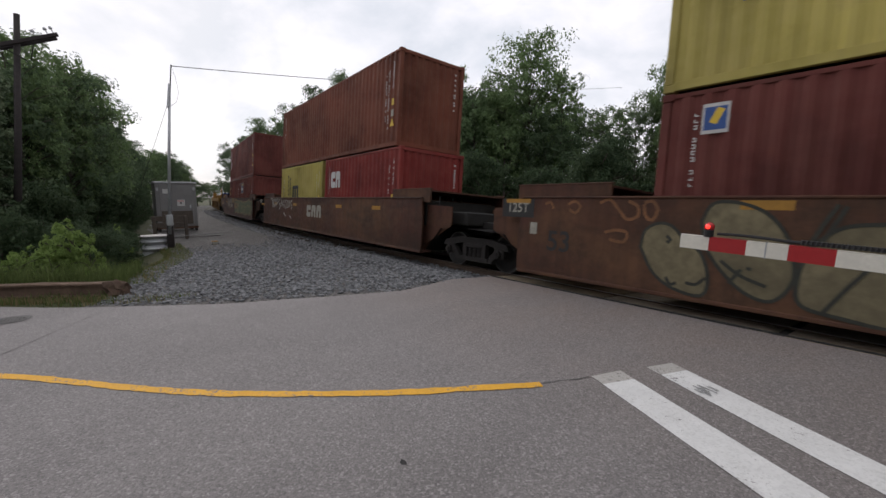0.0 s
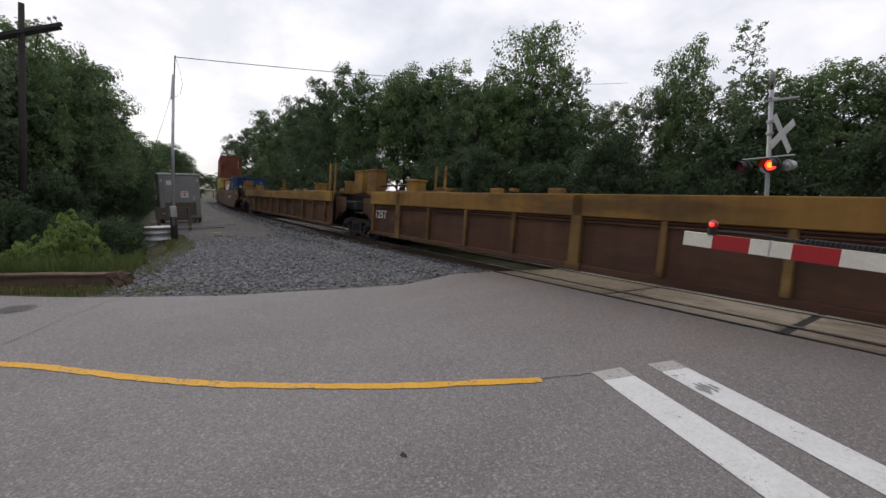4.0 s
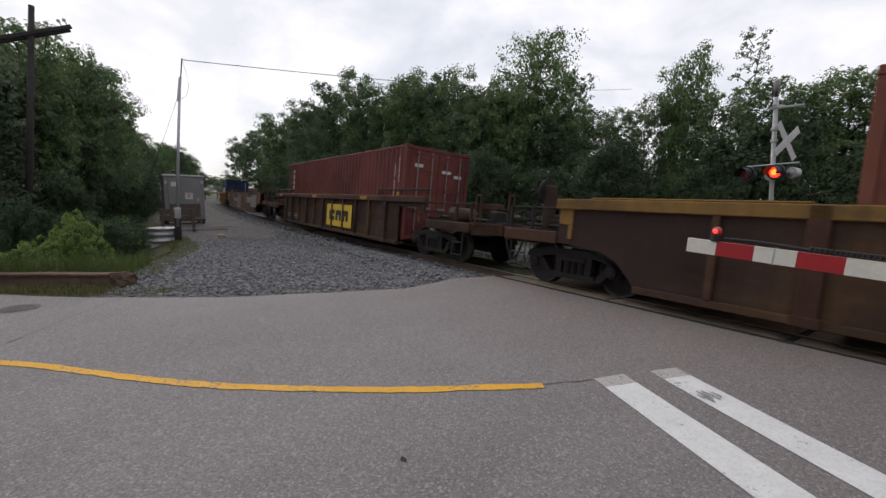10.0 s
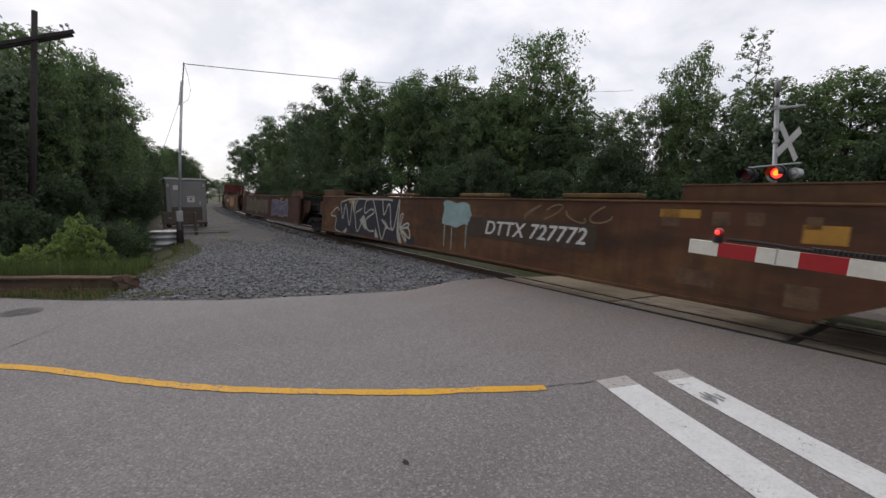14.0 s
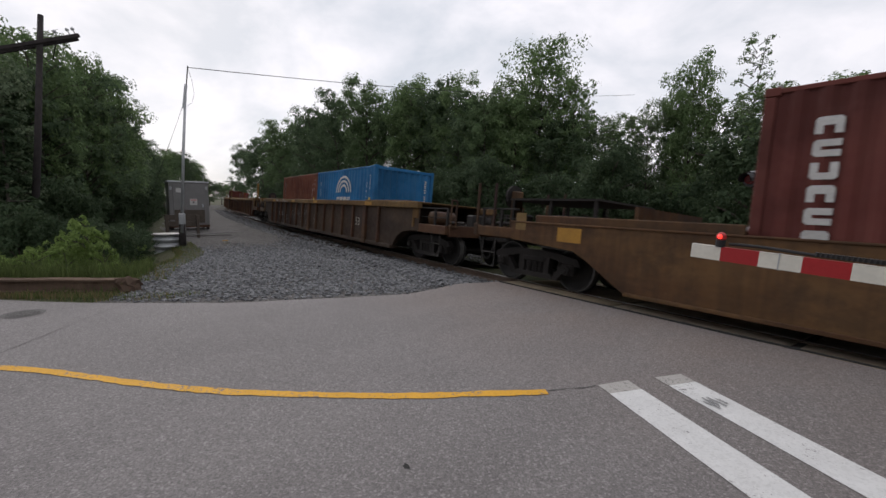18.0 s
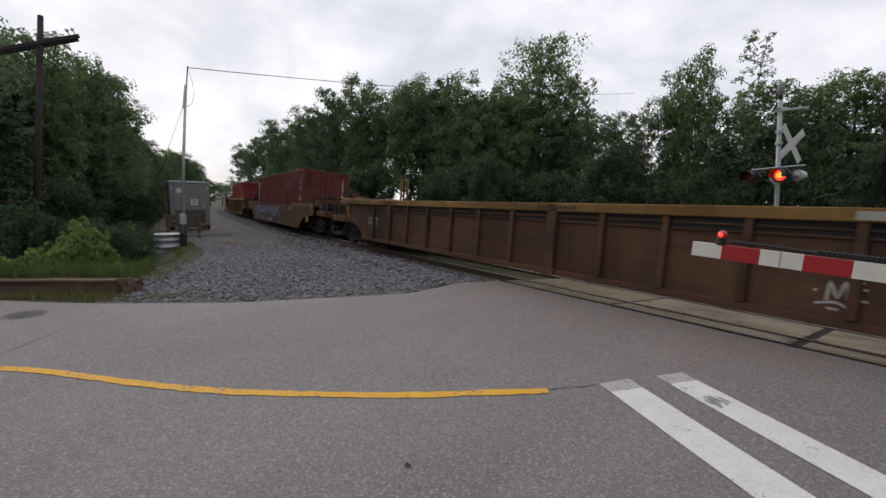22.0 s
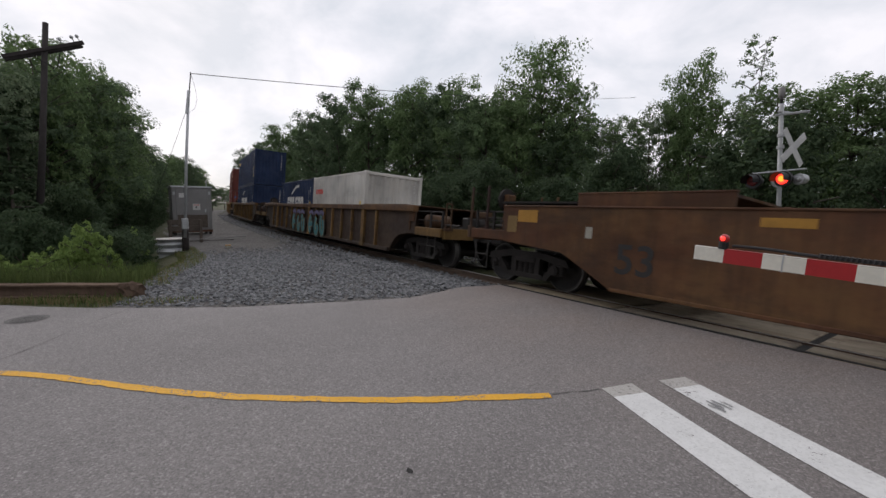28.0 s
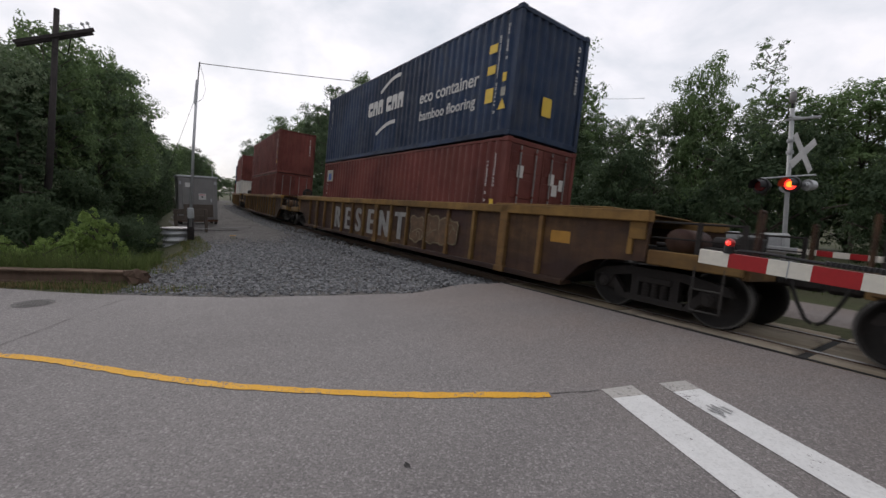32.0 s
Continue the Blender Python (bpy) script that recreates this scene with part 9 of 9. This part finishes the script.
# behind the track: kind, x, y, top, width factor
FAR = [
    ("dark", -139, 21.5, 18.0, 1.15), ("dark", -101, 17.5, 16.2, 1.5), ("oak", -86, 17.2, 17.3, 1.5), ("birch", -78, 22, 17.5, 1.6), ("dark", -62, 15.5, 15.2, 1.15),
    ("dark", -52.5, 15.2, 16.0, 1.05), ("oak", -45.5, 15.6, 16.2, 1.05), ("dark", -42.0, 18.5, 15.0, 1.0), ("maple", -39.0, 17.6, 14.9, 1.0), ("dark", -36, 18.6, 14.4, 1.0), ("maple", -32.8, 19.4, 13.9, 0.95),
    ("dark", -28.4, 18.2, 11.6, 0.95), ("oak", -26.5, 17.2, 11.2, 0.85), ("maple", -24.4, 18.6, 11.2, 0.8), ("open", -23.4, 20.6, 15.4, 1.12), ("birch", -26.8, 19.8, 12.6, 0.85), ("birch", -24.2, 20.9, 11.6, 0.9), ("airy", -21.0, 21.6, 12.2, 0.85), ("dark", -21.2, 20.5, 9.2, 0.8),
    ("birch", -19.0, 24.5, 9.0, 0.75), ("airy", -17.4, 23.6, 8.9, 0.8), ("birch", -15.2, 22.8, 9.2, 0.7), ("oak", -13.6, 23.4, 9.6, 0.5), ("maple", -12.5, 22.8, 11.7, 0.56), ("airy", -11.0, 23.4, 9.0, 0.75),
    ("bare", -9.7, 23.9, 13.2, 1.0), ("birch", -9.0, 22.2, 8.2, 0.8), ("airy", -7.4, 21.6, 8.9, 0.85), ("maple", -5.8, 22.4, 8.5, 0.7), ("airy", -4.4, 21.9, 8.7, 0.85), ("birch", -3.0, 22.2, 8.2, 0.8), ("maple", -1.6, 22.8, 8.4, 0.8), ("oak", 0.8, 23, 9, 0.85),
    ("maple", 4.5, 27, 10, 0.9), ("dark", -24, 27, 10.5, 1.0), ("dark", -31, 25, 13, 1.0), ("dark", -37, 25, 13.5, 1.05), ("dark", -44, 22.5, 15, 1.1), ("dark", -52, 21, 14.8, 1.1),
    ("dark", -41, 27.5, 10, 1.1), ("dark", -34, 29, 10, 1.1), ("dark", -28, 30, 9, 1.1), ("dark", -22.5, 29.5, 6.4, 0.9), ("dark", -18.5, 27, 5.8, 0.8), ("dark", -14.5, 27.4, 5.6, 0.8), ("dark", -11.2, 26.4, 5.8, 0.7), ("dark", -7.2, 26.6, 5.6, 0.8), ("dark", -3.0, 26.4, 5.8, 0.8), ("dark", 1.0, 27, 6.4, 0.9),
    ("dark", -60, 21.5, 14.8, 1.2), ("dark", -69, 18.8, 15.2, 1.2), ("maple", -73, 24, 15.0, 1.3), ("dark", -93, 24, 16, 1.4), ("dark", -116, 26, 16, 1.5), ("oak", -125, 30, 17, 1.5),
]
# the wood on the near side of the track
NEAR = [
    ("dark", -22.2, -13.4, 6.5, 0.8), ("dark", -24.0, -11.6, 7.2, 0.75), ("spruce", -21.2, -12.6, 6.2, 0.7), ("oak", -26.2, -10.9, 8.1, 0.8), ("dark", -25.6, -13.5, 6.9, 0.9), ("birch", -31.6, -10.8, 10.4, 0.95), ("dark", -28.8, -10.0, 8.2, 0.75), ("oak", -30.5, -13.2, 8.6, 0.9),
    ("dark", -34.0, -9.6, 9.4, 0.85), ("maple", -37.2, -8.9, 9.6, 0.8), ("birch", -40.8, -7.7, 9.3, 0.75), ("dark", -38.0, -12.0, 9.2, 0.9), ("dark", -44.5, -8.2, 8.6, 0.8), ("oak", -49.0, -7.4, 8.3, 0.75), ("dark", -55, -7.0, 7.9, 0.8), ("dark", -61, -5.6, 7.9, 0.75),
    ("maple", -67, -5.0, 8.4, 0.8), ("oak", -76, -3.0, 9.0, 0.85), ("dark", -84, -1.0, 9.4, 0.9), ("dark", -93, 1.4, 10, 0.95), ("maple", -104, 3.8, 9.6, 0.95), ("dark", -116, 6.6, 8.6, 0.85), ("dark", -132, 11.0, 7.0, 0.9), ("oak", -150, 17, 6.6, 1.1), ("spruce", -18.6, -10.6, 4.6, 0.62), ("airy", -23.6, -10.2, 8.6, 0.55), ("airy", -28.0, -9.2, 9.0, 0.55), ("birch", -20.0, -12.2, 6.4, 0.6), ("airy", -33.0, -8.4, 9.6, 0.6), ("spruce", -19.6, -11.9, 5.4, 0.75), ("spruce", -22.6, -10.9, 6.4, 0.7), ("spruce", -25.2, -9.9, 6.0, 0.62), ("birch", -21.2, -11.4, 6.8, 0.6), ("dark", -21.0, -15.5, 6.2, 0.9), ("dark", -24, -17.5, 7.2, 1.0), ("spruce", -20.4, -13.9, 5.6, 0.7),
    ("dark", -165, 25, 8, 1.5), ("dark", -175, 36, 12, 1.7), ("oak", -160, 40, 14, 1.5),
]
# unseen trees added behind and beside the camera to darken the train's near side
UNSEEN_SHADE_TREES = [("dark", 0 + i * 4.2, -34 + 4.0 * math.sin(i * 1.9) + (i * 0.9 if i > 4 else 0), 13 + 1.5 * math.sin(i * 2.3), 1.3) for i in range(11)]
UNSEEN_SHADE_TREES += [("maple", 22 + 3 * math.sin(i), -20 + i * 6.0, 12, 1.3) for i in range(7)]
for i, (kind, x, y, h, w) in enumerate(FAR + NEAR + UNSEEN_SHADE_TREES):
    plant(kind, x, y, h, w, 100 + i)
rng = random.Random(21)
for i in range(46):
    s = 6 - i * 2.6 - rng.uniform(0, 1.2)
    p, th = track_at(s)
    lat = rng.uniform(8.5, 12.5) if s > -30 else rng.uniform(6.8, 8.6)
    if p.x > -3 - 0.5:
        lat += 7
    x, y = p.x - math.sin(th) * lat, p.y + math.cos(th) * lat
    plant("shrub", x, y, rng.uniform(2.4, 4.2), rng.uniform(1.0, 1.5), 300 + i)
for i in range(26):
    x = 3.0 - i * 2.1 - rng.uniform(0, 0.8)
    plant("shrub", x, rng.uniform(24.5, 28.5), rng.uniform(2.8, 4.0), rng.uniform(1.1, 1.5), 700 + i)
for i in range(34):
    x = -14.5 - i * 2.0 - rng.uniform(0, 1.0)
    y = bank_edge(x) - rng.uniform(1.8, 4.2) - (1.2 if -30 < x < -22 else 0)
    if x > -22.5 and (y + 7.65) > -0.012 * x:
        y = -7.65 - 0.012 * x - 1.2
    plant("shrub", x, y, (rng.uniform(1.2, 2.6) + (0.6 if x < -30 else 0)) * (1.0 if x < -21 else 0.6), rng.uniform(0.8, 1.2) * (1.0 if x < -21 else 0.7), 400 + i)
for i in range(30):
    x = -13.4 - i * 0.42 - rng.uniform(0, 0.4)
    y = bank_edge(x) - rng.uniform(0.45, 2.0)
    h, w = rng.uniform(0.15, 0.75) + 0.25 * (i % 2), rng.uniform(0.4, 0.75)
    if (y + 7.65) > -0.012 * x:  # the bank stays bare in front of the pipe
        continue
    plant("shrub" if i % 3 else "fresh", x, y, h, w, 600 + i)
for i, (x, y, h, w) in enumerate([(-12.2, -8.4, 1.32, 0.6), (-11.9, -8.12, 1.0, 0.42), (-12.5, -8.75, 0.95, 0.55), (-11.9, -8.75, 0.8, 0.45), (-12.0, -9.25, 0.68, 0.6), (-12.9, -9.3, 0.7, 0.7), (-12.7, -9.9, 0.66, 0.7), (-13.2, -10.6, 0.7, 0.8), (-12.2, -10.4, 0.55, 0.6), (-14.6, -11.2, 0.8, 0.9), (-15.6, -8.4, 0.35, 0.7), (-13.0, -11.6, 0.7, 0.8)]):
    plant("fresh", x, y, h, w, 500 + i)
for src, x, y, z, k, w, turn in PENDING:
    src.matrix_basis = pose(x, y, z, rz=turn)
    src.scale = (w, w, k)


def blades(name, spots, size, material, seed, label):
    """Grass as thin bent blades: spots are (x, y, z, height)."""
    rng = random.Random(seed)
    vs, fs = [], []
    for x, y, z, h in spots:
        a = rng.uniform(0, 6.28)
        c, s = math.cos(a), math.sin(a)
        lean = rng.uniform(0.1, 0.6) * h
        b = len(vs)
        w = size * rng.uniform(0.7, 1.3)
        vs += [(x - s * w, y + c * w, z), (x + s * w, y - c * w, z), (x + c * lean * 0.4 + s * w * 0.7, y + s * lean * 0.4 - c * w * 0.7, z + h * 0.6), (x + c * lean * 0.4 - s * w * 0.7, y + s * lean * 0.4 + c * w * 0.7, z + h * 0.6), (x + c * lean, y + s * lean, z + h)]
        fs += [(b, b + 1, b + 2, b + 3), (b + 3, b + 2, b + 4)]
    me = bpy.data.meshes.new(name)
    me.from_pydata(vs, [], fs)
    me.materials.append(material)
    return tagged(new(name, me), label, "grass", kind="stuff")


rng = random.Random(31)
tall, short = [], []
while len(tall) < 9000:
    x = rng.uniform(-16, -9.6)
    y = rng.uniform(-16, -7.2)
    e = bank_edge(x) if x < -9.6 else -7.6
    road = edge_x(LEFT_EDGE, y) - 0.55
    if x > road or y > bank_edge(x) - 0.05:
        continue
    d = road - x
    tall.append((x, y, ground_z(x, y) - 0.02, rng.uniform(0.18, 0.5) * min(1.0, 0.35 + d * 0.5)))
blades("tall_grass", tall, 0.008, GRASS, 1, "tall green grass and weeds on the verge")
while len(short) < 7000:
    x = rng.uniform(-22, -8.6)
    y = rng.uniform(-12, -5.0)
    road = edge_x(LEFT_EDGE, y)
    edge = bank_edge(x)
    if x > -10.5:
        if not road - 0.75 < x < road - 0.12:
            continue
    elif abs(y - edge) > 0.45:
        continue
    short.append((x, y, ground_z(x, y), rng.uniform(0.04, 0.16)))
blades("verge_grass", short[:4500], 0.006, GRASS, 2, "short green grass between the beam and the road")
blades("dry_grass", short[4500:], 0.006, DRY, 3, "short dry yellowed grass along the gravel edge")
thatch, clumps = [], []
for i in range(3600):
    s, d = rng.uniform(-0.1, 6.4), rng.uniform(0.1, 0.42)
    x, y = -9.72 - s * 0.5225 + d * 0.8526, -7.72 - s * 0.8526 - d * 0.5225
    thatch.append((x, y, ground_z(x, y) - 0.01, rng.uniform(0.04, 0.11)))
blades("dry_grass", thatch, 0.008, DRY, 5, "matted dry grass under the rusty beam")
for i in range(2600):
    s, d = rng.uniform(0.3, 6.4), rng.uniform(0.15, 0.9)
    x, y = -9.72 - s * 0.5225 - d * 0.8526, -7.72 - s * 0.8526 + d * 0.5225
    clumps.append((x, y, ground_z(x, y) - 0.02, rng.uniform(0.35, 0.75)))
blades("tall_grass", clumps, 0.008, GRASS, 6, "tall green grass standing behind the rusty beam")
far_grass = []
for i in range(9000):
    s = 8 - rng.random() * 60
    lat = rng.uniform(4.2, 12)
    p, th = track_at(s)
    x, y = p.x - math.sin(th) * lat, p.y + math.cos(th) * lat
    if x > -6.2 and (y < 4.6 or x > (y - 4.6) * 1.0 - 0.6) or lat < 7.5 and s > -22:
        continue
    far_grass.append((x, y, ground_z(x, y), rng.uniform(0.15, 0.6)))
blades("tall_grass", far_grass, 0.014, GRASS, 4, "rough grass between the track and the trees")

motions()
